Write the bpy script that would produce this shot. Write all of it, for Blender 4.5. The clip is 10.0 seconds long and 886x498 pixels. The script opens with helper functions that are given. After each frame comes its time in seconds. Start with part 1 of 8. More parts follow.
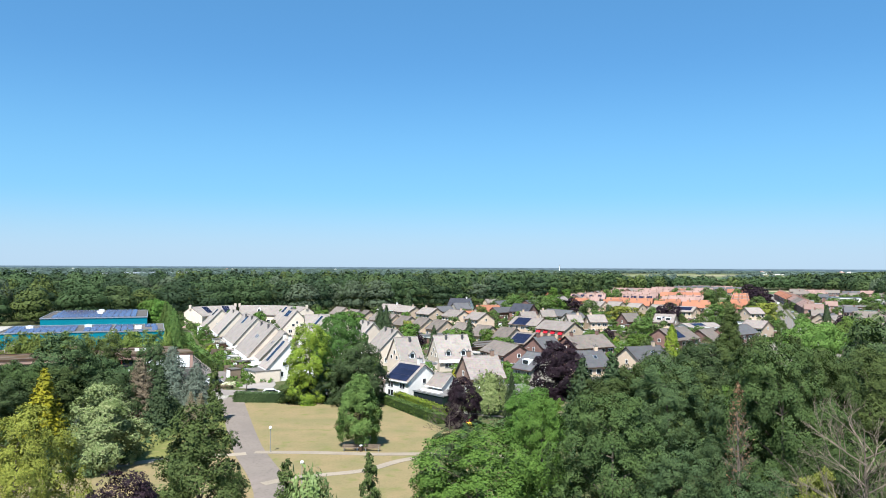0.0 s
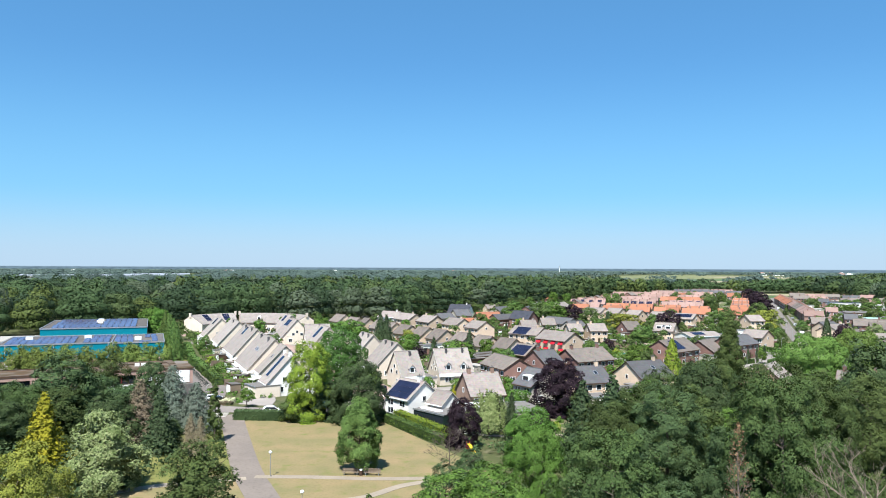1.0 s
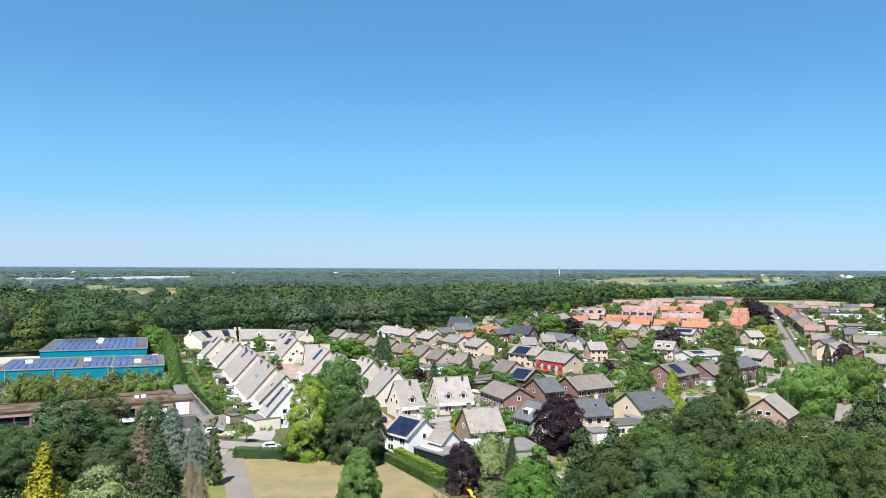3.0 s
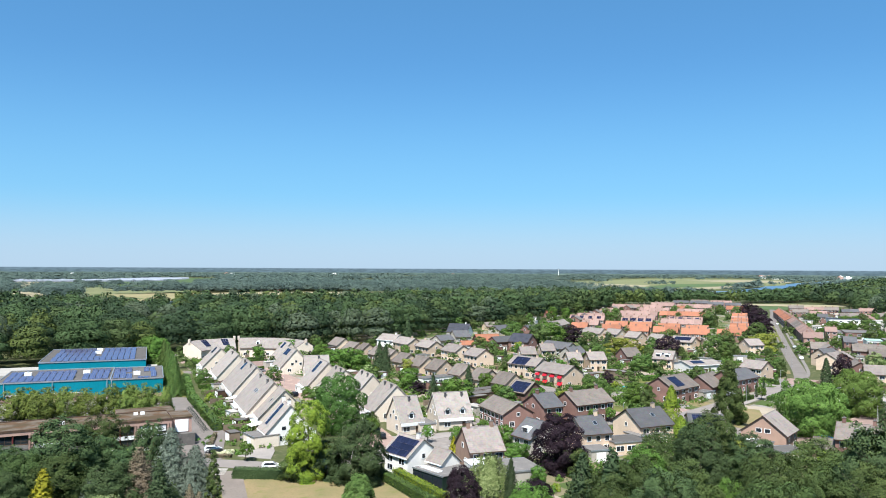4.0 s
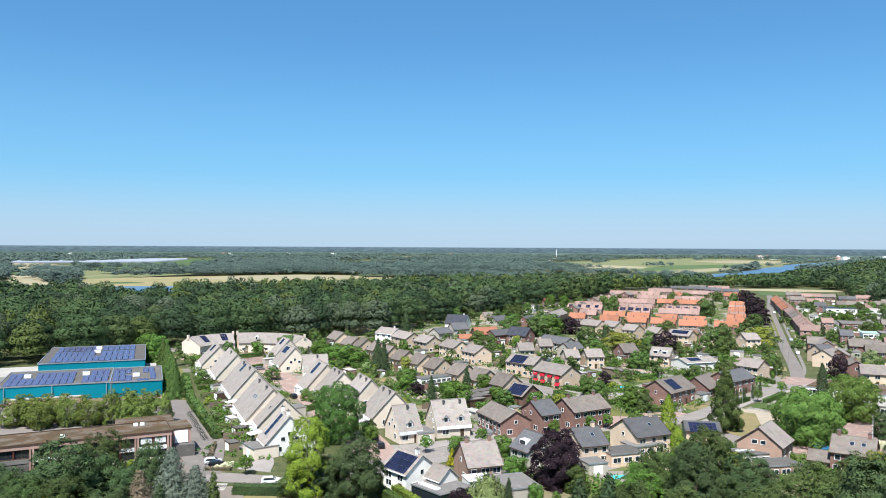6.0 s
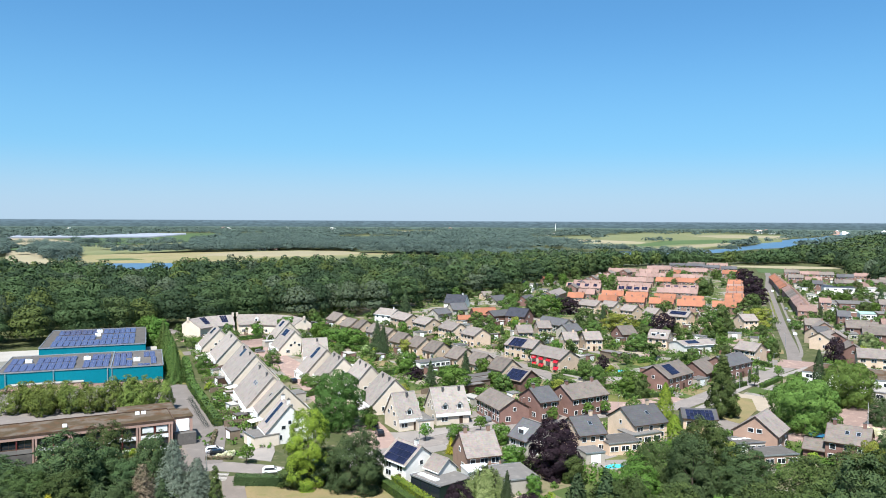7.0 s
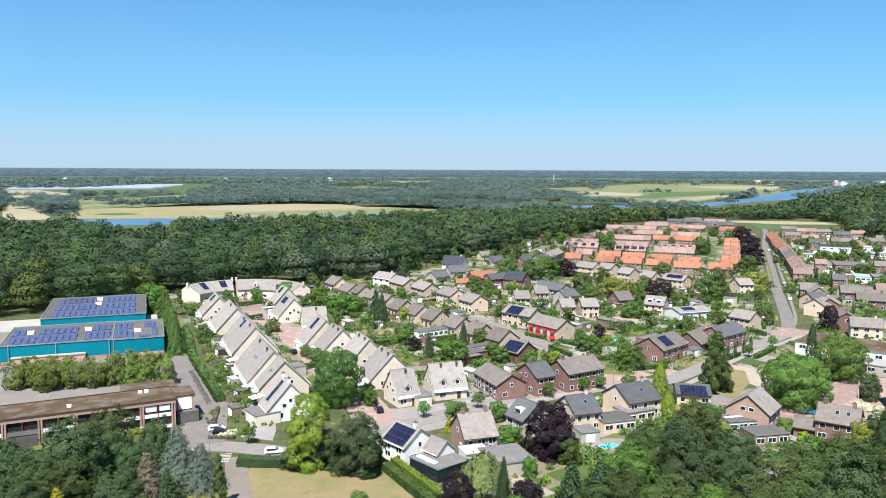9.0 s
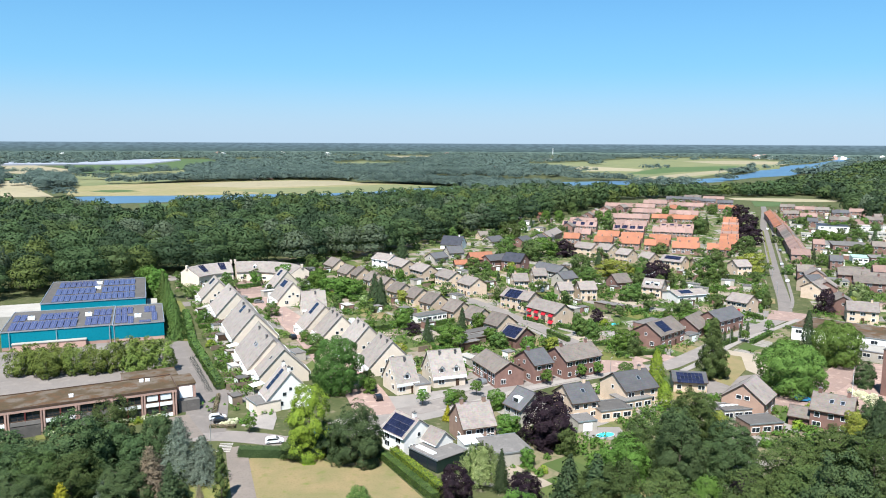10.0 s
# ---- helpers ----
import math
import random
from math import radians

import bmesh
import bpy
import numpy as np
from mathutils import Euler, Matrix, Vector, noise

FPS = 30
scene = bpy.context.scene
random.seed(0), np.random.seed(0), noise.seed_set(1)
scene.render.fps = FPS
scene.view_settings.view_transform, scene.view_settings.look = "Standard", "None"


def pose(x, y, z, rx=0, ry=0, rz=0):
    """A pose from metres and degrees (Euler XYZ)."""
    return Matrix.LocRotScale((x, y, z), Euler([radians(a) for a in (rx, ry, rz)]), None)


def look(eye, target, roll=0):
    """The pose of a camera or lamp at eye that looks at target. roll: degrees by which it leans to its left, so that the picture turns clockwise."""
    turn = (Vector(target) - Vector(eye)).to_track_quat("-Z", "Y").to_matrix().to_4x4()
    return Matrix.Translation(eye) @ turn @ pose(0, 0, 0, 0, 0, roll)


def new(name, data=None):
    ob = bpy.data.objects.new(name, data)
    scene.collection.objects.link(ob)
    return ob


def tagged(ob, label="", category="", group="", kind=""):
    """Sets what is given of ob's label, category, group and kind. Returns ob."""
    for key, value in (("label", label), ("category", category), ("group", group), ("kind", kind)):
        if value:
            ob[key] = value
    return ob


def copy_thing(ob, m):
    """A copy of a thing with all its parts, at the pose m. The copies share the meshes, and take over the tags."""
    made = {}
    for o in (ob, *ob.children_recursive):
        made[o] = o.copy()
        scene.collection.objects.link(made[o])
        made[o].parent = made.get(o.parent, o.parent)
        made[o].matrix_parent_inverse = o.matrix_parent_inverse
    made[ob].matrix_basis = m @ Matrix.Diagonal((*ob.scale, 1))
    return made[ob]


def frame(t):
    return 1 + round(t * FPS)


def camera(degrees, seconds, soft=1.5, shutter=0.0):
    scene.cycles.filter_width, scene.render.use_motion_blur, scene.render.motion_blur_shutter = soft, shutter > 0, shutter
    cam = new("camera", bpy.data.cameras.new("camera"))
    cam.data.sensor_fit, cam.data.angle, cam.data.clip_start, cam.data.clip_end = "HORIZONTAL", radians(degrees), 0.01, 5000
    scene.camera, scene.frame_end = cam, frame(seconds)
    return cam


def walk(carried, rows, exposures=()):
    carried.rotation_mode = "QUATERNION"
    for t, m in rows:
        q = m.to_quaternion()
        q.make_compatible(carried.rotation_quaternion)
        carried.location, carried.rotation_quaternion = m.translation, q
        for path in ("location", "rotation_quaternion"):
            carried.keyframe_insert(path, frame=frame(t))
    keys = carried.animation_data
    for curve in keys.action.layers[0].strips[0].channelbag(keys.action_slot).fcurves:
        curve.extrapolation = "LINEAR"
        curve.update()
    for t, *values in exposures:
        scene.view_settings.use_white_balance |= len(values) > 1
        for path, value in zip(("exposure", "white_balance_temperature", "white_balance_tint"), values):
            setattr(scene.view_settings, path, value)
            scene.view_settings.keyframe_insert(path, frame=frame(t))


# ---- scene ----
# camera: a drone that climbs straight up at about four metres a second and tips down in the second half
cam = camera(60.0, 10.0, soft=0.95)
LEAN = pose(0, 0, 0, 0, 0, 0.28)
PATH = [
    (0.0, pose(0.82, 0.11, 28.40, 91.360, 0.000, 2.250)),
    (0.5, pose(0.80, 0.09, 30.20, 91.380, 0.000, 2.250)),
    (1.0, pose(0.79, 0.07, 32.05, 91.390, 0.000, 2.250)),
    (1.5, pose(0.77, 0.05, 33.95, 91.400, 0.000, 2.250)),
    (2.0, pose(0.75, 0.03, 35.85, 91.420, 0.000, 2.250)),
    (2.5, pose(0.74, 0.00, 37.80, 91.430, 0.000, 2.250)),
    (3.0, pose(0.72, -0.02, 39.80, 91.440, 0.000, 2.240)),
    (4.5, pose(0.67, -0.08, 46.10, 91.460, 0.000, 2.150)),
    (5.0, pose(0.65, -0.10, 48.20, 91.370, 0.000, 2.120)),
    (5.5, pose(0.64, -0.12, 50.25, 90.750, 0.000, 2.080)),
    (7.0, pose(0.59, -0.18, 56.38, 87.891, 0.000, 1.956)),
    (7.5, pose(0.57, -0.21, 58.42, 86.947, 0.000, 1.917)),
    (8.0, pose(0.56, -0.23, 60.45, 86.001, 0.000, 1.880)),
    (8.5, pose(0.54, -0.25, 62.49, 85.045, 0.000, 1.838)),
    (9.0, pose(0.52, -0.27, 64.53, 84.080, 0.000, 1.782)),
    (9.5, pose(0.51, -0.29, 66.57, 83.114, 0.000, 1.725)),
    (10.0, pose(0.49, -0.31, 68.61, 82.148, 0.000, 1.670)),
]
walk(cam, [(t, m @ LEAN) for t, m in PATH], [(0.0, 1.1, 6100, 8), (2.5, 1.1, 6100, 8), (5.0, 1.0, 6100, 8), (7.5, 1.02, 6100, 8), (10.0, 1.08, 6100, 8)])

# ---- sun, sky, exposure ----
SUN_TO = Vector((-0.15, -0.64, 1.08)).normalized()
world = bpy.data.worlds.new("world")
scene.world = world
world.use_nodes = True
wt = world.node_tree
sky = wt.nodes.new("ShaderNodeTexSky")
sky.sky_type = "NISHITA"
sky.sun_disc = False
sky.sun_elevation = math.asin(SUN_TO.z)
sky.sun_rotation = math.atan2(SUN_TO.x, SUN_TO.y)
sky.altitude, sky.air_density, sky.dust_density, sky.ozone_density = 0, 0.85, 0.35, 6.0
tone = wt.nodes.new("ShaderNodeHueSaturation")  # the deep blue of a clear June noon
tone.inputs["Hue"].default_value = 0.495
tone.inputs["Saturation"].default_value = 1.2
wt.links.new(sky.outputs["Color"], tone.inputs["Color"])
even = wt.nodes.new("ShaderNodeMix")  # light scattered many times evens out the blue between zenith and horizon
even.data_type = "RGBA"
even.inputs[0].default_value = 0.28
even.inputs[7].default_value = (1.65, 3.57, 5.5, 1)
wt.links.new(tone.outputs["Color"], even.inputs[6])
way = wt.nodes.new("ShaderNodeSeparateXYZ")
wt.links.new(wt.nodes.new("ShaderNodeTexCoord").outputs["Generated"], way.inputs["Vector"])


def by_height(lo, hi, most, under, colour):
    """Mixes a colour into the sky between two heights above the horizon."""
    fade = wt.nodes.new("ShaderNodeMapRange")
    fade.interpolation_type = "SMOOTHSTEP"
    for key, value in (("From Min", lo), ("From Max", hi), ("To Min", most), ("To Max", 0.0)):
        fade.inputs[key].default_value = value
    wt.links.new(way.outputs["Z"], fade.inputs["Value"])
    n = wt.nodes.new("ShaderNodeMix")
    n.data_type = "RGBA"
    n.inputs[7].default_value = (*colour, 1)
    wt.links.new(fade.outputs["Result"], n.inputs[0])
    wt.links.new(under, n.inputs[6])
    return n.outputs[2]


clear = by_height(0.05, 0.27, 0.5, even.outputs[2], (1.8, 4.15, 5.9))  # the brighter blue below the deep zenith
hazy = by_height(0.0, 0.1, 0.72, clear, (3.8, 4.55, 5.45))  # pale haze low in the sky
land = by_height(-0.0011, 0.0002, 1.0, hazy, (1.15, 1.75, 2.1))  # flat wooded land painted into the sky below the horizon, hazy in colour


def mottled(scale, lo, hi, low, high):
    """Brightness in broken streaks along the horizon."""
    streak = wt.nodes.new("ShaderNodeMapping")
    streak.inputs["Scale"].default_value = scale
    wt.links.new(wt.nodes["Texture Coordinate"].outputs["Generated"], streak.inputs["Vector"])
    n = wt.nodes.new("ShaderNodeTexNoise")
    n.inputs["Scale"].default_value, n.inputs["Detail"].default_value = 1.0, 6
    wt.links.new(streak.outputs["Vector"], n.inputs["Vector"])
    r = wt.nodes.new("ShaderNodeMapRange")
    for key, value in (("From Min", lo), ("From Max", hi), ("To Min", low), ("To Max", high)):
        r.inputs[key].default_value = value
    wt.links.new(n.outputs["Fac"], r.inputs["Value"])
    return r.outputs["Result"]


def times(a, b):
    n = wt.nodes.new("ShaderNodeMix")
    n.data_type, n.blend_type = "RGBA", "MULTIPLY"
    n.inputs[0].default_value = 1.0
    wt.links.new(a, n.inputs[6])
    wt.links.new(b, n.inputs[7])
    return n.outputs[2]


depth = wt.nodes.new("ShaderNodeMapRange")  # haze painted into the land colour, bluer the further off
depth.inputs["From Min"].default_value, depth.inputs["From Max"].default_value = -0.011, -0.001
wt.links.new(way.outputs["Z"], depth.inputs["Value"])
haze_tint = wt.nodes.new("ShaderNodeMix")
haze_tint.data_type = "RGBA"
haze_tint.inputs[6].default_value, haze_tint.inputs[7].default_value = (0.82, 1.22, 1.2, 1), (1.3, 1.85, 2.25, 1)
wt.links.new(depth.outputs["Result"], haze_tint.inputs[0])
distance = times(times(haze_tint.outputs[2], mottled((150, 150, 700), 0.38, 0.62, 0.82, 1.14)), mottled((60, 60, 1000), 0.6, 0.68, 1.0, 1.3))
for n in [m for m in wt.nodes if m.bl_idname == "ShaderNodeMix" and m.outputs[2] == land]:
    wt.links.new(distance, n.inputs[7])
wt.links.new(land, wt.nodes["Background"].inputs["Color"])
wt.nodes["Background"].inputs["Strength"].default_value = 0.073
sun = new("sun", bpy.data.lights.new("sun", "SUN"))
sun.data.energy, sun.data.angle, sun.data.color = 4.9, radians(0.53), (1.0, 0.965, 0.915)
sun.matrix_world = look((0, 0, 300), Vector((0, 0, 300)) - SUN_TO)


# ---- materials ----
def nodes_of(name):
    m = bpy.data.materials.new(name)
    m.use_nodes = True
    return m, m.node_tree, m.node_tree.nodes["Principled BSDF"]


def link(t, a, b):
    t.links.new(a, b)


def rgb(c):
    return (c[0], c[1], c[2], 1.0)


def noise_node(t, scale, detail, coords):
    n = t.nodes.new("ShaderNodeTexNoise")
    n.inputs["Scale"].default_value, n.inputs["Detail"].default_value = scale, detail
    link(t, coords, n.inputs["Vector"])
    return n


def mixer(t, a, b, fac, blend="MIX"):
    n = t.nodes.new("ShaderNodeMix")
    n.data_type, n.blend_type = "RGBA", blend
    for socket, v in ((n.inputs[6], a), (n.inputs[7], b)):
        if isinstance(v, tuple):
            socket.default_value = rgb(v)
        else:
            link(t, v, socket)
    if isinstance(fac, (int, float)):
        n.inputs[0].default_value = fac
    else:
        link(t, fac, n.inputs[0])
    return n.outputs[2]


def ramp(t, value, lo, hi):
    n = t.nodes.new("ShaderNodeMapRange")
    n.inputs["From Min"].default_value, n.inputs["From Max"].default_value = lo, hi
    link(t, value, n.inputs["Value"])
    return n.outputs["Result"]


def surface(name, c1, c2, rough=0.8, big=0.25, small=4.0, bump=0.2, metal=0.0, stain=None, vary=0.18, spec=0.14):
    """Two tones at two scales, a stain colour in patches, and a little difference from object to object."""
    m, t, p = nodes_of(name)
    co = t.nodes.new("ShaderNodeTexCoord").outputs["Object"]
    n1, n2 = noise_node(t, big, 5, co), noise_node(t, small, 6, co)
    col = mixer(t, c1, c2, ramp(t, n1.outputs["Fac"], 0.32, 0.68))
    dark = tuple(0.62 * (a + b) / 2 for a, b in zip(c1, c2))
    col = mixer(t, col, dark, ramp(t, n2.outputs["Fac"], 0.5, 0.95))
    if stain:
        n3 = noise_node(t, big * 2.7, 7, co)
        col = mixer(t, col, stain, ramp(t, n3.outputs["Fac"], 0.55, 0.75))
    if vary:
        r = t.nodes.new("ShaderNodeObjectInfo").outputs["Random"]
        hsv = t.nodes.new("ShaderNodeHueSaturation")
        mr = t.nodes.new("ShaderNodeMapRange")
        mr.inputs["To Min"].default_value, mr.inputs["To Max"].default_value = 1 - vary, 1 + vary
        link(t, r, mr.inputs["Value"])
        link(t, mr.outputs["Result"], hsv.inputs["Value"])
        link(t, col, hsv.inputs["Color"])
        col = hsv.outputs["Color"]
    link(t, col, p.inputs["Base Color"])
    p.inputs["Roughness"].default_value, p.inputs["Metallic"].default_value = rough, metal
    p.inputs["Specular IOR Level"].default_value = spec
    if bump:
        b = t.nodes.new("ShaderNodeBump")
        b.inputs["Strength"].default_value, b.inputs["Distance"].default_value = bump, 0.05
        link(t, n2.outputs["Fac"], b.inputs["Height"])
        link(t, b.outputs["Normal"], p.inputs["Normal"])
    return m


def foliage(name, c1, c2, c3=None, glow=0.22, patch=0.35):
    """Leaves: each leaf its own tone between two greens, each plant a little different, light coming through."""
    m, t, p = nodes_of(name)
    geo = t.nodes.new("ShaderNodeNewGeometry")
    co = t.nodes.new("ShaderNodeTexCoord").outputs["Object"]
    n1 = noise_node(t, patch, 3, co)
    col = mixer(t, c1, c2, geo.outputs["Random Per Island"])
    col = mixer(t, col, c3 or tuple(0.85 * v for v in c1), ramp(t, n1.outputs["Fac"], 0.5, 0.75))
    r = t.nodes.new("ShaderNodeObjectInfo").outputs["Random"]
    hsv = t.nodes.new("ShaderNodeHueSaturation")
    for socket, lo, hi in (("Value", 0.82, 1.16), ("Hue", 0.488, 0.512)):
        mr = t.nodes.new("ShaderNodeMapRange")
        mr.inputs["To Min"].default_value, mr.inputs["To Max"].default_value = lo, hi
        link(t, r, mr.inputs["Value"])
        link(t, mr.outputs["Result"], hsv.inputs[socket])
    link(t, col, hsv.inputs["Color"])
    col = hsv.outputs["Color"]
    link(t, col, p.inputs["Base Color"])
    p.inputs["Roughness"].default_value, p.inputs["Specular IOR Level"].default_value = 0.6, 0.06
    tr = t.nodes.new("ShaderNodeBsdfTranslucent")
    link(t, col, tr.inputs["Color"])
    ms = t.nodes.new("ShaderNodeMixShader")
    ms.inputs[0].default_value = glow * 0.4
    link(t, p.outputs[0], ms.inputs[1])
    link(t, tr.outputs[0], ms.inputs[2])
    link(t, ms.outputs[0], t.nodes["Material Output"].inputs["Surface"])
    return m


def plain(name, c, rough=0.5, metal=0.0, spec=0.4):
    m, t, p = nodes_of(name)
    p.inputs["Base Color"].default_value = rgb(c)
    p.inputs["Roughness"].default_value, p.inputs["Metallic"].default_value = rough, metal
    p.inputs["Specular IOR Level"].default_value = spec
    return m


def tiled(name, c1, c2, course=0.34, rough=0.75, stain=None):
    """Roof tiles in courses down the slope, with weathered patches and single odd tiles."""
    m, t, p = nodes_of(name)
    co = t.nodes.new("ShaderNodeTexCoord").outputs["Object"]
    n1, n2, n3 = noise_node(t, 0.35, 5, co), noise_node(t, 5.0, 4, co), noise_node(t, 0.9, 7, co)
    col = mixer(t, c1, c2, ramp(t, n1.outputs["Fac"], 0.3, 0.7))
    vor = t.nodes.new("ShaderNodeTexVoronoi")
    vor.inputs["Scale"].default_value = 1 / course
    link(t, co, vor.inputs["Vector"])
    col = mixer(t, col, vor.outputs["Color"], 0.10, "OVERLAY")
    col = mixer(t, col, stain or tuple(0.55 * v for v in c1), ramp(t, n3.outputs["Fac"], 0.52, 0.8))
    hsv = t.nodes.new("ShaderNodeHueSaturation")
    mr = t.nodes.new("ShaderNodeMapRange")
    mr.inputs["To Min"].default_value, mr.inputs["To Max"].default_value = 0.82, 1.15
    link(t, t.nodes.new("ShaderNodeObjectInfo").outputs["Random"], mr.inputs["Value"])
    link(t, mr.outputs["Result"], hsv.inputs["Value"])
    link(t, col, hsv.inputs["Color"])
    link(t, hsv.outputs["Color"], p.inputs["Base Color"])
    p.inputs["Roughness"].default_value, p.inputs["Specular IOR Level"].default_value = rough, 0.12
    wave = t.nodes.new("ShaderNodeTexWave")
    wave.bands_direction = "Z"
    wave.inputs["Scale"].default_value, wave.inputs["Distortion"].default_value = 0.3 / course, 0.3
    link(t, co, wave.inputs["Vector"])
    b = t.nodes.new("ShaderNodeBump")
    b.inputs["Strength"].default_value, b.inputs["Distance"].default_value = 0.22, 0.05
    link(t, wave.outputs["Fac"], b.inputs["Height"])
    link(t, b.outputs["Normal"], p.inputs["Normal"])
    return m


M = {}
M["cream"] = surface("cream brick", (0.64, 0.545, 0.44), (0.57, 0.485, 0.39), 0.85, 0.4, 8)
M["whitewash"] = surface("white painted brick", (0.81, 0.78, 0.71), (0.74, 0.71, 0.65), 0.8, 0.4, 8, 0.1)
M["buff"] = surface("buff brick", (0.60, 0.455, 0.33), (0.52, 0.395, 0.285), 0.85, 0.5, 9)
M["brick"] = surface("red brown brick", (0.225, 0.130, 0.104), (0.172, 0.10, 0.082), 0.85, 0.5, 9)
M["rose"] = surface("rose brick", (0.34, 0.225, 0.165), (0.275, 0.18, 0.135), 0.85, 0.5, 9)
M["greybrick"] = surface("grey sand brick", (0.42, 0.38, 0.32), (0.36, 0.33, 0.28), 0.85, 0.5, 9)
M["pale_tile"] = tiled("pale grey roof tile", (0.285, 0.247, 0.216), (0.235, 0.204, 0.178))
M["grey_tile"] = tiled("grey concrete tile", (0.252, 0.214, 0.187), (0.198, 0.168, 0.148))
M["brown_tile"] = tiled("brown grey tile", (0.178, 0.148, 0.124), (0.138, 0.117, 0.101))
M["dark_tile"] = tiled("dark grey tile", (0.105, 0.101, 0.102), (0.082, 0.080, 0.082), stain=(0.075, 0.072, 0.07))
M["black_tile"] = tiled("black glazed tile", (0.035, 0.037, 0.045), (0.05, 0.05, 0.06), rough=0.5)
M["orange_tile"] = tiled("orange clay tile", (0.315, 0.128, 0.070), (0.255, 0.110, 0.066), stain=(0.18, 0.10, 0.075))
M["russet_tile"] = tiled("weathered russet tile", (0.275, 0.180, 0.148), (0.228, 0.150, 0.126), stain=(0.20, 0.13, 0.107))
M["clinker"] = surface("light red terrace brick", (0.30, 0.19, 0.15), (0.24, 0.15, 0.12), 0.85, 0.5, 9)
M["white"] = surface("white paint", (0.82, 0.82, 0.80), (0.76, 0.76, 0.74), 0.5, 0.5, 6, 0.05)
M["browntrim"] = surface("dark brown timber", (0.09, 0.055, 0.035), (0.06, 0.04, 0.03), 0.6, 1, 12, 0.1)
M["glass"] = plain("window glass", (0.02, 0.025, 0.03), 0.06, 0, 0.6)
M["panel"] = surface("solar cell", (0.012, 0.014, 0.032), (0.016, 0.018, 0.042), 0.2, 0.8, 3, 0, 0, None, 0.25, 0.35)
m, t, p = nodes_of("blue solar cells")
cells = t.nodes.new("ShaderNodeTexBrick")
cells.offset = 0.0
cells.inputs["Color1"].default_value, cells.inputs["Color2"].default_value = (0.055, 0.052, 0.108, 1), (0.068, 0.063, 0.128, 1)
cells.inputs["Mortar"].default_value = (0.17, 0.165, 0.22, 1)
cells.inputs["Scale"].default_value, cells.inputs["Mortar Size"].default_value = 1.0, 0.035
cells.inputs["Brick Width"].default_value, cells.inputs["Row Height"].default_value = 1.06, 1.65
link(t, t.nodes.new("ShaderNodeTexCoord").outputs["Object"], cells.inputs["Vector"])
link(t, cells.outputs["Color"], p.inputs["Base Color"])
p.inputs["Roughness"].default_value, p.inputs["Specular IOR Level"].default_value = 0.2, 0.6
M["panel_blue"] = m
M["alu"] = plain("aluminium rim", (0.6, 0.6, 0.62), 0.35, 0.8)
M["teal"] = surface("teal metal cladding", (0.006, 0.165, 0.215), (0.008, 0.18, 0.235), 0.45, 0.08, 1.5, 0.02, 0, None, 0.03)
M["roofing"] = surface("grey roofing felt", (0.145, 0.132, 0.12), (0.115, 0.106, 0.098), 0.95, 0.2, 3, 0.2, 0, (0.19, 0.172, 0.155), 0.3, 0.1)
M["glasshouse"] = surface("whitened glass", (0.25, 0.265, 0.30), (0.29, 0.305, 0.34), 0.5, 0.02, 0.3, 0.05, 0, None, 0.08, 0.2)
M["greenfelt"] = surface("pale green roof sheet", (0.26, 0.40, 0.31), (0.30, 0.44, 0.35), 0.7, 0.3, 3, 0.1, 0, None, 0.1, 0.2)
M["palefelt"] = surface("pale roofing felt", (0.42, 0.385, 0.335), (0.35, 0.32, 0.28), 0.95, 0.15, 3, 0.1, 0, None, 0.2, 0.1)
def patchy(name, tones, scales):
    """A roof grown over in sharp patches of moss and sedum on bare felt."""
    m, t, p = nodes_of(name)
    co = t.nodes.new("ShaderNodeTexCoord").outputs["Object"]
    col = mixer(t, tones[0], tones[1], ramp(t, noise_node(t, scales[0], 8, co).outputs["Fac"], 0.44, 0.56))
    shifted = t.nodes.new("ShaderNodeMapping")
    shifted.inputs["Location"].default_value = (13, 7, 3)
    link(t, co, shifted.inputs["Vector"])
    n2, n3 = noise_node(t, scales[1], 8, shifted.outputs["Vector"]), noise_node(t, scales[2], 6, co)
    col = mixer(t, col, tones[2], ramp(t, n2.outputs["Fac"], 0.5, 0.6))
    col = mixer(t, col, tones[3], ramp(t, n3.outputs["Fac"], 0.55, 0.8))
    link(t, col, p.inputs["Base Color"])
    p.inputs["Roughness"].default_value, p.inputs["Specular IOR Level"].default_value = 0.95, 0.1
    b = t.nodes.new("ShaderNodeBump")
    b.inputs["Strength"].default_value, b.inputs["Distance"].default_value = 0.6, 0.08
    link(t, n3.outputs["Fac"], b.inputs["Height"])
    link(t, b.outputs["Normal"], p.inputs["Normal"])
    return m


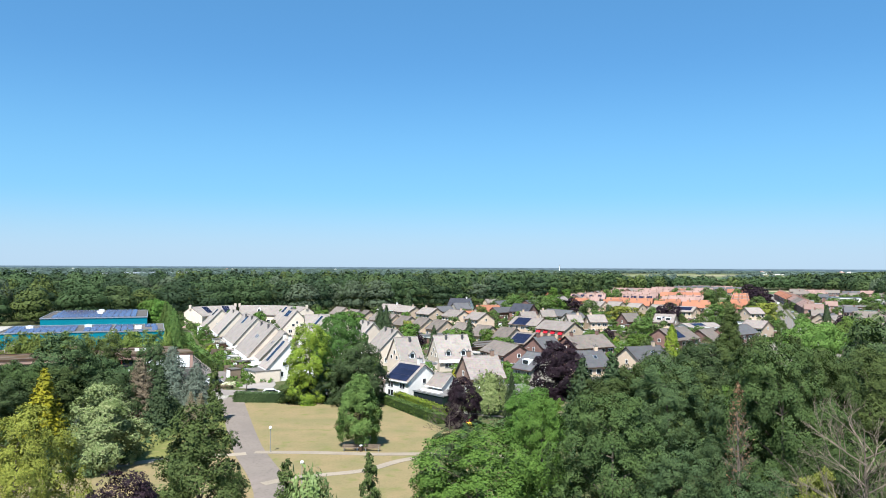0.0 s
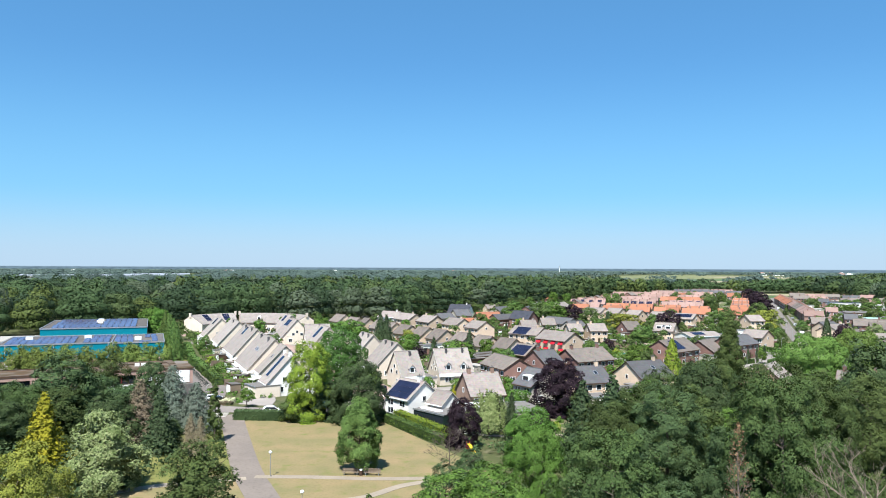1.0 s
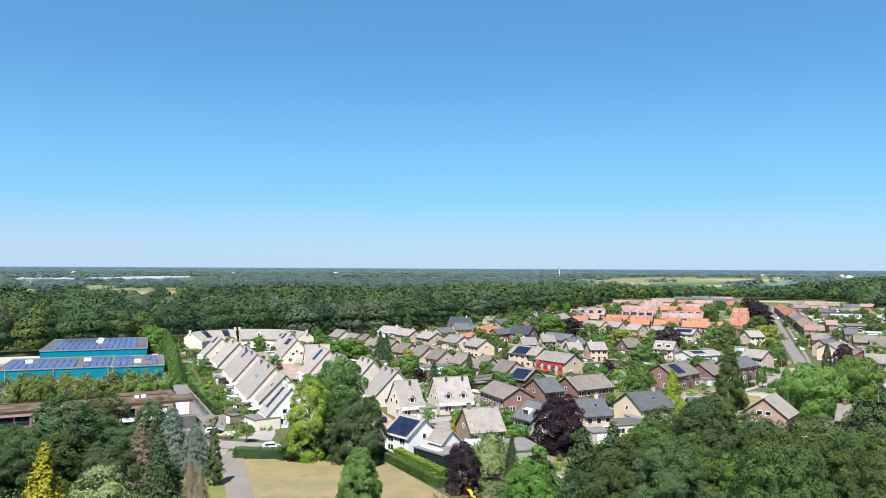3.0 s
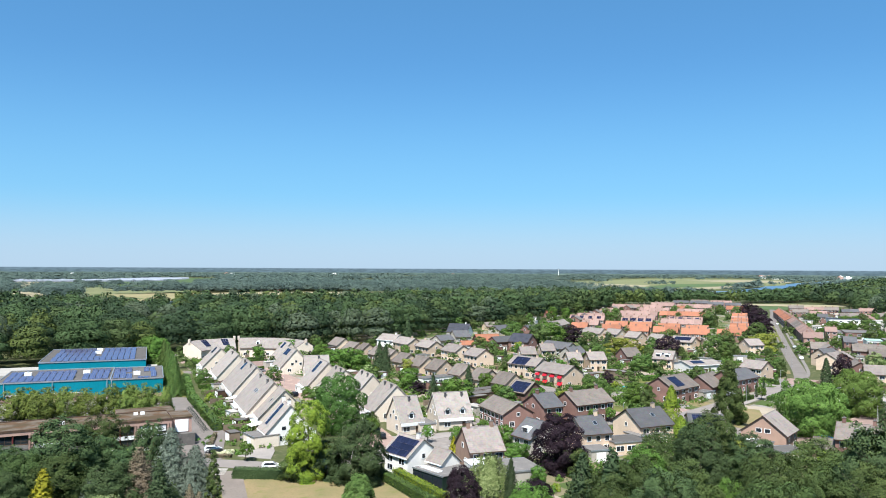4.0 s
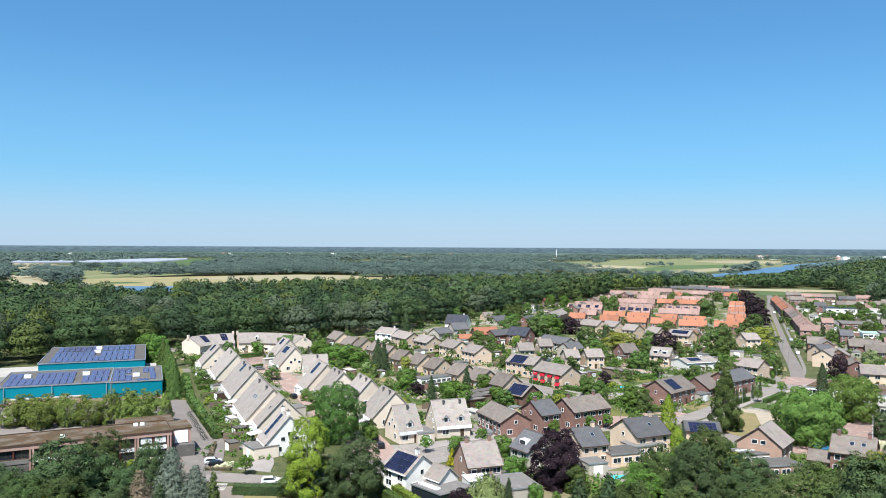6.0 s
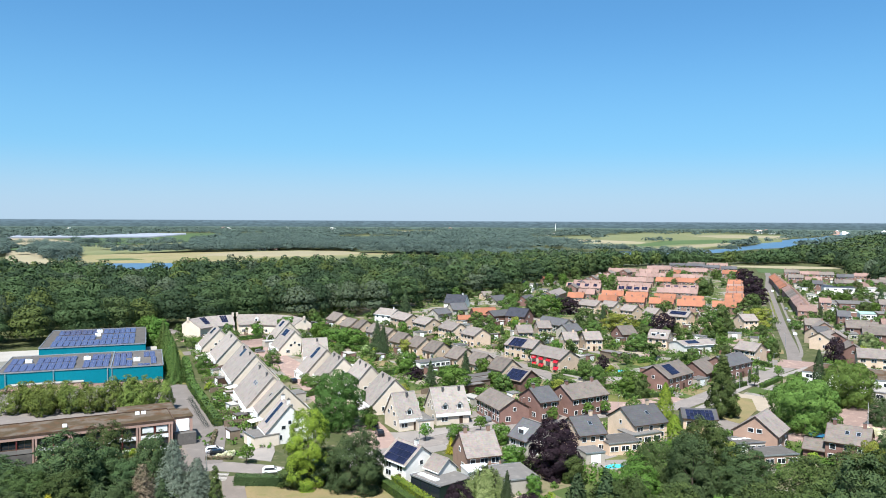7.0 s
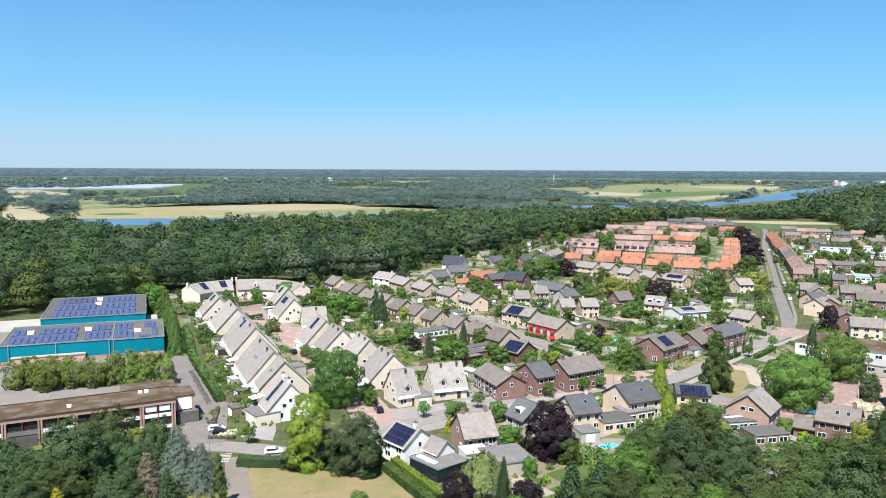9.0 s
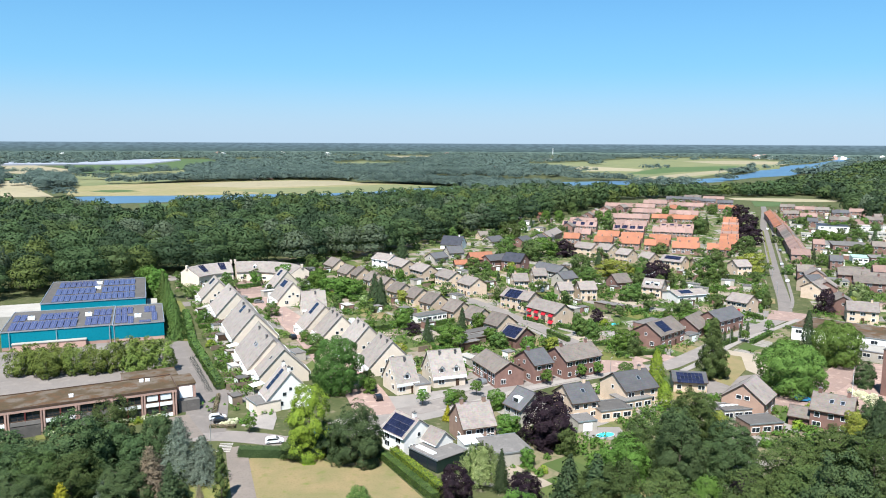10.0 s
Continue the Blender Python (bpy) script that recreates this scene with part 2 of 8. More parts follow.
def plots(name):
    """Gardens from above: plots of lawn, parched grass, beds and paving side by side."""
    m, t, p = nodes_of(name)
    turn = t.nodes.new("ShaderNodeMapping")
    turn.inputs["Rotation"].default_value = (0, 0, radians(52))
    link(t, t.nodes.new("ShaderNodeTexCoord").outputs["Object"], turn.inputs["Vector"])
    co = turn.outputs["Vector"]
    cell = t.nodes.new("ShaderNodeTexVoronoi")
    cell.voronoi_dimensions, cell.distance = "2D", "CHEBYCHEV"
    cell.inputs["Scale"].default_value = 0.15
    link(t, co, cell.inputs["Vector"])
    pick = t.nodes.new("ShaderNodeSeparateColor")
    link(t, cell.outputs["Color"], pick.inputs["Color"])
    tones = t.nodes.new("ShaderNodeValToRGB")
    tones.color_ramp.interpolation = "CONSTANT"
    steps = ((0.0, (0.085, 0.105, 0.032)), (0.22, (0.17, 0.145, 0.085)), (0.40, (0.062, 0.088, 0.026)), (0.56, (0.25, 0.222, 0.195)), (0.72, (0.12, 0.122, 0.05)), (0.84, (0.215, 0.172, 0.132)))
    ramp_ = tones.color_ramp
    for k, (at, c) in enumerate(steps):
        e = ramp_.elements[k] if k < 2 else ramp_.elements.new(at)
        e.position, e.color = at, rgb(c)
    link(t, pick.outputs["Red"], tones.inputs["Fac"])
    n2, n3 = noise_node(t, 0.5, 6, co), noise_node(t, 3.0, 5, co)
    col = mixer(t, tones.outputs["Color"], (0.07, 0.09, 0.03), ramp(t, n2.outputs["Fac"], 0.5, 0.75))
    col = mixer(t, col, (0.06, 0.06, 0.04), ramp(t, n3.outputs["Fac"], 0.55, 0.95))
    link(t, col, p.inputs["Base Color"])
    p.inputs["Roughness"].default_value, p.inputs["Specular IOR Level"].default_value = 0.95, 0.1
    return m


M["plots"] = plots("garden plots")
M["moss"] = patchy("mossy sedum roof", ((0.075, 0.052, 0.03), (0.125, 0.098, 0.074), (0.095, 0.056, 0.031), (0.05, 0.045, 0.02)), (0.16, 0.34, 1.6))
M["pinkbrick"] = surface("pinkish school brick", (0.44, 0.285, 0.23), (0.38, 0.245, 0.20), 0.85, 0.4, 9)
M["asphalt"] = surface("worn asphalt", (0.195, 0.162, 0.135), (0.165, 0.138, 0.117), 0.95, 0.1, 2, 0.2, 0, (0.21, 0.17, 0.145), 0, 0.1)
M["paver"] = surface("grey brick paving", (0.20, 0.172, 0.152), (0.165, 0.144, 0.128), 0.9, 0.15, 4, 0.3, 0, (0.225, 0.194, 0.17))
M["redpaver"] = surface("pinkish clay paving", (0.29, 0.20, 0.162), (0.25, 0.175, 0.148), 0.9, 0.15, 4, 0.3, 0, (0.42, 0.31, 0.25))
M["palepaver"] = surface("pale concrete paving", (0.25, 0.22, 0.194), (0.205, 0.182, 0.163), 0.9, 0.2, 4, 0.2)
M["gravel"] = surface("sandy gravel path", (0.33, 0.272, 0.205), (0.275, 0.228, 0.172), 0.95, 0.3, 6, 0.5)
M["drygrass"] = surface("parched lawn", (0.232, 0.170, 0.088), (0.165, 0.146, 0.066), 0.95, 0.16, 2.6, 0.8, 0, (0.135, 0.14, 0.045), 0.0)
M["grass"] = surface("green grass", (0.11, 0.12, 0.032), (0.15, 0.145, 0.045), 0.95, 0.2, 3, 0.6, 0, (0.20, 0.165, 0.07), 0.15)
M["earth"] = surface("garden ground", (0.050, 0.062, 0.022), (0.085, 0.088, 0.036), 0.95, 0.16, 1.2, 0.6, 0, (0.16, 0.135, 0.085), 0.0)
M["field_green"] = surface("green crop", (0.062, 0.098, 0.036), (0.082, 0.115, 0.045), 0.95, 0.006, 0.08, 0.2, 0, None, 0.1)
M["field_straw"] = surface("ripe straw field", (0.28, 0.235, 0.15), (0.235, 0.205, 0.125), 0.95, 0.006, 0.08, 0.2, 0, None, 0.1)
M["field_meadow"] = surface("dry river meadow", (0.20, 0.178, 0.085), (0.245, 0.20, 0.105), 0.95, 0.012, 0.1, 0.2, 0, (0.14, 0.16, 0.05), 0.05)
M["field_pasture"] = surface("pale green pasture", (0.125, 0.138, 0.062), (0.165, 0.166, 0.08), 0.95, 0.008, 0.1, 0.2, 0, (0.20, 0.185, 0.08), 0.05)
M["bark"] = surface("bark", (0.09, 0.07, 0.055), (0.13, 0.105, 0.085), 0.95, 1.5, 9, 0.6)
M["palebark"] = surface("bleached dead wood", (0.165, 0.13, 0.10), (0.125, 0.10, 0.078), 0.9, 1.5, 9, 0.4)
M["steel"] = plain("galvanised steel", (0.42, 0.43, 0.44), 0.4, 0.7)
M["rubber"] = plain("black rubber", (0.015, 0.015, 0.016), 0.7)
M["red"] = surface("red canvas", (0.46, 0.018, 0.03), (0.40, 0.015, 0.028), 0.7, 0.8, 6, 0.1)
M["pool"] = plain("pool water", (0.08, 0.50, 0.58), 0.05)
M["river"] = surface("rippled river water", (0.06, 0.115, 0.175), (0.09, 0.15, 0.21), 0.35, 0.01, 0.12, 0.3, 0, None, 0, 0.25)
M["mullion"] = surface("dark red timber", (0.17, 0.035, 0.035), (0.13, 0.03, 0.03), 0.6, 1, 10, 0.05)
M["darkgreen"] = surface("dark green joinery", (0.014, 0.028, 0.022), (0.02, 0.035, 0.028), 0.4, 0.6, 6, 0.05)
M["timber"] = surface("grey timber", (0.20, 0.15, 0.105), (0.15, 0.115, 0.085), 0.85, 0.8, 9, 0.4)
LEAF = {
    "oak": foliage("oak leaves", (0.037, 0.058, 0.018), (0.075, 0.102, 0.031), None, 0.13),
    "wood": foliage("wood leaves", (0.044, 0.067, 0.026), (0.057, 0.083, 0.033), (0.036, 0.056, 0.021), 0.25, 0.07),
    "wood_dark": foliage("shady wood leaves", (0.032, 0.054, 0.026), (0.043, 0.067, 0.033), (0.027, 0.045, 0.021), 0.25, 0.07),
    "wood_olive": foliage("yellowish wood leaves", (0.067, 0.086, 0.024), (0.096, 0.118, 0.033), (0.056, 0.074, 0.023), 0.25, 0.07),
    "wood_grey": foliage("greyish wood leaves", (0.063, 0.081, 0.047), (0.092, 0.114, 0.069), (0.052, 0.067, 0.037), 0.25, 0.07),
    # distance haze is mixed into the two far leaf colours, paler and bluer
    "far": foliage("distant leaves paled by haze", (0.082, 0.112, 0.090), (0.096, 0.127, 0.102)),
    "far_dark": foliage("distant dark leaves blued by haze", (0.055, 0.080, 0.068), (0.068, 0.094, 0.079)),
    "wood_light": foliage("light wood leaves", (0.060, 0.088, 0.031), (0.078, 0.110, 0.041), (0.053, 0.080, 0.030), 0.25, 0.07),
    "fresh": foliage("fresh yellow green leaves", (0.080, 0.112, 0.026), (0.165, 0.20, 0.044)),
    "dark": foliage("dark leaves", (0.038, 0.064, 0.026), (0.082, 0.118, 0.044), None, 0.13),
    "mid": foliage("mid green leaves", (0.048, 0.075, 0.022), (0.096, 0.128, 0.038), None, 0.13),
    "bright": foliage("bright green leaves", (0.062, 0.117, 0.020), (0.107, 0.178, 0.035)),
    "lime": foliage("yellow green leaves", (0.120, 0.170, 0.020), (0.215, 0.262, 0.032), (0.088, 0.138, 0.016)),
    "olive": foliage("olive yellow leaves", (0.130, 0.152, 0.025), (0.25, 0.256, 0.046), (0.078, 0.096, 0.02)),
    "chestnut": foliage("chestnut leaves", (0.078, 0.131, 0.027), (0.128, 0.190, 0.042), (0.066, 0.112, 0.023)),
    "silver": foliage("pale silvery leaves", (0.110, 0.165, 0.048), (0.32, 0.372, 0.168), (0.085, 0.132, 0.036)),
    "gold": foliage("golden needles", (0.17, 0.155, 0.012), (0.29, 0.245, 0.02), (0.11, 0.112, 0.014)),
    "blue": foliage("blue grey needles", (0.085, 0.108, 0.078), (0.18, 0.212, 0.16), (0.06, 0.082, 0.058)),
    "withered": foliage("withered birch leaves", (0.115, 0.060, 0.038), (0.20, 0.115, 0.07), (0.09, 0.05, 0.03)),
    "lone": foliage("young oak leaves", (0.075, 0.118, 0.03), (0.128, 0.178, 0.046), (0.055, 0.095, 0.024)),
    "round": foliage("dense green leaves", (0.045, 0.090, 0.020), (0.080, 0.146, 0.034), (0.038, 0.080, 0.018), 0.15),
    "needle": foliage("dark needles", (0.031, 0.050, 0.022), (0.067, 0.094, 0.040)),
    "copper": foliage("copper beech leaves", (0.014, 0.0095, 0.013), (0.036, 0.021, 0.027), (0.011, 0.008, 0.011), 0.12),
    "rusty": foliage("browned needles", (0.14, 0.108, 0.066), (0.235, 0.188, 0.125), (0.10, 0.092, 0.05)),
    "willow": foliage("willow leaves", (0.13, 0.178, 0.052), (0.25, 0.30, 0.12)),
    "hedge": foliage("hedge leaves", (0.050, 0.094, 0.024), (0.118, 0.170, 0.041)),
    "flower": foliage("cream blossom", (0.50, 0.48, 0.28), (0.70, 0.68, 0.48), (0.12, 0.17, 0.04), 0.15),
}


# ---- builders ----
BLOCKS, ROADLINES = [], []  # footprints that planting keeps clear of

def part(name, bm, material, parent=None, label=""):
    me = bpy.data.meshes.new(name)
    bm.to_mesh(me)
    bm.free()
    me.materials.append(material)
    return hang(name, me, parent, None, label)


def hang(name, me, parent=None, m=None, label=""):
    ob = new(name, me)
    if parent is not None:
        ob.parent = parent
    if m is not None:
        ob.matrix_basis = m
    if label:
        ob["label"] = label
    return ob


def thing(name, m, label, category, group="", kind=""):
    ob = new(name)
    ob.empty_display_size = 0.5
    ob.matrix_basis = m
    return tagged(ob, label, category, group, kind)


def box(bm, x0, y0, z0, x1, y1, z1):
    v = [bm.verts.new((x, y, z)) for z in (z0, z1) for x, y in ((x0, y0), (x1, y0), (x1, y1), (x0, y1))]
    for f in ((3, 2, 1, 0), (4, 5, 6, 7), (0, 1, 5, 4), (1, 2, 6, 5), (2, 3, 7, 6), (3, 0, 4, 7)):
        bm.faces.new([v[i] for i in f])


def prism(bm, outline, x0, x1):
    """An outline in (y, z), counter-clockwise seen from +x, drawn along x."""
    a = [bm.verts.new((x0, y, z)) for y, z in outline]
    b = [bm.verts.new((x1, y, z)) for y, z in outline]
    bm.faces.new(a[::-1])
    bm.faces.new(b)
    n = len(outline)
    for i in range(n):
        bm.faces.new((a[i], a[(i + 1) % n], b[(i + 1) % n], b[i]))


def slab(bm, outline, z0, z1):
    """An outline in (x, y), counter-clockwise from above, drawn up."""
    a = [bm.verts.new((x, y, z0)) for x, y in outline]
    b = [bm.verts.new((x, y, z1)) for x, y in outline]
    bm.faces.new(a[::-1])
    bm.faces.new(b)
    n = len(outline)
    for i in range(n):
        bm.faces.new((a[i], a[(i + 1) % n], b[(i + 1) % n], b[i]))


def tube(bm, p, q, r0, r1, sides=7):
    p, q = Vector(p), Vector(q)
    d = (q - p).normalized()
    u = d.orthogonal().normalized()
    w = d.cross(u)
    rings = []
    for c, r in ((p, r0), (q, r1)):
        rings.append([bm.verts.new(c + r * (u * math.cos(k * math.tau / sides) + w * math.sin(k * math.tau / sides))) for k in range(sides)])
    for k in range(sides):
        bm.faces.new((rings[0][k], rings[0][(k + 1) % sides], rings[1][(k + 1) % sides], rings[1][k]))
    bm.faces.new(rings[0][::-1])
    bm.faces.new(rings[1])


SHARED = {}


def shared(key, material, build):
    """One mesh for all pieces that are alike."""
    if key not in SHARED:
        bm = bmesh.new()
        build(bm)
        me = bpy.data.meshes.new(key[0])
        bm.to_mesh(me)
        bm.free()
        me.materials.append(material)
        SHARED[key] = me
    return SHARED[key]


def sheet(name, outline, z, material, label, category="ground", thick=0.3):
    """A flat piece of ground with a real edge."""
    bm = bmesh.new()
    area = sum(outline[i - 1][0] * outline[i][1] - outline[i][0] * outline[i - 1][1] for i in range(len(outline)))
    slab(bm, outline if area > 0 else outline[::-1], z - thick, z)
    return tagged(part(name, bm, material), label, category, "", "structure")


def strip(name, line, width, z, material, label, category="road", rounded=True):
    """A road along a line of (x, y), smoothed."""
    pts = [Vector(p) for p in line]
    if rounded and len(pts) > 2:
        fine = []
        for i in range(len(pts) - 1):
            p0, p1, p2, p3 = pts[max(i - 1, 0)], pts[i], pts[i + 1], pts[min(i + 2, len(pts) - 1)]
            for k in range(5):
                u = k / 5
                fine.append(0.5 * (2 * p1 + (p2 - p0) * u + (2 * p0 - 5 * p1 + 4 * p2 - p3) * u * u + (3 * p1 - p0 - 3 * p2 + p3) * u ** 3))
        pts = fine + [pts[-1]]
    bm = bmesh.new()
    rows = []
    for i, p in enumerate(pts):
        d = (pts[min(i + 1, len(pts) - 1)] - pts[max(i - 1, 0)]).normalized()
        s = Vector((-d.y, d.x)) * width / 2
        rows.append([bm.verts.new((q.x, q.y, h)) for q, h in ((p + s, z), (p - s, z), (p - s, z - 0.3), (p + s, z - 0.3))])
    for a, b in zip(rows, rows[1:]):
        for k in range(4):
            bm.faces.new((a[k], a[(k + 1) % 4], b[(k + 1) % 4], b[k]))
    bm.faces.new(rows[0][::-1])
    bm.faces.new(rows[-1])
    bmesh.ops.recalc_face_normals(bm, faces=bm.faces)
    if name in ("front_street", "side_street", "long_road", "yard", "pavement", "brick_lane", "back_lane"):
        for p, q in zip(pts, pts[1:]):
            steps = int((q - p).length / (width * 0.5)) + 1
            ROADLINES.extend((p.x + (q.x - p.x) * k / steps, p.y + (q.y - p.y) * k / steps, width) for k in range(steps))
    return tagged(part(name, bm, material), label, category, "", "structure")


# ---- houses ----
STYLE = {
    "white": ("cream", "pale_tile", "white", "cream row house with a steep pale tiled roof"),
    "whitegable": ("whitewash", "pale_tile", "white", "white end house with a steep pale tiled roof"),
    "brownter": ("brick", "brown_tile", "white", "brick terraced house with a brown grey roof"),
    "buff": ("buff", "grey_tile", "white", "buff brick family house with a grey tiled gable roof"),
    "painted": ("whitewash", "grey_tile", "white", "white painted house with a grey tiled gable roof"),
    "brick": ("brick", "brown_tile", "white", "red brown brick house with a brown tiled roof"),
    "rose": ("rose", "grey_tile", "white", "rose brick house with a weathered grey tiled roof"),
    "grey": ("greybrick", "dark_tile", "white", "sand brick house with a dark grey roof"),
    "buffgrey": ("buff", "dark_tile", "white", "buff brick house with a smooth dark grey roof"),
    "slate": ("greybrick", "dark_tile", "white", "low farm building with a slate grey roof"),
    "barn": ("brick", "black_tile", "white", "red brick barn house with a black roof"),
    "barnlow": ("brick", "dark_tile", "white", "long low brick stable with a grey roof"),
    "barnorange": ("brick", "orange_tile", "white", "old brick farm shed with an orange tiled roof"),
    "blackroof": ("whitewash", "black_tile", "white", "white villa with a low black roof"),
    "orange": ("clinker", "orange_tile", "white", "brick terraced house with an orange clay tile roof"),
    "russet": ("clinker", "russet_tile", "white", "brick terraced house with a weathered russet roof"),
    "slateter": ("brick", "dark_tile", "white", "brick terraced house with a dark grey roof"),
}


def window(parent, m, w, h, far):
    frame_w = 0.09

    def frame_build(bm):
        """One plate with an opening for each pane, given thickness."""
        xs = [-w / 2, -w / 2 + frame_w] + ([-0.04, 0.04] if w > 1.4 else []) + [w / 2 - frame_w, w / 2]
        zs = [0, frame_w, h - frame_w, h]
        v = [[bm.verts.new((x, -0.06, z)) for x in xs] for z in zs]
        faces = []
        for j in range(3):
            for i in range(len(xs) - 1):
                if j == 1 and i % 2 == 1:
                    continue
                faces.append(bm.faces.new((v[j][i], v[j][i + 1], v[j + 1][i + 1], v[j + 1][i])))
        back = bmesh.ops.extrude_face_region(bm, geom=faces)
        bmesh.ops.translate(bm, verts=[g for g in back["geom"] if isinstance(g, bmesh.types.BMVert)], vec=(0, 0.12, 0))

    def pane_build(bm):
        box(bm, -w / 2 + 0.05, -0.03, 0.05, w / 2 - 0.05, 0.02, h - 0.05)

    if far:
        key = ("window_far", w, h)
        if key not in SHARED:
            me = shared(key, M["white"], lambda b: (frame_build(b), pane_build(b)))
            me.materials.append(M["glass"])
            for f in me.polygons:
                f.material_index = 1 if max(abs(me.vertices[i].co.y) for i in f.vertices) < 0.05 else 0
        return hang("window", SHARED[key], parent, m)
    ob = hang("window", shared(("window_frame", w, h), M["white"], frame_build), parent, m)
    hang("pane", shared(("pane", w, h), M["glass"], pane_build), ob, None, "dark reflecting glass")
    return ob


def door(parent, m, material, w=1.0, h=2.1):
    def leaf(bm):
        box(bm, -w / 2, -0.05, 0, w / 2, 0.05, h)
        box(bm, -w / 2 + 0.15, -0.07, 0.2, w / 2 - 0.15, -0.05, 0.95)
        box(bm, -w / 2 + 0.15, -0.07, 1.15, w / 2 - 0.15, -0.05, 1.9)

    return hang("door", shared(("door", w, h, material.name), material, leaf), parent, m)


def solar_panel(parent, m, w, h, material):
    def cell(bm):
        box(bm, -w / 2 + 0.02, -h / 2 + 0.02, 0.0, w / 2 - 0.02, h / 2 - 0.02, 0.045)

    return hang("solar_panel", shared(("solar_panel", w, h, material.name), material, cell), parent, m)


def house(style, x, y, rot, L, W, he, hr, cols=2, chimneys=0, panels=None, skylights=0, dormers=0, vents=0, fascia=0,
          brown=0, awnings=0, flatdorm=0, reddoors=0, greyroof=0, gable_windows=1, far=False, name="house", group=""):
    wall_key, roof_key, trim_key, label = STYLE[style]
    if greyroof:
        roof_key, label = "dark_tile", "red brown brick house with a dark grey roof"
    if brown:
        roof_key, label = "brown_tile", "low buff brick house with a brown grey roof"
    if panels:
        label += ", solar panels"
    elif dormers:
        label += ", dormers"
    elif awnings:
        label += ", red awnings"
    rng = random.Random(int(x * 13 + y * 7))
    plain_glazing = far or y > 250
    root = thing(name, pose(x, y, 0, 0, 0, rot), label, "house", group)
    wall_mat, roof_mat, trim = M[wall_key], M[roof_key], M[trim_key]
    for k in range(-2, 3):
        BLOCKS.append((x + math.cos(radians(rot)) * k * L / 5, y + math.sin(radians(rot)) * k * L / 5, W * 0.5))
    h2, slope = W / 2, (hr - he) / (W / 2)
    bm = bmesh.new()
    prism(bm, [(-h2, -0.3), (h2, -0.3), (h2, he), (0, hr), (-h2, he)], -L / 2, L / 2)
    part("wall", bm, wall_mat, root)
    # roof slabs with overhang, and a ridge cap
    ov, t = 0.4, 0.2
    c = t * math.sqrt(1 + slope * slope)
    bm = bmesh.new()
    e, zl = h2 + ov, he - ov * slope
    prism(bm, [(-e, zl + 0.02), (0, hr + 0.02), (e, zl + 0.02), (e, zl + c), (0, hr + c), (-e, zl + c)], -L / 2 - 0.25, L / 2 + 0.25)
    roof = part("roof", bm, roof_mat, root)
    bm = bmesh.new()
    prism(bm, [(-0.16, hr + c - 0.12), (0.16, hr + c - 0.12), (0.07, hr + c + 0.08), (-0.07, hr + c + 0.08)], -L / 2 - 0.26, L / 2 + 0.26)
    if far:
        bm.free()
    else:
        part("ridge_cap", bm, roof_mat, roof)
    # gutters and verge boards
    for s in () if far else (-1, 1):
        yy, zz = s * (h2 + ov + 0.05), he - ov * slope + c
        bm = bmesh.new()
        deep = 0.85 if (fascia or style in ("white", "whitegable")) else 0.2
        box(bm, -L / 2 - 0.25, yy - 0.07, zz - deep, L / 2 + 0.25, yy + 0.07, zz - 0.02)
        part("fascia", bm, trim if style in ("white", "whitegable", "painted") else M["browntrim"], root)
    if not far:
        for s in (-1, 1):
            bm = bmesh.new()
            xx = s * (L / 2 + 0.3)
            prism(bm, [(-e, zl + 0.12), (0, hr + 0.12), (e, zl + 0.12), (e, zl + c + 0.03), (0, hr + c + 0.03), (-e, zl + c + 0.03)], xx - 0.04, xx + 0.04)
            part("verge_board", bm, M["palefelt"] if style in ("white", "whitegable", "painted") else M["browntrim"], root)
    # windows on the long sides
    storeys = [0.9] if he < 4.2 else [0.9, he - 1.75]
    for s in (-1,) if far else (-1, 1):
        for k in range(cols):
            u = (k + 0.5) / cols * L - L / 2
            for level, z in enumerate(storeys):
                if z > he - 1.2 and he > 3.2:
                    z = he - 1.5
                if z + 1.3 > he - 0.1:
                    continue
                if level == 0 and k == cols // 2 and s < 0 and far:
                    continue
                if level == 0 and k == cols // 2 and s < 0:
                    door(root, pose(u + 0.001, s * (h2 + 0.03), 0.0, 0, 0, 0), M["red"] if reddoors else M["browntrim"])
                    continue
                w = 1.9 if rng.random() < 0.5 else 1.3
                w = min(w, L / cols - 0.5)
                window(root, pose(u, s * (h2 + 0.02), z, 0, 0, 0 if s < 0 else 180), round(max(w, 0.7), 1), 1.3, plain_glazing)
                if awnings and s < 0:
                    bm = bmesh.new()
                    prism(bm, [(-h2 - 0.9, z + 0.25), (-h2 - 0.08, z + 1.35), (-h2 - 0.02, z + 1.5), (-h2 - 0.95, z + 0.33)], u - 1.15, u + 1.15)
                    part("awning", bm, M["red"], root, "lowered red canvas awning")
    # gable windows
    for s in (-1, 1):
        if far:
            continue
        xx, turn = s * (L / 2 + 0.02), 90 * s
        zz = he + 0.1 if hr - he < 5 else he + 1.6
        n = gable_windows
        for k in range(n):
            off = (k - (n - 1) / 2) * 2.0
            if hr - he > 2.4:
                window(root, pose(xx, off, zz - (0.8 if hr - he < 4 else 0), 0, 0, turn), 1.0 if n == 1 else 1.4, 1.1, plain_glazing)
        if he > 4 or style in ("white", "whitegable"):
            window(root, pose(xx, -W * 0.22, 1.0, 0, 0, turn), 1.6, 1.4, plain_glazing)
        if style in ("white", "whitegable") and hr - he > 5:
            window(root, pose(xx, -1.6, 3.6, 0, 0, turn), 1.2, 1.1, plain_glazing)
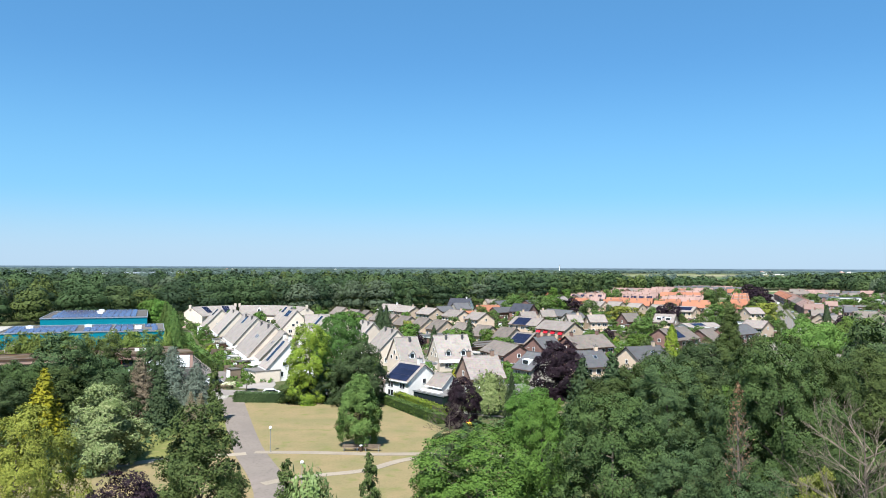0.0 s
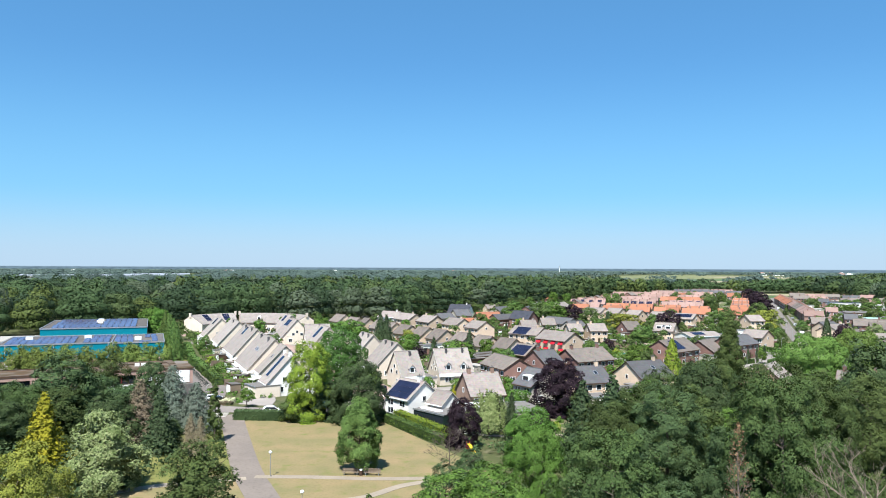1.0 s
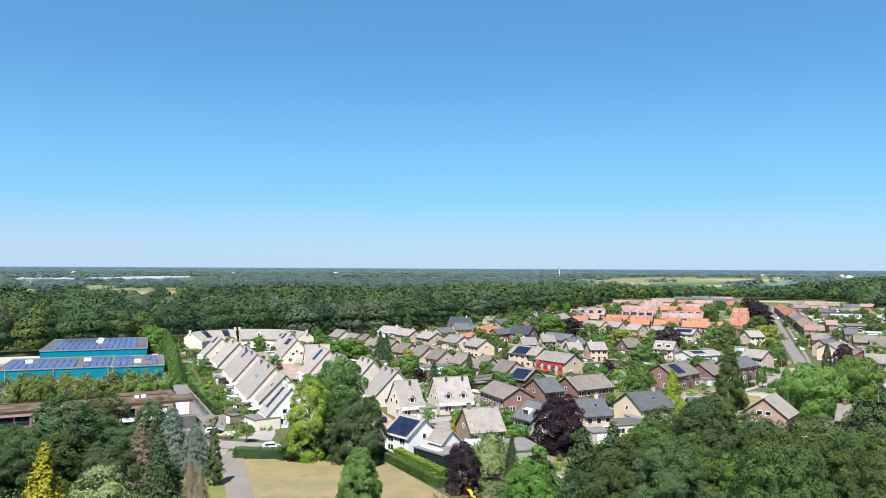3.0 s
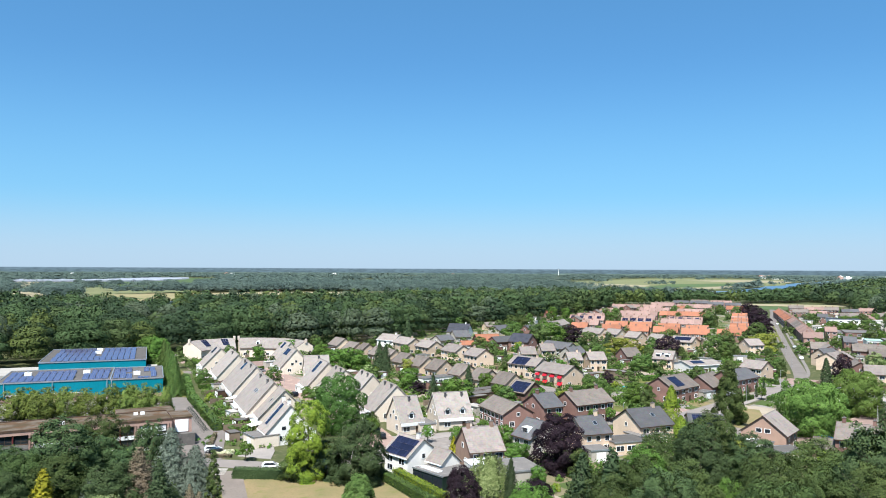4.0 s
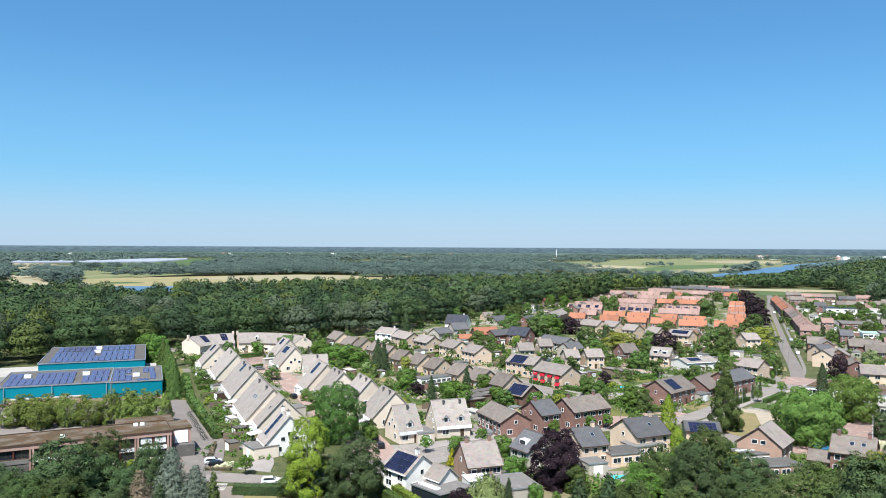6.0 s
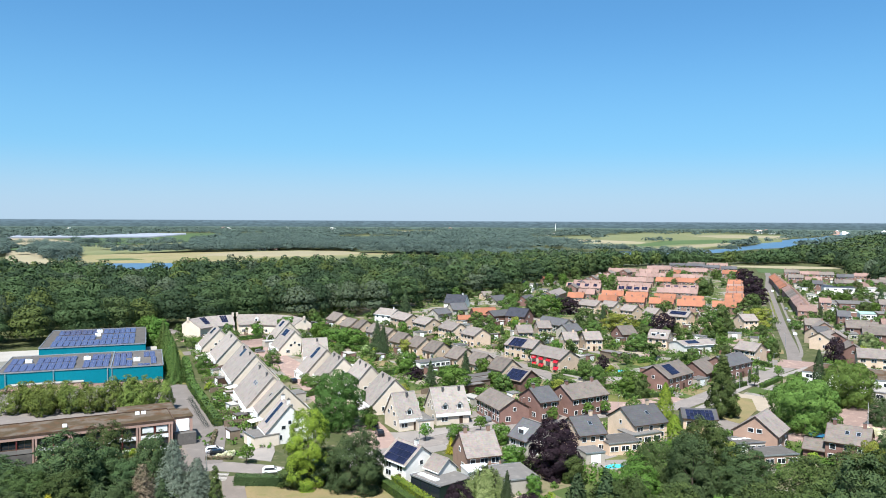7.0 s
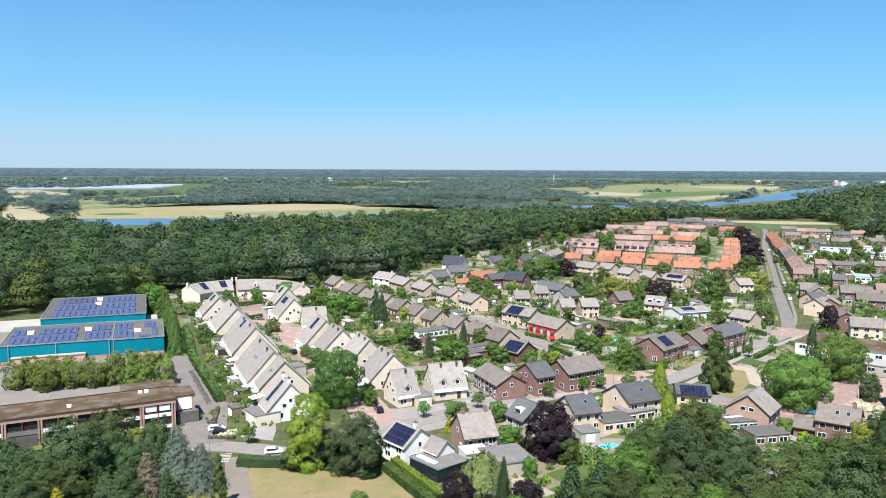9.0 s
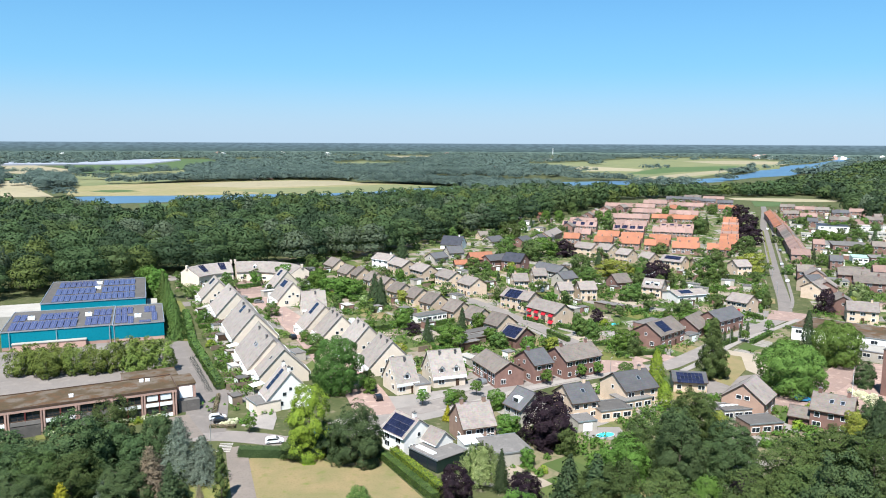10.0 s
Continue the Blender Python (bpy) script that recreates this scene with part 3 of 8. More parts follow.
            window(root, pose(xx, 1.9, 3.6, 0, 0, turn), 1.2, 1.1, plain_glazing)
    if style == "white" and W > 12.5:
        # white glazed bay with a balcony under the low eave
        bm = bmesh.new()
        box(bm, -L * 0.38, -h2 - 1.7, -0.2, L * 0.02, -h2 + 0.1, 2.35)
        bay = part("bay", bm, M["white"], root, "white garden bay below the eave")
        bm = bmesh.new()
        box(bm, -L * 0.38 - 0.1, -h2 - 1.85, 2.35, L * 0.02 + 0.1, -h2 - 0.5, 2.5)
        part("bay_roof", bm, M["palefelt"], bay)
        window(bay, pose(-L * 0.18, -h2 - 1.72, 0.5), 2.4, 1.6, True)
        bm = bmesh.new()
        box(bm, L * 0.1, -h2 - 1.1, 1.9, L * 0.45, -h2 - 0.95, 2.8)
        box(bm, L * 0.1, -h2 - 0.95, 1.9, L * 0.1 + 0.12, -h2, 2.8)
        box(bm, L * 0.45 - 0.12, -h2 - 0.95, 1.9, L * 0.45, -h2, 2.8)
        part("balcony", bm, M["white"], root, "white boarded balcony parapet")
    for k in range(chimneys):
        xx = (-0.35, 0.35)[k] * L if chimneys == 2 else (0.3 if rng.random() < 0.6 else -0.3) * L
        chimney = hang("chimney", shared(("chimney", wall_key), wall_mat, lambda b: box(b, -0.4, -0.35, -1.2, 0.4, 0.35, 1.0)), root, pose(xx, 0, hr + c))
        if not far:
            hang("chimney_cap", shared(("chimney_cap",), M["roofing"], lambda b: (box(b, -0.48, -0.43, 1.0, 0.48, 0.43, 1.1), tube(b, (0, 0, 1.1), (0, 0, 1.45), 0.14, 0.12))), chimney)
    pitch = math.degrees(math.atan(slope))
    on_roof = lambda u, d: pose(u, -d * math.cos(radians(pitch)), hr + c - d * math.sin(radians(pitch)), pitch, 0, 0)
    run = math.hypot(W / 2, hr - he)
    if panels:
        nx, ny = panels
        tall = ny == 1
        for i in range(nx):
            for j in range(ny):
                solar_panel(root, on_roof((i - (nx - 1) / 2) * 1.02 - (0.12 * L if nx * 1.1 < L * 0.6 else 0), 1.2 + j * 1.62 + 0.4) @ pose(0, 0, 0.04), 1.0, 1.6, M["panel"])
    for k in range(skylights):
        u = (k - (skylights - 1) / 2) * 2.4 + 0.1 * L
        def light_frame(b):
            box(b, -0.5, -0.62, -0.02, 0.5, 0.62, 0.09)
        light = hang("skylight", shared(("skylight",), M["alu"], light_frame), root, on_roof(u, run * 0.45))
        hang("pane", shared(("skylight_pane",), M["glass"], lambda b: box(b, -0.4, -0.52, 0.05, 0.4, 0.52, 0.1)), light)
    for k in range(vents):
        u = (k - (vents - 1) / 2) * L * 0.5 + 0.8
        vent = hang("roof_vent", shared(("roof_vent",), M["dark_tile"], lambda b: (tube(b, (0, 0, -0.6), (0, 0, 0.75), 0.34, 0.3, 10), tube(b, (0, 0, 0.75), (0, 0, 0.95), 0.42, 0.4, 10))), root,
                    pose(u, -0.9, hr + c - 0.9 * slope + 0.1))
    for k in range(dormers):
        u = (k - (dormers - 1) / 2) * L * 0.45
        zd = he + 0.7
        yd = -(hr - zd) / slope
        bm = bmesh.new()
        prism(bm, [(0.75, 0), (0.75, 1.2), (0, 2.0), (-0.75, 1.2), (-0.75, 0)], -0.05, 2.4)
        ob = part("dormer", bm, M["white"], root)
        ob.matrix_basis = pose(u, yd - 0.15, zd, 0, 0, 90)
        bm = bmesh.new()
        for s in (-1, 1):
            pts = [(0, 2.02), (0, 2.2), (s * 1.0, 1.1), (s * 1.0, 0.94)]
            prism(bm, pts if s < 0 else pts[::-1], -0.3, 2.4)
        part("dormer_roof", bm, roof_mat, ob)
        hang("pane", shared(("dormer_pane",), M["glass"], lambda b: box(b, -0.08, -0.5, 0.2, 0.0, 0.5, 1.25)), ob)
    for k in range(flatdorm):
        u = (k - (flatdorm - 1) / 2) * L * 0.45
        bm = bmesh.new()
        zd = he + 0.9
        yd = -(hr - zd) / slope
        box(bm, u - 1.1, yd - 0.2, zd - 0.2, u + 1.1, yd + 1.6, zd + 1.3)
        ob = part("dormer", bm, M["white"], root)
        bm = bmesh.new()
        box(bm, u - 0.9, yd - 0.25, zd + 0.2, u + 0.9, yd - 0.2, zd + 1.1)
        part("pane", bm, M["glass"], ob)
    return root


def terrace(style, x, y, rot, L, n, W, he, hr, panels=None):
    """A row of n houses wall to wall: one is built, the others are copies."""
    w = L / n
    d = Vector((math.cos(radians(rot)), math.sin(radians(rot)), 0))
    first = house(style, x - d.x * (L - w) / 2, y - d.y * (L - w) / 2, rot, w, W, he, hr, cols=2, chimneys=1, panels=panels, far=True, name="terraced_house", group="terraced houses")
    for k in range(1, n):
        step = -(L - w) / 2 + k * w
        BLOCKS.append((x + d.x * step, y + d.y * step, W * 0.5))
        copy_thing(first, pose(x + d.x * step, y + d.y * step, (0.0, 0.12)[k % 2], 0, 0, rot))


# ---- ground, roads, water, fields ----
bm = bmesh.new()
bmesh.ops.create_circle(bm, cap_ends=True, segments=96, radius=4990)
tagged(part("ground", bm, M["earth"]), "dry green and brown open ground to the horizon", "ground", "", "structure")

sheet("lawn", [(-48.2, 151), (-45.3, 161.5), (-22, 166.6), (2.5, 124.1), (34, -40), (-75, -40), (-68.8, 116.8)], 0.06, M["drygrass"], "parched yellow brown park lawn with green patches", "lawn")
strip("park_path", [(-16, 66), (-24.4, 96.7), (-34.3, 119.4), (-44.8, 147.1), (-51.2, 164.8)], 4.6, 0.10, M["asphalt"], "grey brown asphalt park path", "path")
strip("gravel_path", [(-32.3, 116.5), (-23.4, 116.8), (-14.5, 116.4), (-4.5, 117), (6.5, 116.2)], 1.7, 0.11, M["gravel"], "pale trodden gravel path past the benches", "path")
strip("gravel_path", [(-26.4, 99.6), (-22.4, 103.2), (-14.5, 106.8), (-9.5, 112.9), (-4.5, 116)], 1.6, 0.12, M["gravel"], "pale trodden gravel path across the lawn", "path")
strip("gravel_path", [(-64.9, 99), (-53.1, 105.2), (-44.2, 111.3), (-33.3, 115.5)], 1.8, 0.11, M["gravel"], "pale gravel path under the trees", "path")
sheet("worn_grass", [(-76.7, 126.6), (-49.2, 149), (-46.3, 149), (-35.3, 120.4), (-59, 99.1), (-78.6, 98.8)], 0.08, M["grass"], "half green grass under the park trees", "lawn")

ROADS = M["paver"]
strip("front_paving", [(-27, 176), (-19.5, 185.6), (-7.6, 193.9), (6.4, 206.4), (20.4, 217.3), (32.5, 224.8), (46, 231.5)], 15, 0.07, M["palepaver"], "pale paved front gardens and drives beside the street", "pavement")
sheet("front_garden", [(-27.5, 201.9), (-18.7, 191.4), (-7.2, 197.2), (10.6, 208.5), (8.1, 225.6), (-4.4, 207.8), (-18.2, 201.4)], 0.05, M["palepaver"], "paved forecourts and drives before the cream houses", "pavement")
strip("front_street", [(-65, 170.4), (-56.1, 171.2), (-47.3, 169.9), (-38.4, 168.1), (-29.5, 172.4), (-19.5, 185.6), (-7.6, 193.9), (6.4, 206.4), (20.4, 217.3), (32.5, 224.8), (47.7, 232.3), (60.9, 232.3), (71.1, 241.7), (81.3, 253.2), (94.6, 268.9), (114.2, 289.1), (129.7, 306)], 6.4, 0.10, ROADS, "grey brick paved village street", "road")
strip("side_street", [(47.7, 233.8), (42.6, 251.8), (34.5, 269.6), (26.4, 287.4), (18.3, 303.2), (8.3, 322.8), (-5.8, 345.2)], 6.2, 0.11, ROADS, "grey brick paved side street", "road")
strip("long_road", [(129.7, 306), (143.2, 341.4), (170.3, 420.7), (203, 513), (255.3, 660), (309.5, 801), (346.8, 905)], 5.4, 0.12, ROADS, "long straight grey paved road", "road")
sheet("raised_crossing", [(40.6, 225.5), (56.8, 227.1), (56.8, 238.2), (42.6, 239.7)], 0.16, M["redpaver"], "red brick paved raised crossing", "road")
sheet("raised_crossing", [(120.4, 301.5), (130.8, 295.8), (141.1, 310.6), (128.7, 318.2)], 0.17, M["redpaver"], "red brick paved raised crossing", "road")
strip("yard", [(-21.5, 186.5), (-27.5, 205.3), (-38.5, 227.9), (-53.3, 262.2), (-68.1, 291.4), (-83.9, 318.5), (-102.4, 349.2)], 11, 0.13, M["redpaver"], "pinkish clay paved residential yard", "road")
bm = bmesh.new()
bmesh.ops.create_circle(bm, cap_ends=True, segments=40, radius=17)
bmesh.ops.translate(bm, verts=bm.verts, vec=(-104, 356, 0.15))
tagged(part("yard_square", bm, M["redpaver"]), "round clay paved square between curved houses", "road", "", "structure")
sheet("driveway", [(-53.7, 177.7), (-45.3, 175.4), (-46.3, 182.9), (-49.3, 192.8), (-54.2, 190.6)], 0.14, M["palepaver"], "pale concrete driveway in front of a garage", "driveway")
sheet("green_strip", [(-132, 322), (-123, 324), (-104, 286), (-92.8, 257.6), (-100, 257.4)], 0.11, M["grass"], "green strip beside the tall hedge", "lawn")
sheet("school_yard", [(-102.2, 224.8), (-99.6, 256.7), (-93.4, 256.0), (-79.5, 228.0), (-65.1, 205.2), (-56.2, 173.7), (-65, 171.4), (-74.8, 197.9)], 0.12, M["paver"], "grey paved school yard with bicycles", "pavement")
sheet("school_yard", [(-146.6, 200.7), (-100.3, 225.9), (-100.3, 239.6), (-146.6, 219.4)], 0.10, M["palepaver"], "pale paved court between school and hall", "pavement")
for line, w in (([(-9.6, 198.9), (5.4, 211.3), (19.4, 221.9), (31.5, 229.3)], 2.6), ([(-4.6, 190), (8.4, 201.4), (22.5, 211.9), (34.6, 219.8), (46.7, 225.8)], 2.4), ([(67, 228.4), (79.3, 243), (97.7, 266), (116.3, 284.1), (132.8, 301.1)], 2.2),
                ([(138.5, 322), (148.5, 345), (175.7, 421.1), (208.4, 513), (260.7, 659)], 1.4), ([(37.6, 251.6), (29.5, 269.5), (21.4, 287.3), (13.3, 302.9)], 1.8)):
    strip("pavement", line, w, 0.2, M["palepaver"], "pale concrete slab pavement beside the street", "pavement")
sheet("sandy_corner", [(88.9, 253.9), (96.1, 248.6), (95.3, 234.4), (89.5, 223.6), (86.3, 232.8)], 0.14, M["gravel"], "bare sandy corner under chestnut trees", "ground")
sheet("planted_bed", [(89.8, 251.8), (113.2, 283.5), (121.0, 286.5), (120.5, 276.8), (97.7, 246.0)], 0.08, M["plots"], "planted beds and sandy ground by the street", "ground")
sheet("grass_patch", [(72.9, 220.7), (86.2, 248.2), (90.9, 245.7), (87.1, 231.0), (76.7, 214.5)], 0.15, M["drygrass"], "parched triangular grass patch", "lawn")
strip("brick_lane", [(84.5, 198.6), (93.7, 206), (108.1, 219.6), (114.3, 228), (126.7, 236.6)], 8, 0.13, M["redpaver"], "red brick lane by the church", "road")
sheet("church_yard", [(97.0, 198.2), (105, 215), (113, 233), (122, 243), (140, 236), (128, 205), (112, 186), (100, 184)], 0.1, M["redpaver"], "reddish paved yard beside the church", "pavement")
sheet("side_lane", [(67.3, 224.7), (74.1, 220.6), (88.8, 226.5), (92.5, 210.5), (84, 199.5), (78, 192.5), (69.4, 202.6), (61.5, 213.8)], 0.1, M["paver"], "grey paved lane beside the grass triangle", "road")
strip("back_lane", [(71.1, 209.3), (81.4, 201.6), (93.7, 206)], 6, 0.12, M["paver"], "grey paved back lane", "road")
sheet("verge", [(40.6, 237.7), (52.8, 234), (54.8, 242.2), (46.7, 250)], 0.15, M["grass"], "narrow green street verge", "lawn")
for a, b in (((120.4, 324), (153.6, 411.6)), ((176.6, 441.6), (240.2, 622))):
    strip("verge", [a, b], 1.3, 0.16, M["grass"], "green verge along the long road", "lawn")

sheet("garden_ground", [(-108, 300), (-66, 206), (-58, 196), (-40, 236), (-12, 214), (10, 224), (45, 238), (72, 246), (122, 300), (165, 420), (250, 660), (300, 800), (235, 935), (95, 715), (-10, 590), (-104, 458), (-150, 385)], 0.02, M["plots"], "garden plots of lawn, beds and paving", "ground")
sheet("garden_ground", [(142, 300), (172, 400), (206, 500), (258, 650), (312, 800), (440, 850), (420, 650), (360, 500), (270, 330), (180, 262)], 0.02, M["plots"], "garden plots of lawn, beds and paving", "ground")
sheet("garden_ground", [(-4, 150), (2, 186), (30, 206), (60, 224), (76, 208), (104, 212), (104, 170), (60, 142), (26, 140)], 0.02, M["plots"], "garden plots of lawn, beds and paving", "ground")

# river, meadows and fields beyond the wood
sheet("river", [(-453, 860.8), (-391.9, 841.6), (-317.4, 882.1), (-244.2, 944.9), (0, 1130), (200, 1290), (380.9, 1354.6), (459.6, 1423.2), (592.7, 1614.4), (734.8, 1761.9), (925.3, 2078.7), (1168.7, 2526.9), (1570.3, 3225), (1934.4, 3890.2), (2117.4, 4404.4), (1682.5, 3571.4), (1288.6, 2899.5), (1098.9, 2641.1), (791.8, 2099.2), (689.2, 1886.8), (519.9, 1604.4), (447, 1532.4), (190, 1400), (-10, 1215), (-262.9, 1017.8), (-347.3, 975.9), (-414.2, 969.2), (-494.5, 940.4)], 0.25, M["river"], "wide blue river between meadows", "water")
sheet("meadow", [(-564.9, 1072.1), (-500.3, 950.1), (-349.1, 981.1), (-262.9, 1017.8), (-227, 1010.1), (-130.4, 1080), (-35.1, 1234.9), (-117.9, 1294), (-162.6, 1306.9), (-230.8, 1398.1), (-316.2, 1408.7), (-418.5, 1332.7), (-539.7, 1242.8), (-597.2, 1153.9)], 0.3, M["field_meadow"], "dry yellow river meadow", "field")
sheet("green_field", [(-344.5, 1096.1), (-265.9, 1029.1), (-227, 1010.1), (-130.4, 1080), (-35.1, 1234.9), (-116.3, 1276.3), (-198.2, 1199.9), (-274.5, 1145.8)], 0.33, M["field_pasture"], "damp green edge of the river meadow", "field")
sheet("straw_field", [(-435.7, 1188.2), (-412.6, 1313.9), (-311.5, 1387.6), (-227.4, 1377.5), (-165, 1288.3), (-236.1, 1211.5), (-328.2, 1154.5)], 0.34, M["field_straw"], "cut hay meadow by the river", "field")
sheet("green_field", [(-514.6, 1039.1), (-476.5, 1024.9), (-452, 1058.4), (-482.1, 1081.1), (-514, 1071)], 0.36, M["field_green"], "reed bed in the river meadow", "field")
sheet("green_field", [(-361.1, 836.4), (-314.4, 848.7), (-288, 776.8), (-328.2, 773.4)], 0.31, M["field_green"], "green river bank meadow", "field")
sheet("straw_field", [(-1325.6, 2158), (-1237.5, 2175.6), (-985.5, 1881.6), (-807.5, 1565.3), (-735.1, 1397.6), (-859.8, 1529.7), (-1017.9, 1655.2)], 0.3, M["field_straw"], "cut straw field with pale rows", "field")
sheet("green_field", [(-1000, 1626), (-848, 1504.4), (-769.1, 1349.2), (-814.2, 1322.4)], 0.3, M["field_green"], "dark green crop field", "field")
sheet("straw_field", [(-791.6, 1285.4), (-786.2, 1326.1), (-697.9, 1223.6), (-577.8, 1032.4), (-511.5, 938.7), (-569.7, 923)], 0.32, M["field_straw"], "cut straw field by the river", "field")
sheet("green_field", [(-1132.3, 2087.4), (-1165.8, 2765.3), (-1186.8, 3060.2), (-1039.9, 3099.2), (-776, 2458.9), (-706.1, 1930.1), (-754.6, 1696.5), (-831.1, 1620.9), (-979, 1882.7)], 0.3, M["field_green"], "green crop field beside the glasshouse", "field")
sheet("meadow", [(-724.2, 1376.7), (-816.9, 1593), (-741.1, 1666), (-691.8, 1890.8), (-501.9, 1384.3), (-539.7, 1242.8), (-597.2, 1153.9)], 0.28, M["field_pasture"], "green pasture with rows of trees", "field")
sheet("green_field", [(199.9, 2667.2), (466.3, 2970.9), (827, 3728.1), (1165.2, 3966.8), (1355.9, 3378.3), (908.2, 2258.7), (583.6, 1802.8), (461.9, 1583.7), (313, 1425.5), (362.3, 1802.4), (252.6, 1967.9)], 0.3, M["field_pasture"], "wide green crop fields by the river", "field")
sheet("straw_field", [(278.2, 2300.7), (373.3, 2375), (491, 2137.6), (435.9, 1958.3), (311.3, 1977.6)], 0.33, M["field_straw"], "pale stubble strip", "field")
sheet("green_field", [(581.9, 2303), (891.8, 2535.4), (704.1, 2084.5), (528.5, 1934.7), (421.9, 1778.6), (375.8, 1804.4)], 0.33, M["field_green"], "dark green crop strip", "field")
sheet("straw_field", [(340.4, 1567.1), (642.7, 2032.2), (736.1, 2134.1), (594.8, 1837.7), (323.2, 1448.1)], 0.34, M["field_straw"], "pale stubble field by the river", "field")
sheet("straw_field", [(872.1, 3159.4), (1145, 3327), (1291.5, 3160.9), (1108.8, 2712), (905.2, 2742.1)], 0.33, M["field_straw"], "pale stubble field", "field")
sheet("straw_field", [(-439.8, 4151.6), (-169.2, 4241), (-138.1, 3463), (-313.3, 3178.5)], 0.3, M["field_straw"], "pale stubble field between woods", "field")
sheet("green_field", [(-975.9, 3116.2), (-784.7, 3285.4), (-688.4, 2881.4), (-777.3, 2605)], 0.3, M["field_green"], "green field between woods", "field")
sheet("green_field", [(-490.1, 2519.9), (-387.5, 2861.7), (-122.5, 2598.4), (-169.6, 2216.9), (-343.8, 2084.3)], 0.3, M["field_pasture"], "green meadow between woods", "field")
sheet("green_field", [(-192.6, 2111.5), (-36.3, 2046.2), (50.8, 1934.7), (21.2, 1818.1), (-88.1, 1873.4)], 0.3, M["field_pasture"], "green strip between tree belts", "field")
sheet("green_field", [(348.7, 944.5), (383, 938.6), (352.5, 869), (324, 866.5)], 0.2, M["field_green"], "green field behind the terraces", "field")
sheet("straw_field", [(338.8, 1007), (419, 999.4), (468.8, 974.5), (450.7, 944.9), (384.9, 943.3), (337.6, 971.7)], 0.22, M["field_straw"], "strip of dry straw before the wood", "field")

# zebra crossing where the park path meets the street, and the paved ramp by the school
zebra = thing("zebra_crossing", pose(-53.5, 164.2, 0.16, 0, 0, 8), "white painted zebra crossing bars on the street", "road marking")
for k in range(6):
    hang("bar", shared(("zebra_bar",), M["palefelt"], lambda b: box(b, -1.5, -0.22, -0.03, 1.5, 0.22, 0.01)), zebra, pose(0, -2.4 + 0.9 * k, 0))
strip("school_ramp", [(-71.5, 183.5), (-66.5, 175.5), (-62.5, 169.5)], 5.0, 0.15, M["asphalt"], "brownish paved ramp beside the school", "pavement")
sheet("school_bed", [(-100, 169.5), (-75, 183.2), (-73.5, 180.5), (-98.5, 166.5)], 0.12, M["grass"], "dry green strip under the school windows", "lawn")
sheet("school_court", [(-151.1, 239.0), (-132.8, 246.9), (-116.5, 259.0), (-92.4, 231.9), (-87.4, 219.0), (-120.4, 188.7)], 0.13, M["paver"], "grey paved court behind the school", "pavement")


# ---- plants ----
def leaf_mesh(name, leaves, material):
    """Leaves as rows of three corners and the way that their bough faces, by which they are shaded."""
    n = len(leaves)
    me = bpy.data.meshes.new(name)
    me.vertices.add(3 * n)
    me.vertices.foreach_set("co", np.ascontiguousarray(leaves[:, :3], np.float32).reshape(-1))
    me.loops.add(3 * n)
    me.loops.foreach_set("vertex_index", np.arange(3 * n, dtype=np.int32))
    me.polygons.add(n)
    me.polygons.foreach_set("loop_start", np.arange(0, 3 * n, 3, dtype=np.int32))
    me.update(calc_edges=True)
    me.shade_smooth()
    me.normals_split_custom_set_from_vertices(np.repeat(leaves[:, 3], 3, axis=0).astype(np.float32))
    me.materials.append(material)
    return me


def leaves_at(pos, out, size, rng, loose=0.7, long=1.0):
    """Leaves at the places pos, facing about out."""
    n = len(pos)
    nor = out + loose * rng.normal(size=(n, 3))
    nor /= np.linalg.norm(nor, axis=1, keepdims=True) + 1e-9
    u = np.cross(nor, rng.normal(size=(n, 3)))
    u /= np.linalg.norm(u, axis=1, keepdims=True) + 1e-9
    v = np.cross(nor, u)
    s = (size * rng.uniform(0.6, 1.35, (n, 1)))
    u, v = u * s * 0.47, v * s * 0.80 * long
    soft = out / (np.linalg.norm(out, axis=1, keepdims=True) + 1e-9) + 0.7 * nor
    soft /= np.linalg.norm(soft, axis=1, keepdims=True) + 1e-9
    return np.stack([pos - u - 0.5 * v, pos + u - 0.5 * v, pos + v, soft], axis=1)


def clumps(centres, radii, per, size, rng, loose=0.7, flat=0.8):
    c = np.repeat(centres, per, axis=0)
    r = np.repeat(radii, per)[:, None]
    d = rng.normal(size=(len(c), 3))
    d /= np.linalg.norm(d, axis=1, keepdims=True)
    d[:, 2] = np.where(d[:, 2] < -0.35, -d[:, 2], d[:, 2])
    p = c + d * r * rng.uniform(0.55, 1.08, (len(c), 1)) * np.array([1, 1, flat])
    return leaves_at(p, d + np.array([0, 0, 0.25]), size, rng, loose)


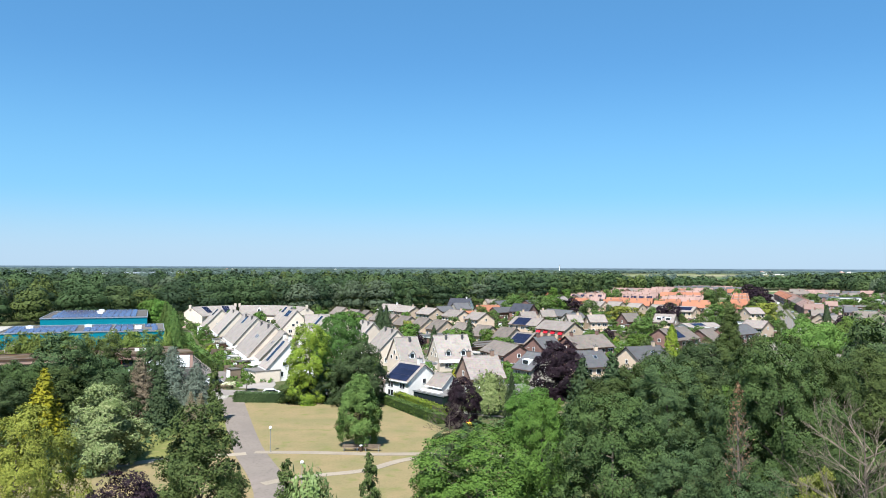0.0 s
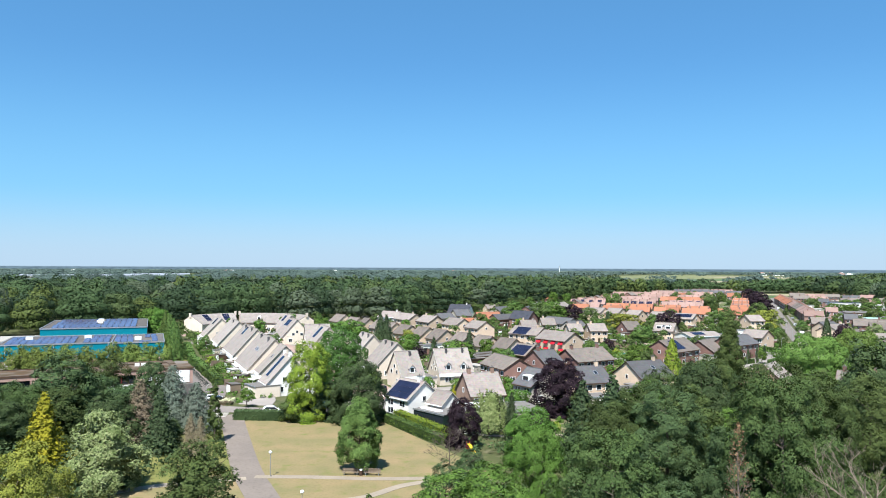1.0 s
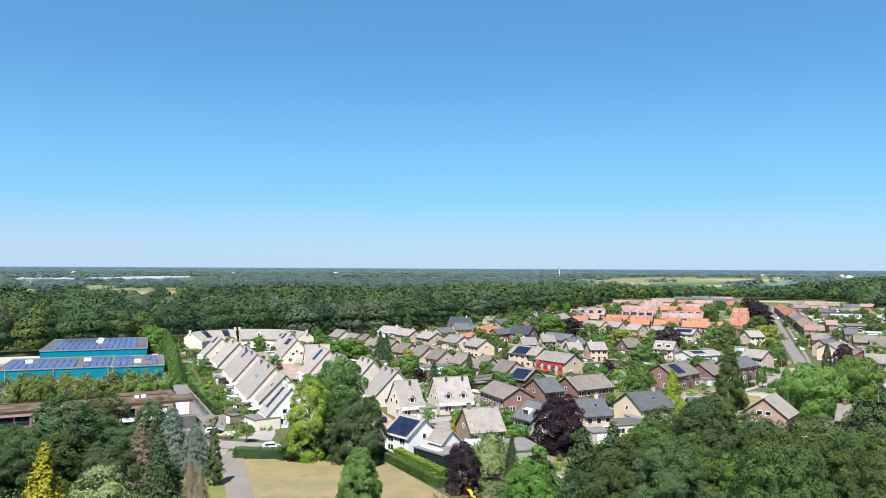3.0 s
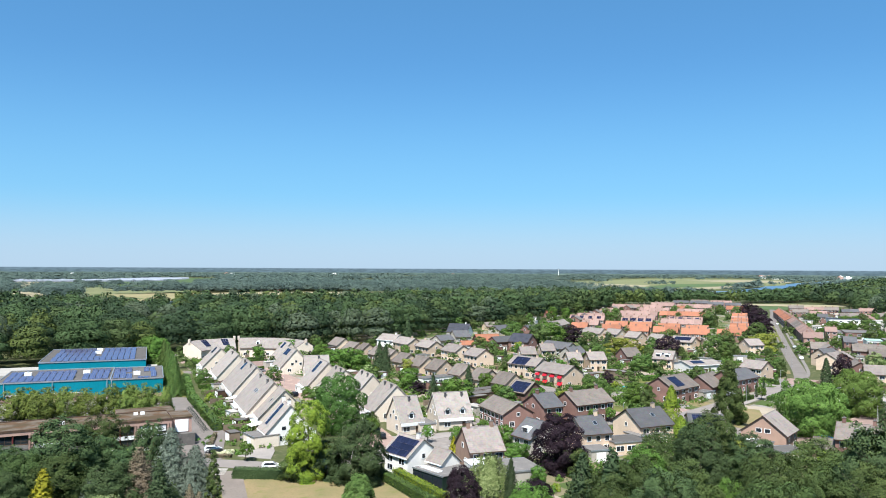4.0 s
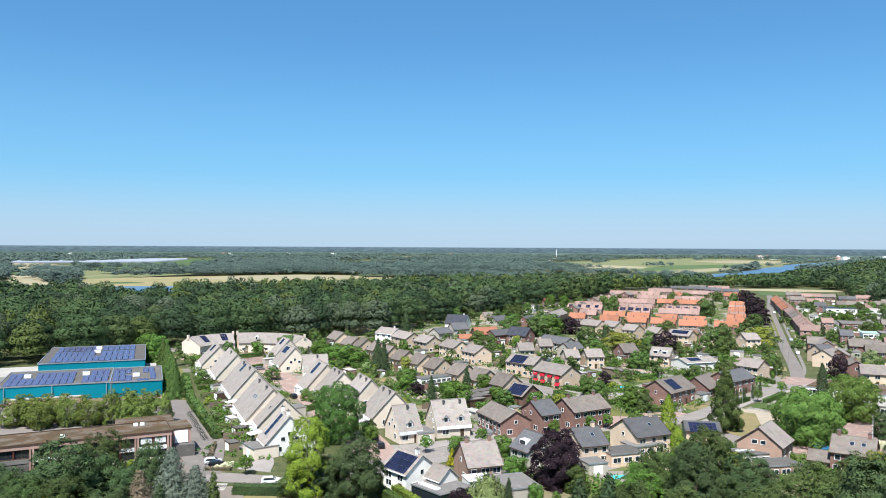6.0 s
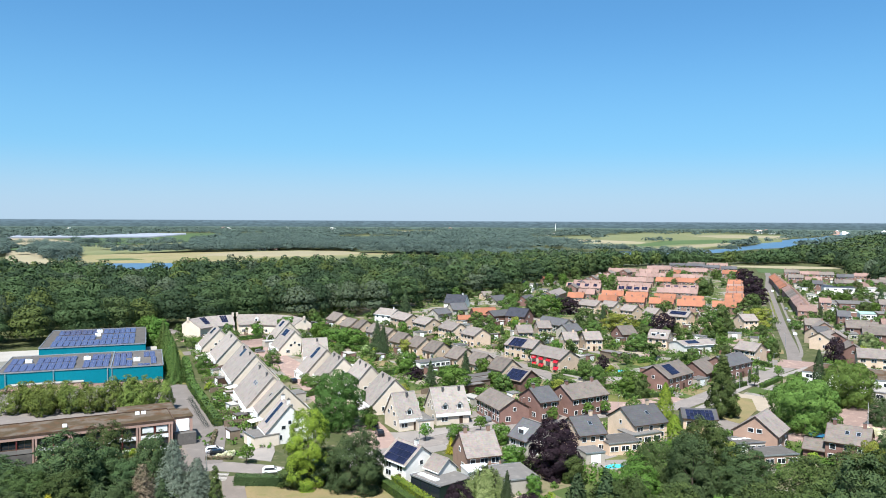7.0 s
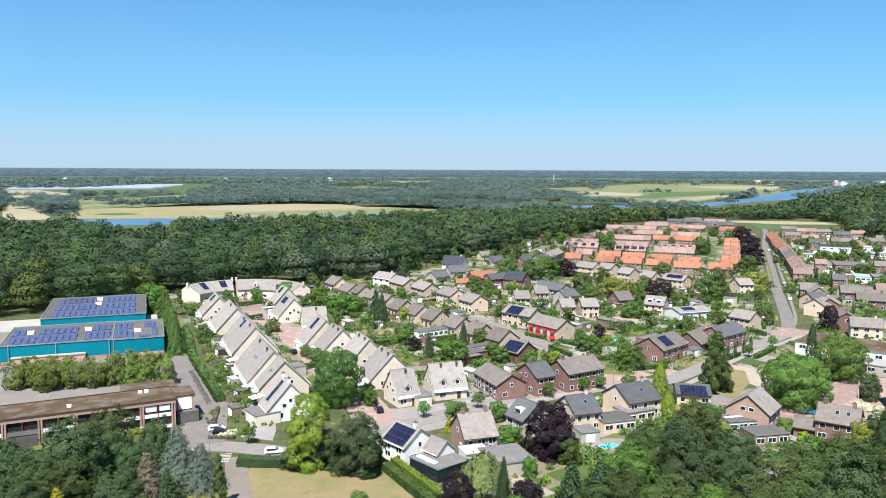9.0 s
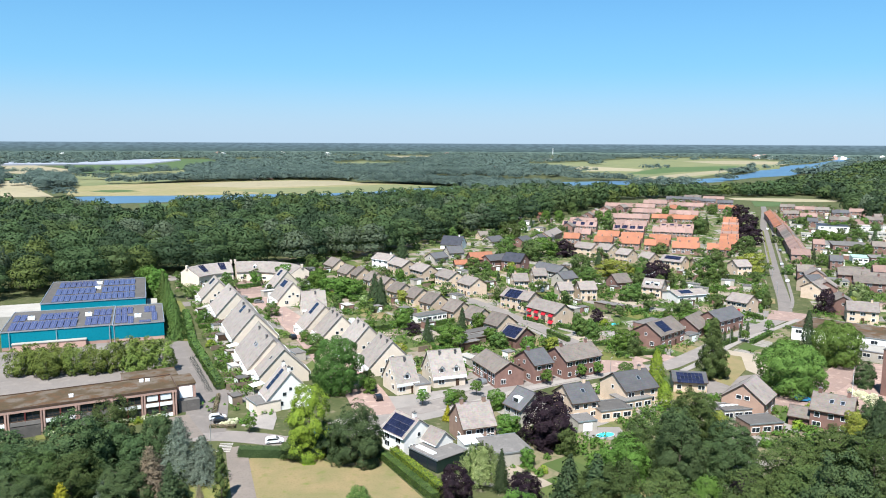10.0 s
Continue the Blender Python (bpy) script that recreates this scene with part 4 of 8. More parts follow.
def broad_crown(h, r, rng, lobes=20, size=0.4, base=0.06, top=1.0, pointed=0.0, loose=0.45, sub=6, ragged=0.06, fat=1.0):
    """Round boughs over an uneven dome, each with smaller tufts; leaves cover the outside of their union."""
    def girth(u):
        dome = np.sqrt(np.clip(1 - ((u - 0.42) / 0.66) ** 2, 0.03, 1))
        cone = np.clip(1.04 - u, 0.05, 1) ** 0.8 * np.clip(0.6 + 4 * u, 0, 1)
        return (1 - pointed) * dome + pointed * cone
    z = (np.arange(lobes) + rng.uniform(0.1, 0.9, lobes)) / lobes
    a = np.arange(lobes) * 2.39996 + rng.uniform(-0.4, 0.4, lobes)
    g = girth(z)
    lr = fat * r * rng.uniform(0.22, 0.40, lobes) * (0.5 + 0.5 * g)
    reach = np.clip(r * g * (1 + 0.13 * rng.normal(size=lobes)) - lr * 0.85, 0, None)
    c = np.stack([np.cos(a) * reach, np.sin(a) * reach, h * (base + (top - base) * (0.06 + 0.9 * z)) - lr * 0.35], axis=1)
    # tufts on the outer side of each bough
    n = lobes * sub
    d = rng.normal(size=(n, 3))
    d += np.repeat(np.stack([np.cos(a) * 0.8, np.sin(a) * 0.8, -0.1 + 1.1 * z], axis=1), sub, axis=0)
    d /= np.linalg.norm(d, axis=1, keepdims=True)
    tc = np.repeat(c, sub, axis=0) + d * (np.repeat(lr, sub) * rng.uniform(0.6, 0.95, n))[:, None] * np.array([1, 1, 0.85])
    tr = np.repeat(lr, sub) * rng.uniform(0.3, 0.55, n)
    c, rad = np.concatenate([c, tc]), np.concatenate([lr * 0.92, tr])
    per = np.maximum(6, (rad ** 2 * 17.0 / size ** 2)).astype(int)
    which = np.repeat(np.arange(len(c)), per)
    e = rng.normal(size=(len(which), 3))
    e /= np.linalg.norm(e, axis=1, keepdims=True)
    p = c[which] + e * (rad[which] * (1 + ragged * 1.6 * rng.normal(size=len(e))))[:, None] * np.array([1, 1, 0.85])
    keep = e[:, 2] > -0.55
    p, e, which = p[keep], e[keep], which[keep]
    hidden = np.zeros(len(p), bool)
    for k in range(len(c)):
        q = p - c[k]
        hidden |= (which != k) & ((q * q).sum(axis=1) < (rad[k] * 0.8) ** 2)
    p, e = p[~hidden], e[~hidden]
    p[:, 2] = np.clip(p[:, 2], 0.12, None)
    dome = p / np.array([r, r, h * 0.6]) - np.array([0, 0, 0.6])
    dome /= np.linalg.norm(dome, axis=1, keepdims=True) + 1e-9
    return leaves_at(p, e * 0.75 + dome * 0.45, size, rng, loose)


def tufted_crown(h, r, rng, lobes=14, tufts=340, size=0.2, base=0.03, pointed=0.0, spread=0.13, bend=0.45, cover=0.75):
    """Flat sprays of leaves over big uneven boughs, with dark gaps between the sprays."""
    z = (np.arange(lobes) + rng.uniform(0.1, 0.9, lobes)) / lobes
    a = np.arange(lobes) * 2.39996 + rng.uniform(-0.5, 0.5, lobes)
    dome = np.sqrt(np.clip(1 - ((z - 0.40) / 0.68) ** 2, 0.03, 1))
    cone = np.clip(1.04 - z, 0.05, 1) ** 0.8 * np.clip(0.6 + 4 * z, 0, 1)
    g = (1 - pointed) * dome + pointed * cone
    lr = r * rng.uniform(0.36, 0.52, lobes) * (0.6 + 0.4 * g) * (1 - 0.2 * pointed) * min(1.0, (24 / lobes) ** 0.4)
    reach = np.clip(r * g * (1 + 0.09 * rng.normal(size=lobes)) - lr * 0.8, 0, None)
    c = np.stack([np.cos(a) * reach, np.sin(a) * reach, h * (base + (1 - base) * (0.08 + 0.92 * z)) - lr * 0.6], axis=1)
    n = tufts * 5
    k = rng.choice(lobes, n, p=lr ** 2 / (lr ** 2).sum())
    e = rng.normal(size=(n, 3)) + np.stack([np.cos(a[k]) * 0.5, np.sin(a[k]) * 0.5, np.full(n, 0.15)], axis=1)
    e /= np.linalg.norm(e, axis=1, keepdims=True)
    p = c[k] + e * (lr[k] * rng.uniform(0.62, 1.1, n))[:, None] * np.array([1, 1, 1.0])
    hidden = np.zeros(n, bool)
    for j in range(lobes):
        q = p - c[j]
        hidden |= (k != j) & ((q * q).sum(axis=1) < (lr[j] * 0.72) ** 2)
    p, e = p[~hidden][:tufts], e[~hidden][:tufts]
    axis_ = p / np.array([r, r, h * 0.55]) - np.array([0, 0, 0.7])
    nrm = e * 0.6 + 0.5 * axis_ / (np.linalg.norm(axis_, axis=1, keepdims=True) + 1e-9) + np.array([0, 0, 0.45]) + 0.22 * rng.normal(size=p.shape)
    nrm /= np.linalg.norm(nrm, axis=1, keepdims=True)
    tr = spread * r * rng.uniform(0.55, 1.45, len(p))
    u = np.cross(nrm, np.array([0.3, -0.2, 1.0]) + 0.3 * rng.normal(size=p.shape))
    u /= np.linalg.norm(u, axis=1, keepdims=True) + 1e-9
    v = np.cross(nrm, u)
    w = np.repeat(np.arange(len(p)), np.maximum(8, cover * tr ** 2 * 5.6 / size ** 2).astype(int))
    rho, th = np.sqrt(rng.uniform(0, 1, len(w)))[:, None], rng.uniform(0, math.tau, len(w))[:, None]
    side = (u[w] * np.cos(th) + v[w] * np.sin(th)) * rho * (1 + 0.2 * np.sin(th * 5 + w[:, None]))
    t_ = tr[w][:, None]
    pos = p[w] + side * t_ + nrm[w] * t_ * (0.14 * rng.normal(size=(len(w), 1)) - bend * rho ** 2)
    pos[:, 2] = np.clip(pos[:, 2], 0.12, None)
    return leaves_at(pos, nrm[w] + 0.55 * side, size, rng, 0.5)


def cone_crown(h, r, rng, tiers=16, per=260, size=0.36, base=0.06, power=1.0, droop=0.25, layer=1.3):
    parts_ = []
    for k in range(tiers):
        u = k / tiers
        z0, rr = h * (base + (1 - base) * u), r * (1 - u) ** power + 0.12
        m = max(24, int(per * (1 - u) ** 0.9))
        a = rng.uniform(0, math.tau, m)
        # boughs: leaves gather in rays with gaps between
        lobes = max(5, int(11 * (1 - u)))
        bough = 0.78 + 0.22 * np.cos(a * lobes + rng.uniform(0, 6)) + 0.08 * rng.normal(size=m)
        q = rr * np.sqrt(rng.uniform(0.12, 1, m)) * bough
        z = z0 + rng.uniform(-0.5, 0.5, m) * h / tiers * layer - droop * q * 0.5 + 0.25 * rr * (1 - q / (rr + 1e-6))
        p = np.stack([np.cos(a) * q, np.sin(a) * q, z], axis=1)
        out = np.stack([np.cos(a), np.sin(a), np.full(m, 0.55)], axis=1)
        parts_.append(leaves_at(p, out, size, rng, 0.55))
    return np.concatenate(parts_)


def column_crown(h, r, rng, n=2600, size=0.36, base=0.04, tip=0.5):
    z = rng.uniform(0, 1, n) ** 0.9
    a = rng.uniform(0, math.tau, n)
    prof = np.minimum(1, (1 - z) / tip) ** 0.6 * np.minimum(1, 0.55 + z * 2.2)
    q = r * prof * rng.uniform(0.72, 1.05, n) * (1 + 0.14 * np.sin(a * 3 + z * 17) + 0.1 * np.sin(a * 5 - z * 29))
    p = np.stack([np.cos(a) * q, np.sin(a) * q, h * (base + (1 - base) * z)], axis=1)
    out = np.stack([np.cos(a), np.sin(a), np.full(n, 0.45)], axis=1)
    return leaves_at(p, out, size, rng, 0.6)


def weeping_crown(h, r, rng, strands=230, size=0.3):
    out = []
    for k in range(strands):
        a, q = rng.uniform(0, math.tau), r * math.sqrt(rng.uniform(0.03, 1))
        top = h * (1 - 0.45 * (q / r) ** 2) * rng.uniform(0.88, 1.02)
        fall = top * rng.uniform(0.35, 0.85)
        m = int(fall / 0.22) + 4
        z = top - np.linspace(0, fall, m)
        swing = 1 + 0.22 * np.linspace(0, 1, m)
        p = np.stack([np.cos(a) * q * swing, np.sin(a) * q * swing, z], axis=1) + rng.normal(size=(m, 3)) * 0.09
        o = np.tile([math.cos(a), math.sin(a), 0.5], (m, 1))
        out.append(leaves_at(p, o, size, rng, 0.5, 1.6))
    return np.concatenate(out)


def trunk_mesh(h, r, top, limbs, rng, spread, bark):
    bm = bmesh.new()
    p, rad = Vector((0, 0, -0.3)), r * 1.25
    steps = 5
    for k in range(steps):
        q = Vector((0.12 * rng.normal() * (k > 0), 0.12 * rng.normal() * (k > 0), h * top * (k + 1) / steps))
        r2 = r * (1 - 0.75 * (k + 1) / steps)
        tube(bm, p, q, rad, r2)
        if k >= 1:
            for j in range(limbs):
                a = rng.uniform(0, math.tau)
                e = q + Vector((math.cos(a) * spread * 0.6, math.sin(a) * spread * 0.6, h * rng.uniform(0.06, 0.2)))
                tube(bm, q, e, r2 * 0.55, r2 * 0.15, 5)
        p, rad = q, r2
    me = bpy.data.meshes.new("trunk")
    bm.to_mesh(me)
    bm.free()
    me.materials.append(bark)
    return me


KINDS = {}


def tree_kind(key, shape, h, r, leaf, label, category="tree", seed=1, bark="bark", **more):
    """The meshes of one kind of tree, made once."""
    rng = np.random.default_rng(seed)
    make = {"broad": broad_crown, "tufted": tufted_crown, "cone": cone_crown, "column": column_crown, "weeping": weeping_crown}[shape]
    crown = leaf_mesh("crown", make(h, r, rng, **more), LEAF[leaf])
    KINDS[key] = (trunk_mesh(h, max(0.12, h * 0.018), 0.72 if shape in ("broad", "tufted") else 0.9, 3 if shape in ("broad", "tufted") else 0, rng, r, M[bark]), crown, h, r, label, category)


def tree(key, x, y, h=None, r=None, turn=None, name="tree", group="", label=""):
    trunk, crown, h0, r0, text, category = KINDS[FINE.get(key, key) if y < 112 else key]
    rng = random.Random(int(x * 31 + y * 17))
    sz = (h or h0) / h0
    sx = (r / r0) if r else sz
    m = pose(x, y, 0, 0, 0, rng.uniform(0, 360) if turn is None else turn) @ Matrix.Diagonal((sx, sx, sz, 1))
    root = thing(name, m, label or text, category, group)
    hang("trunk", trunk, root)
    hang("crown", crown, root)
    return root


# near kinds
for j, (key, leaf, h, r, lobes, size, pointed, words) in enumerate((
        ("oak_a", "oak", 16, 6.5, 24, 0.24, 0.0, "tall oak with a dense dark green crown"), ("oak_b", "mid", 16, 6.0, 22, 0.24, 0.15, "tall leafy mid green tree"),
        ("dark_a", "dark", 15, 5.5, 24, 0.22, 0.1, "dense dark green broadleaf tree"), ("bright_a", "bright", 14, 5.5, 22, 0.23, 0.0, "fresh bright green broadleaf tree"),
        ("lime_a", "lime", 17, 5.0, 30, 0.22, 0.05, "tall yellow green locust tree"), ("olive_a", "olive", 15, 8.0, 26, 0.24, 0.0, "wide olive yellow leaved tree"),
        ("silver_a", "silver", 12, 5.2, 15, 0.20, 0.3, "pale silvery leaved tree with white tips"), ("copper_a", "copper", 13, 5.0, 36, 0.20, 0.0, "dense dark purple copper beech"),
        ("lone_a", "lone", 11, 3.6, 44, 0.17, 0.45, "young upright oak on the lawn"), ("street_a", "mid", 18, 5.2, 60, 0.26, 0.95, "tall dense pointed evergreen by the street"),
        ("birch_a", "mid", 10, 1.6, 44, 0.16, 0.7, "slim young light green birch"), ("path_a", "mid", 15, 4.4, 40, 0.17, 0.5, "conical green tree beside the park path"))):
    tree_kind(key, "tufted", h, r, leaf, words, seed=11 + j, lobes=lobes, size=size, pointed=pointed, tufts=680 if leaf in ("lime", "olive", "dark", "lone") or lobes > 40 else 540, base=0.13 if leaf == "lone" else 0.0, cover=1.0 if leaf == "copper" else 0.75, spread=0.16 if pointed > 0.4 else 0.14)
tree_kind("chestnut_a", "broad", 15, 8.5, "chestnut", "broad domed green horse chestnut", seed=19, lobes=70, size=0.34, sub=7, fat=1.0, base=0.02)
tree_kind("hall_a", "tufted", 9, 4.2, "fresh", "airy yellow green tree beside the hall", seed=34, lobes=16, tufts=300, size=0.26, base=0.1, spread=0.15)
tree_kind("round_a", "broad", 15, 7.0, "round", "large round dense green tree", seed=33, lobes=44, size=0.28, fat=1.2)
tree_kind("screen_cone", "cone", 12, 3.4, "hedge", "tall pointed light green conifer", "conifer", seed=28, per=620, size=0.28, power=0.95, droop=0.35, layer=0.9)
tree_kind("gold_cone", "cone", 12, 3.0, "gold", "bright golden yellow garden cypress", "conifer", seed=21, per=620, size=0.28, power=0.85, droop=-0.2)
tree_kind("dark_cone", "cone", 12, 3.4, "needle", "dense dark green spruce tree", "conifer", seed=22, per=620, size=0.28, power=0.85, layer=0.9)
tree_kind("blue_cone", "cone", 13, 5.2, "blue", "spreading blue grey atlas cedar", "conifer", seed=23, tiers=12, per=1600, size=0.25, power=0.7, droop=0.15, layer=0.8)
tree_kind("rusty_cone", "cone", 12, 3.4, "rusty", "half dead conifer with brown needles", "conifer", seed=24, per=1100, size=0.19, power=0.7, droop=0.15, layer=1.1)
tree_kind("willow_a", "weeping", 9, 3.6, "willow", "drooping pale green weeping willow", seed=25, size=0.24)
tree_kind("column_a", "column", 14, 1.5, "needle", "slim dark columnar poplar", seed=26, n=3200, size=0.3)
tree_kind("lime_column", "column", 10, 1.8, "lime", "yellow green upright conifer", "conifer", seed=27, size=0.3)
# the nearest crowns carry finer leaves
FINE = {}
for key, leaf, h, r, lobes, size, pointed in (("oak_a", "oak", 16, 6.5, 24, 0.16, 0.05), ("oak_b", "mid", 16, 6.0, 24, 0.16, 0.2), ("dark_a", "dark", 15, 5.5, 24, 0.15, 0.15), ("bright_a", "bright", 14, 5.5, 22, 0.15, 0.0), ("olive_a", "olive", 15, 8.0, 18, 0.18, 0.0), ("copper_a", "copper", 13, 5.0, 22, 0.15, 0.0)):
    tree_kind(key + "_fine", "tufted", h, r, leaf, KINDS[key][4], seed=len(FINE) + 80, lobes=lobes, size=size, pointed=pointed, tufts=720, spread=0.11, cover=0.8)
    FINE[key] = key + "_fine"
# kinds for the gardens further off
for j, (key, leaf, words) in enumerate((("mid", "hedge", "leafy green garden tree"), ("dark", "mid", "dark green garden tree"), ("bright", "bright", "bright green garden tree"), ("oak", "mid", "rounded green garden tree"), ("olive", "olive", "yellowish green garden tree"), ("copper", "copper", "dark purple leaved tree"))):
    tree_kind("garden_" + key, "broad", 7, 3.0, leaf, words, seed=40 + j, lobes=16, size=0.27, base=0.0, fat=1.4)
tree_kind("ball_a", "broad", 4.2, 1.5, "bright", "small round clipped street tree", seed=52, lobes=16, sub=4, size=0.22, base=0.38, fat=1.25)
tree_kind("garden_cone", "cone", 10, 2.4, "needle", "tall dark green garden spruce", "conifer", seed=50, tiers=14, per=330, size=0.38, power=0.8, layer=1.0)
tree_kind("garden_column", "column", 9, 1.2, "needle", "dark columnar garden cypress", "conifer", seed=51, n=700, size=0.5)
for j, (leaf, words) in enumerate((("hedge", "rounded clipped green garden shrub"), ("bright", "loose bright green garden shrub"), ("lime", "small yellow green garden shrub"), ("dark", "dark evergreen garden shrub"), ("silver", "pale silvery leaved garden shrub"), ("flower", "shrub full of cream blossom"))):
    tree_kind("shrub_" + leaf, "broad", 1.8, 1.2, leaf, words, "shrub", seed=60 + j, lobes=7, sub=3, size=0.26, base=0.0, fat=1.6)


def hedge(a, b, w, h, leaf="hedge", size=0.3, label="long clipped green hedge", z=0.0):
    """A clipped hedge from a to b: leaves over a box in the dark leaf colour."""
    ax, ay = a
    d = Vector((b[0] - ax, b[1] - ay, 0))
    L = d.length
    root = thing("hedge", pose((ax + b[0]) / 2, (ay + b[1]) / 2, z, 0, 0, math.degrees(math.atan2(d.y, d.x))), label, "hedge")
    rng = np.random.default_rng(int(abs(ax * 7 + ay * 3 + L * 11)))
    bm = bmesh.new()
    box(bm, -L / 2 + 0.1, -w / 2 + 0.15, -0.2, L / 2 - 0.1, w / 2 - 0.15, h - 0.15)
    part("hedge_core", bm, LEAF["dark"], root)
    pos, out = [], []
    for axis, area in (((0, 0, 1), L * w), ((0, -1, 0), L * h), ((0, 1, 0), L * h), ((1, 0, 0), w * h), ((-1, 0, 0), w * h)):
        n = int(area / (size * size) * 1.7)
        p = rng.uniform(-0.5, 0.5, (n, 3)) * np.array([L, w, h]) + np.array([0, 0, h / 2])
        for k, v in enumerate(axis):
            if v:
                p[:, k] = ((h if v > 0 else 0) if k == 2 else v * (L, w)[k] / 2) + rng.normal(size=n) * 0.07
        pos.append(p)
        out.append(np.tile(axis, (n, 1)))
    me = leaf_mesh("leafage", leaves_at(np.concatenate(pos), np.concatenate(out).astype(float), size, rng, 0.45), LEAF[leaf])
    hang("leafage", me, root)
    return root


def inside(px, py, outline):
    hit = np.zeros(len(px), bool)
    n = len(outline)
    for i in range(n):
        (x0, y0), (x1, y1) = outline[i - 1], outline[i]
        cross = ((y0 > py) != (y1 > py)) & (px < (x1 - x0) * (py - y0) / ((y1 - y0) or 1e-9) + x0)
        hit ^= cross
    return hit


def wood_crown(h, r, rng, size, low=True):
    """A round crown of overlapping boughs, leaves on the outside of their union."""
    c, rad = [], []
    for z, ring, n, big in ((0.30, 0.62, 6, 0.40), (0.55, 0.66, 7, 0.44), (0.76, 0.42, 5, 0.42), (0.86, 0.0, 1, 0.40)):
        if z < 0.5 and not low:
            continue
        for k in range(n):
            a = (k + rng.uniform(-0.3, 0.3)) * math.tau / n + z * 9
            q = r * ring * rng.uniform(0.8, 1.15)
            c.append((math.cos(a) * q, math.sin(a) * q, h * z * rng.uniform(0.92, 1.06)))
            rad.append(r * big * rng.uniform(0.8, 1.2))
    c, rad = np.array(c), np.array(rad)
    per = (rad ** 2 * 14.0 / size ** 2).astype(int)
    which = np.repeat(np.arange(len(c)), per)
    d = rng.normal(size=(len(which), 3))
    d /= np.linalg.norm(d, axis=1, keepdims=True)
    lump = 1 + 0.13 * np.sin(d[:, :1] * 7 + which[:, None]) * np.sin(d[:, 1:2] * 7 + 2.0 * which[:, None]) + 0.05 * rng.normal(size=(len(d), 1))
    p = c[which] + d * rad[which][:, None] * lump * np.array([1, 1, 0.85])
    inside_other = np.zeros(len(p), bool)
    for k in range(len(c)):
        inside_other |= (which != k) & (np.linalg.norm((p - c[k]) / np.array([1, 1, 0.85]), axis=1) < rad[k] * 0.86)
    keep = ~inside_other & (d[:, 2] > -0.45)
    p, d = p[keep], d[keep]
    dome = p / np.array([r, r, h * 0.55]) - np.array([0, 0, 0.75])
    dome /= np.linalg.norm(dome, axis=1, keepdims=True) + 1e-9
    return leaves_at(p, d * 0.75 + dome * 0.4, size, rng, 0.22)


WOOD_TONES = (("wood", "mid green"), ("wood_dark", "deep shady green"), ("wood_light", "lighter green"), ("wood_olive", "yellowish green"), ("wood_grey", "greyish green"))


def woods(outline, spacing, h, seed, label, grain=0.0021):
    """A closed wood whose trees stand too thick to count: a few crowns, turned and stretched for every tree."""
    rng = np.random.default_rng(seed)
    xs, ys = [p[0] for p in outline], [p[1] for p in outline]
    gx, gy = np.meshgrid(np.arange(min(xs), max(xs), spacing), np.arange(min(ys), max(ys), spacing))
    px = gx.ravel() + rng.uniform(-0.45, 0.45, gx.size) * spacing
    py = gy.ravel() + rng.uniform(-0.45, 0.45, gx.size) * spacing
    keep = inside(px, py, outline)
    px, py = px[keep], py[keep]
    made = {}
    out = {key: [] for key, words in WOOD_TONES}
    for k, (x, y) in enumerate(zip(px, py)):
        far = math.hypot(x, y)
        size = 0.8 * 1.3 ** max(0, round(math.log(far * grain / 0.8) / math.log(1.3)))
        # deep inside the wood only the upper part of a crown can be seen
        near = 1 - 2.6 * spacing / far
        low = not inside(np.array([x * near]), np.array([y * near]), outline)[0]
        key = (k % 3, round(size, 2), low)
        if key not in made:
            made[key] = wood_crown(h, spacing * 0.62, rng, size, low)
        q = made[key]
        a = rng.uniform(0, math.tau)
        ca, sa = math.cos(a), math.sin(a)
        r, z = rng.uniform(0.8, 1.35), rng.uniform(0.72, 1.1)
        turned = np.stack([q[:, :, 0] * ca - q[:, :, 1] * sa, q[:, :, 0] * sa + q[:, :, 1] * ca, q[:, :, 2]], axis=2)
        turned[:, :3] = turned[:, :3] * np.array([r, r, z]) + np.array([x, y, 0])
        tone = rng.random() + 0.25 * noise.noise((x / 70, y / 70, 4.0))
        out["wood" if tone < 0.42 else "wood_dark" if tone < 0.68 else "wood_light" if tone < 0.85 else "wood_olive" if tone < 0.93 else "wood_grey"].append(turned)
    for leaf, words in WOOD_TONES:
        if out[leaf]:
            tagged(new("woodland", leaf_mesh("woodland", np.concatenate(out[leaf]), LEAF[leaf])), words + " " + label, "woodland", "", "stuff")


woods([(-480, 283), (-208.7, 308.7), (-185, 336), (-160, 372), (-145, 392), (-120, 404), (-96, 416), (-80, 436), (-60, 448), (-44, 467), (-29, 499), (-16, 535), (16, 585), (38, 620), (60, 675), (86, 745), (128, 800), (172, 870), (190, 950), (166, 962), (94, 938), (51, 908), (-15, 865), (-73, 805), (-124, 753), (-166, 740), (-202, 674), (-246, 684), (-236, 600), (-256, 582), (-300, 618), (-340, 646), (-379, 663), (-480, 650)],
      13, 23, 71, "broadleaf trees of the wood behind the estate")
woods([(190, 950), (250, 985), (330, 1022), (430, 1040), (476, 1060), (440, 1125), (403, 1097), (335, 1060), (229, 1026), (166, 962)], 14, 17.5, 72, "trees of the wood beyond the terraces")
woods([(371, 675), (447, 597), (778, 780), (1350, 1500), (1700, 2600), (1433, 2678), (981, 2013), (780, 1640), (599, 1354), (484, 1201), (440, 1125), (476, 1060), (453, 940), (393, 784)], 16, 19, 73, "trees of the wood by the river")


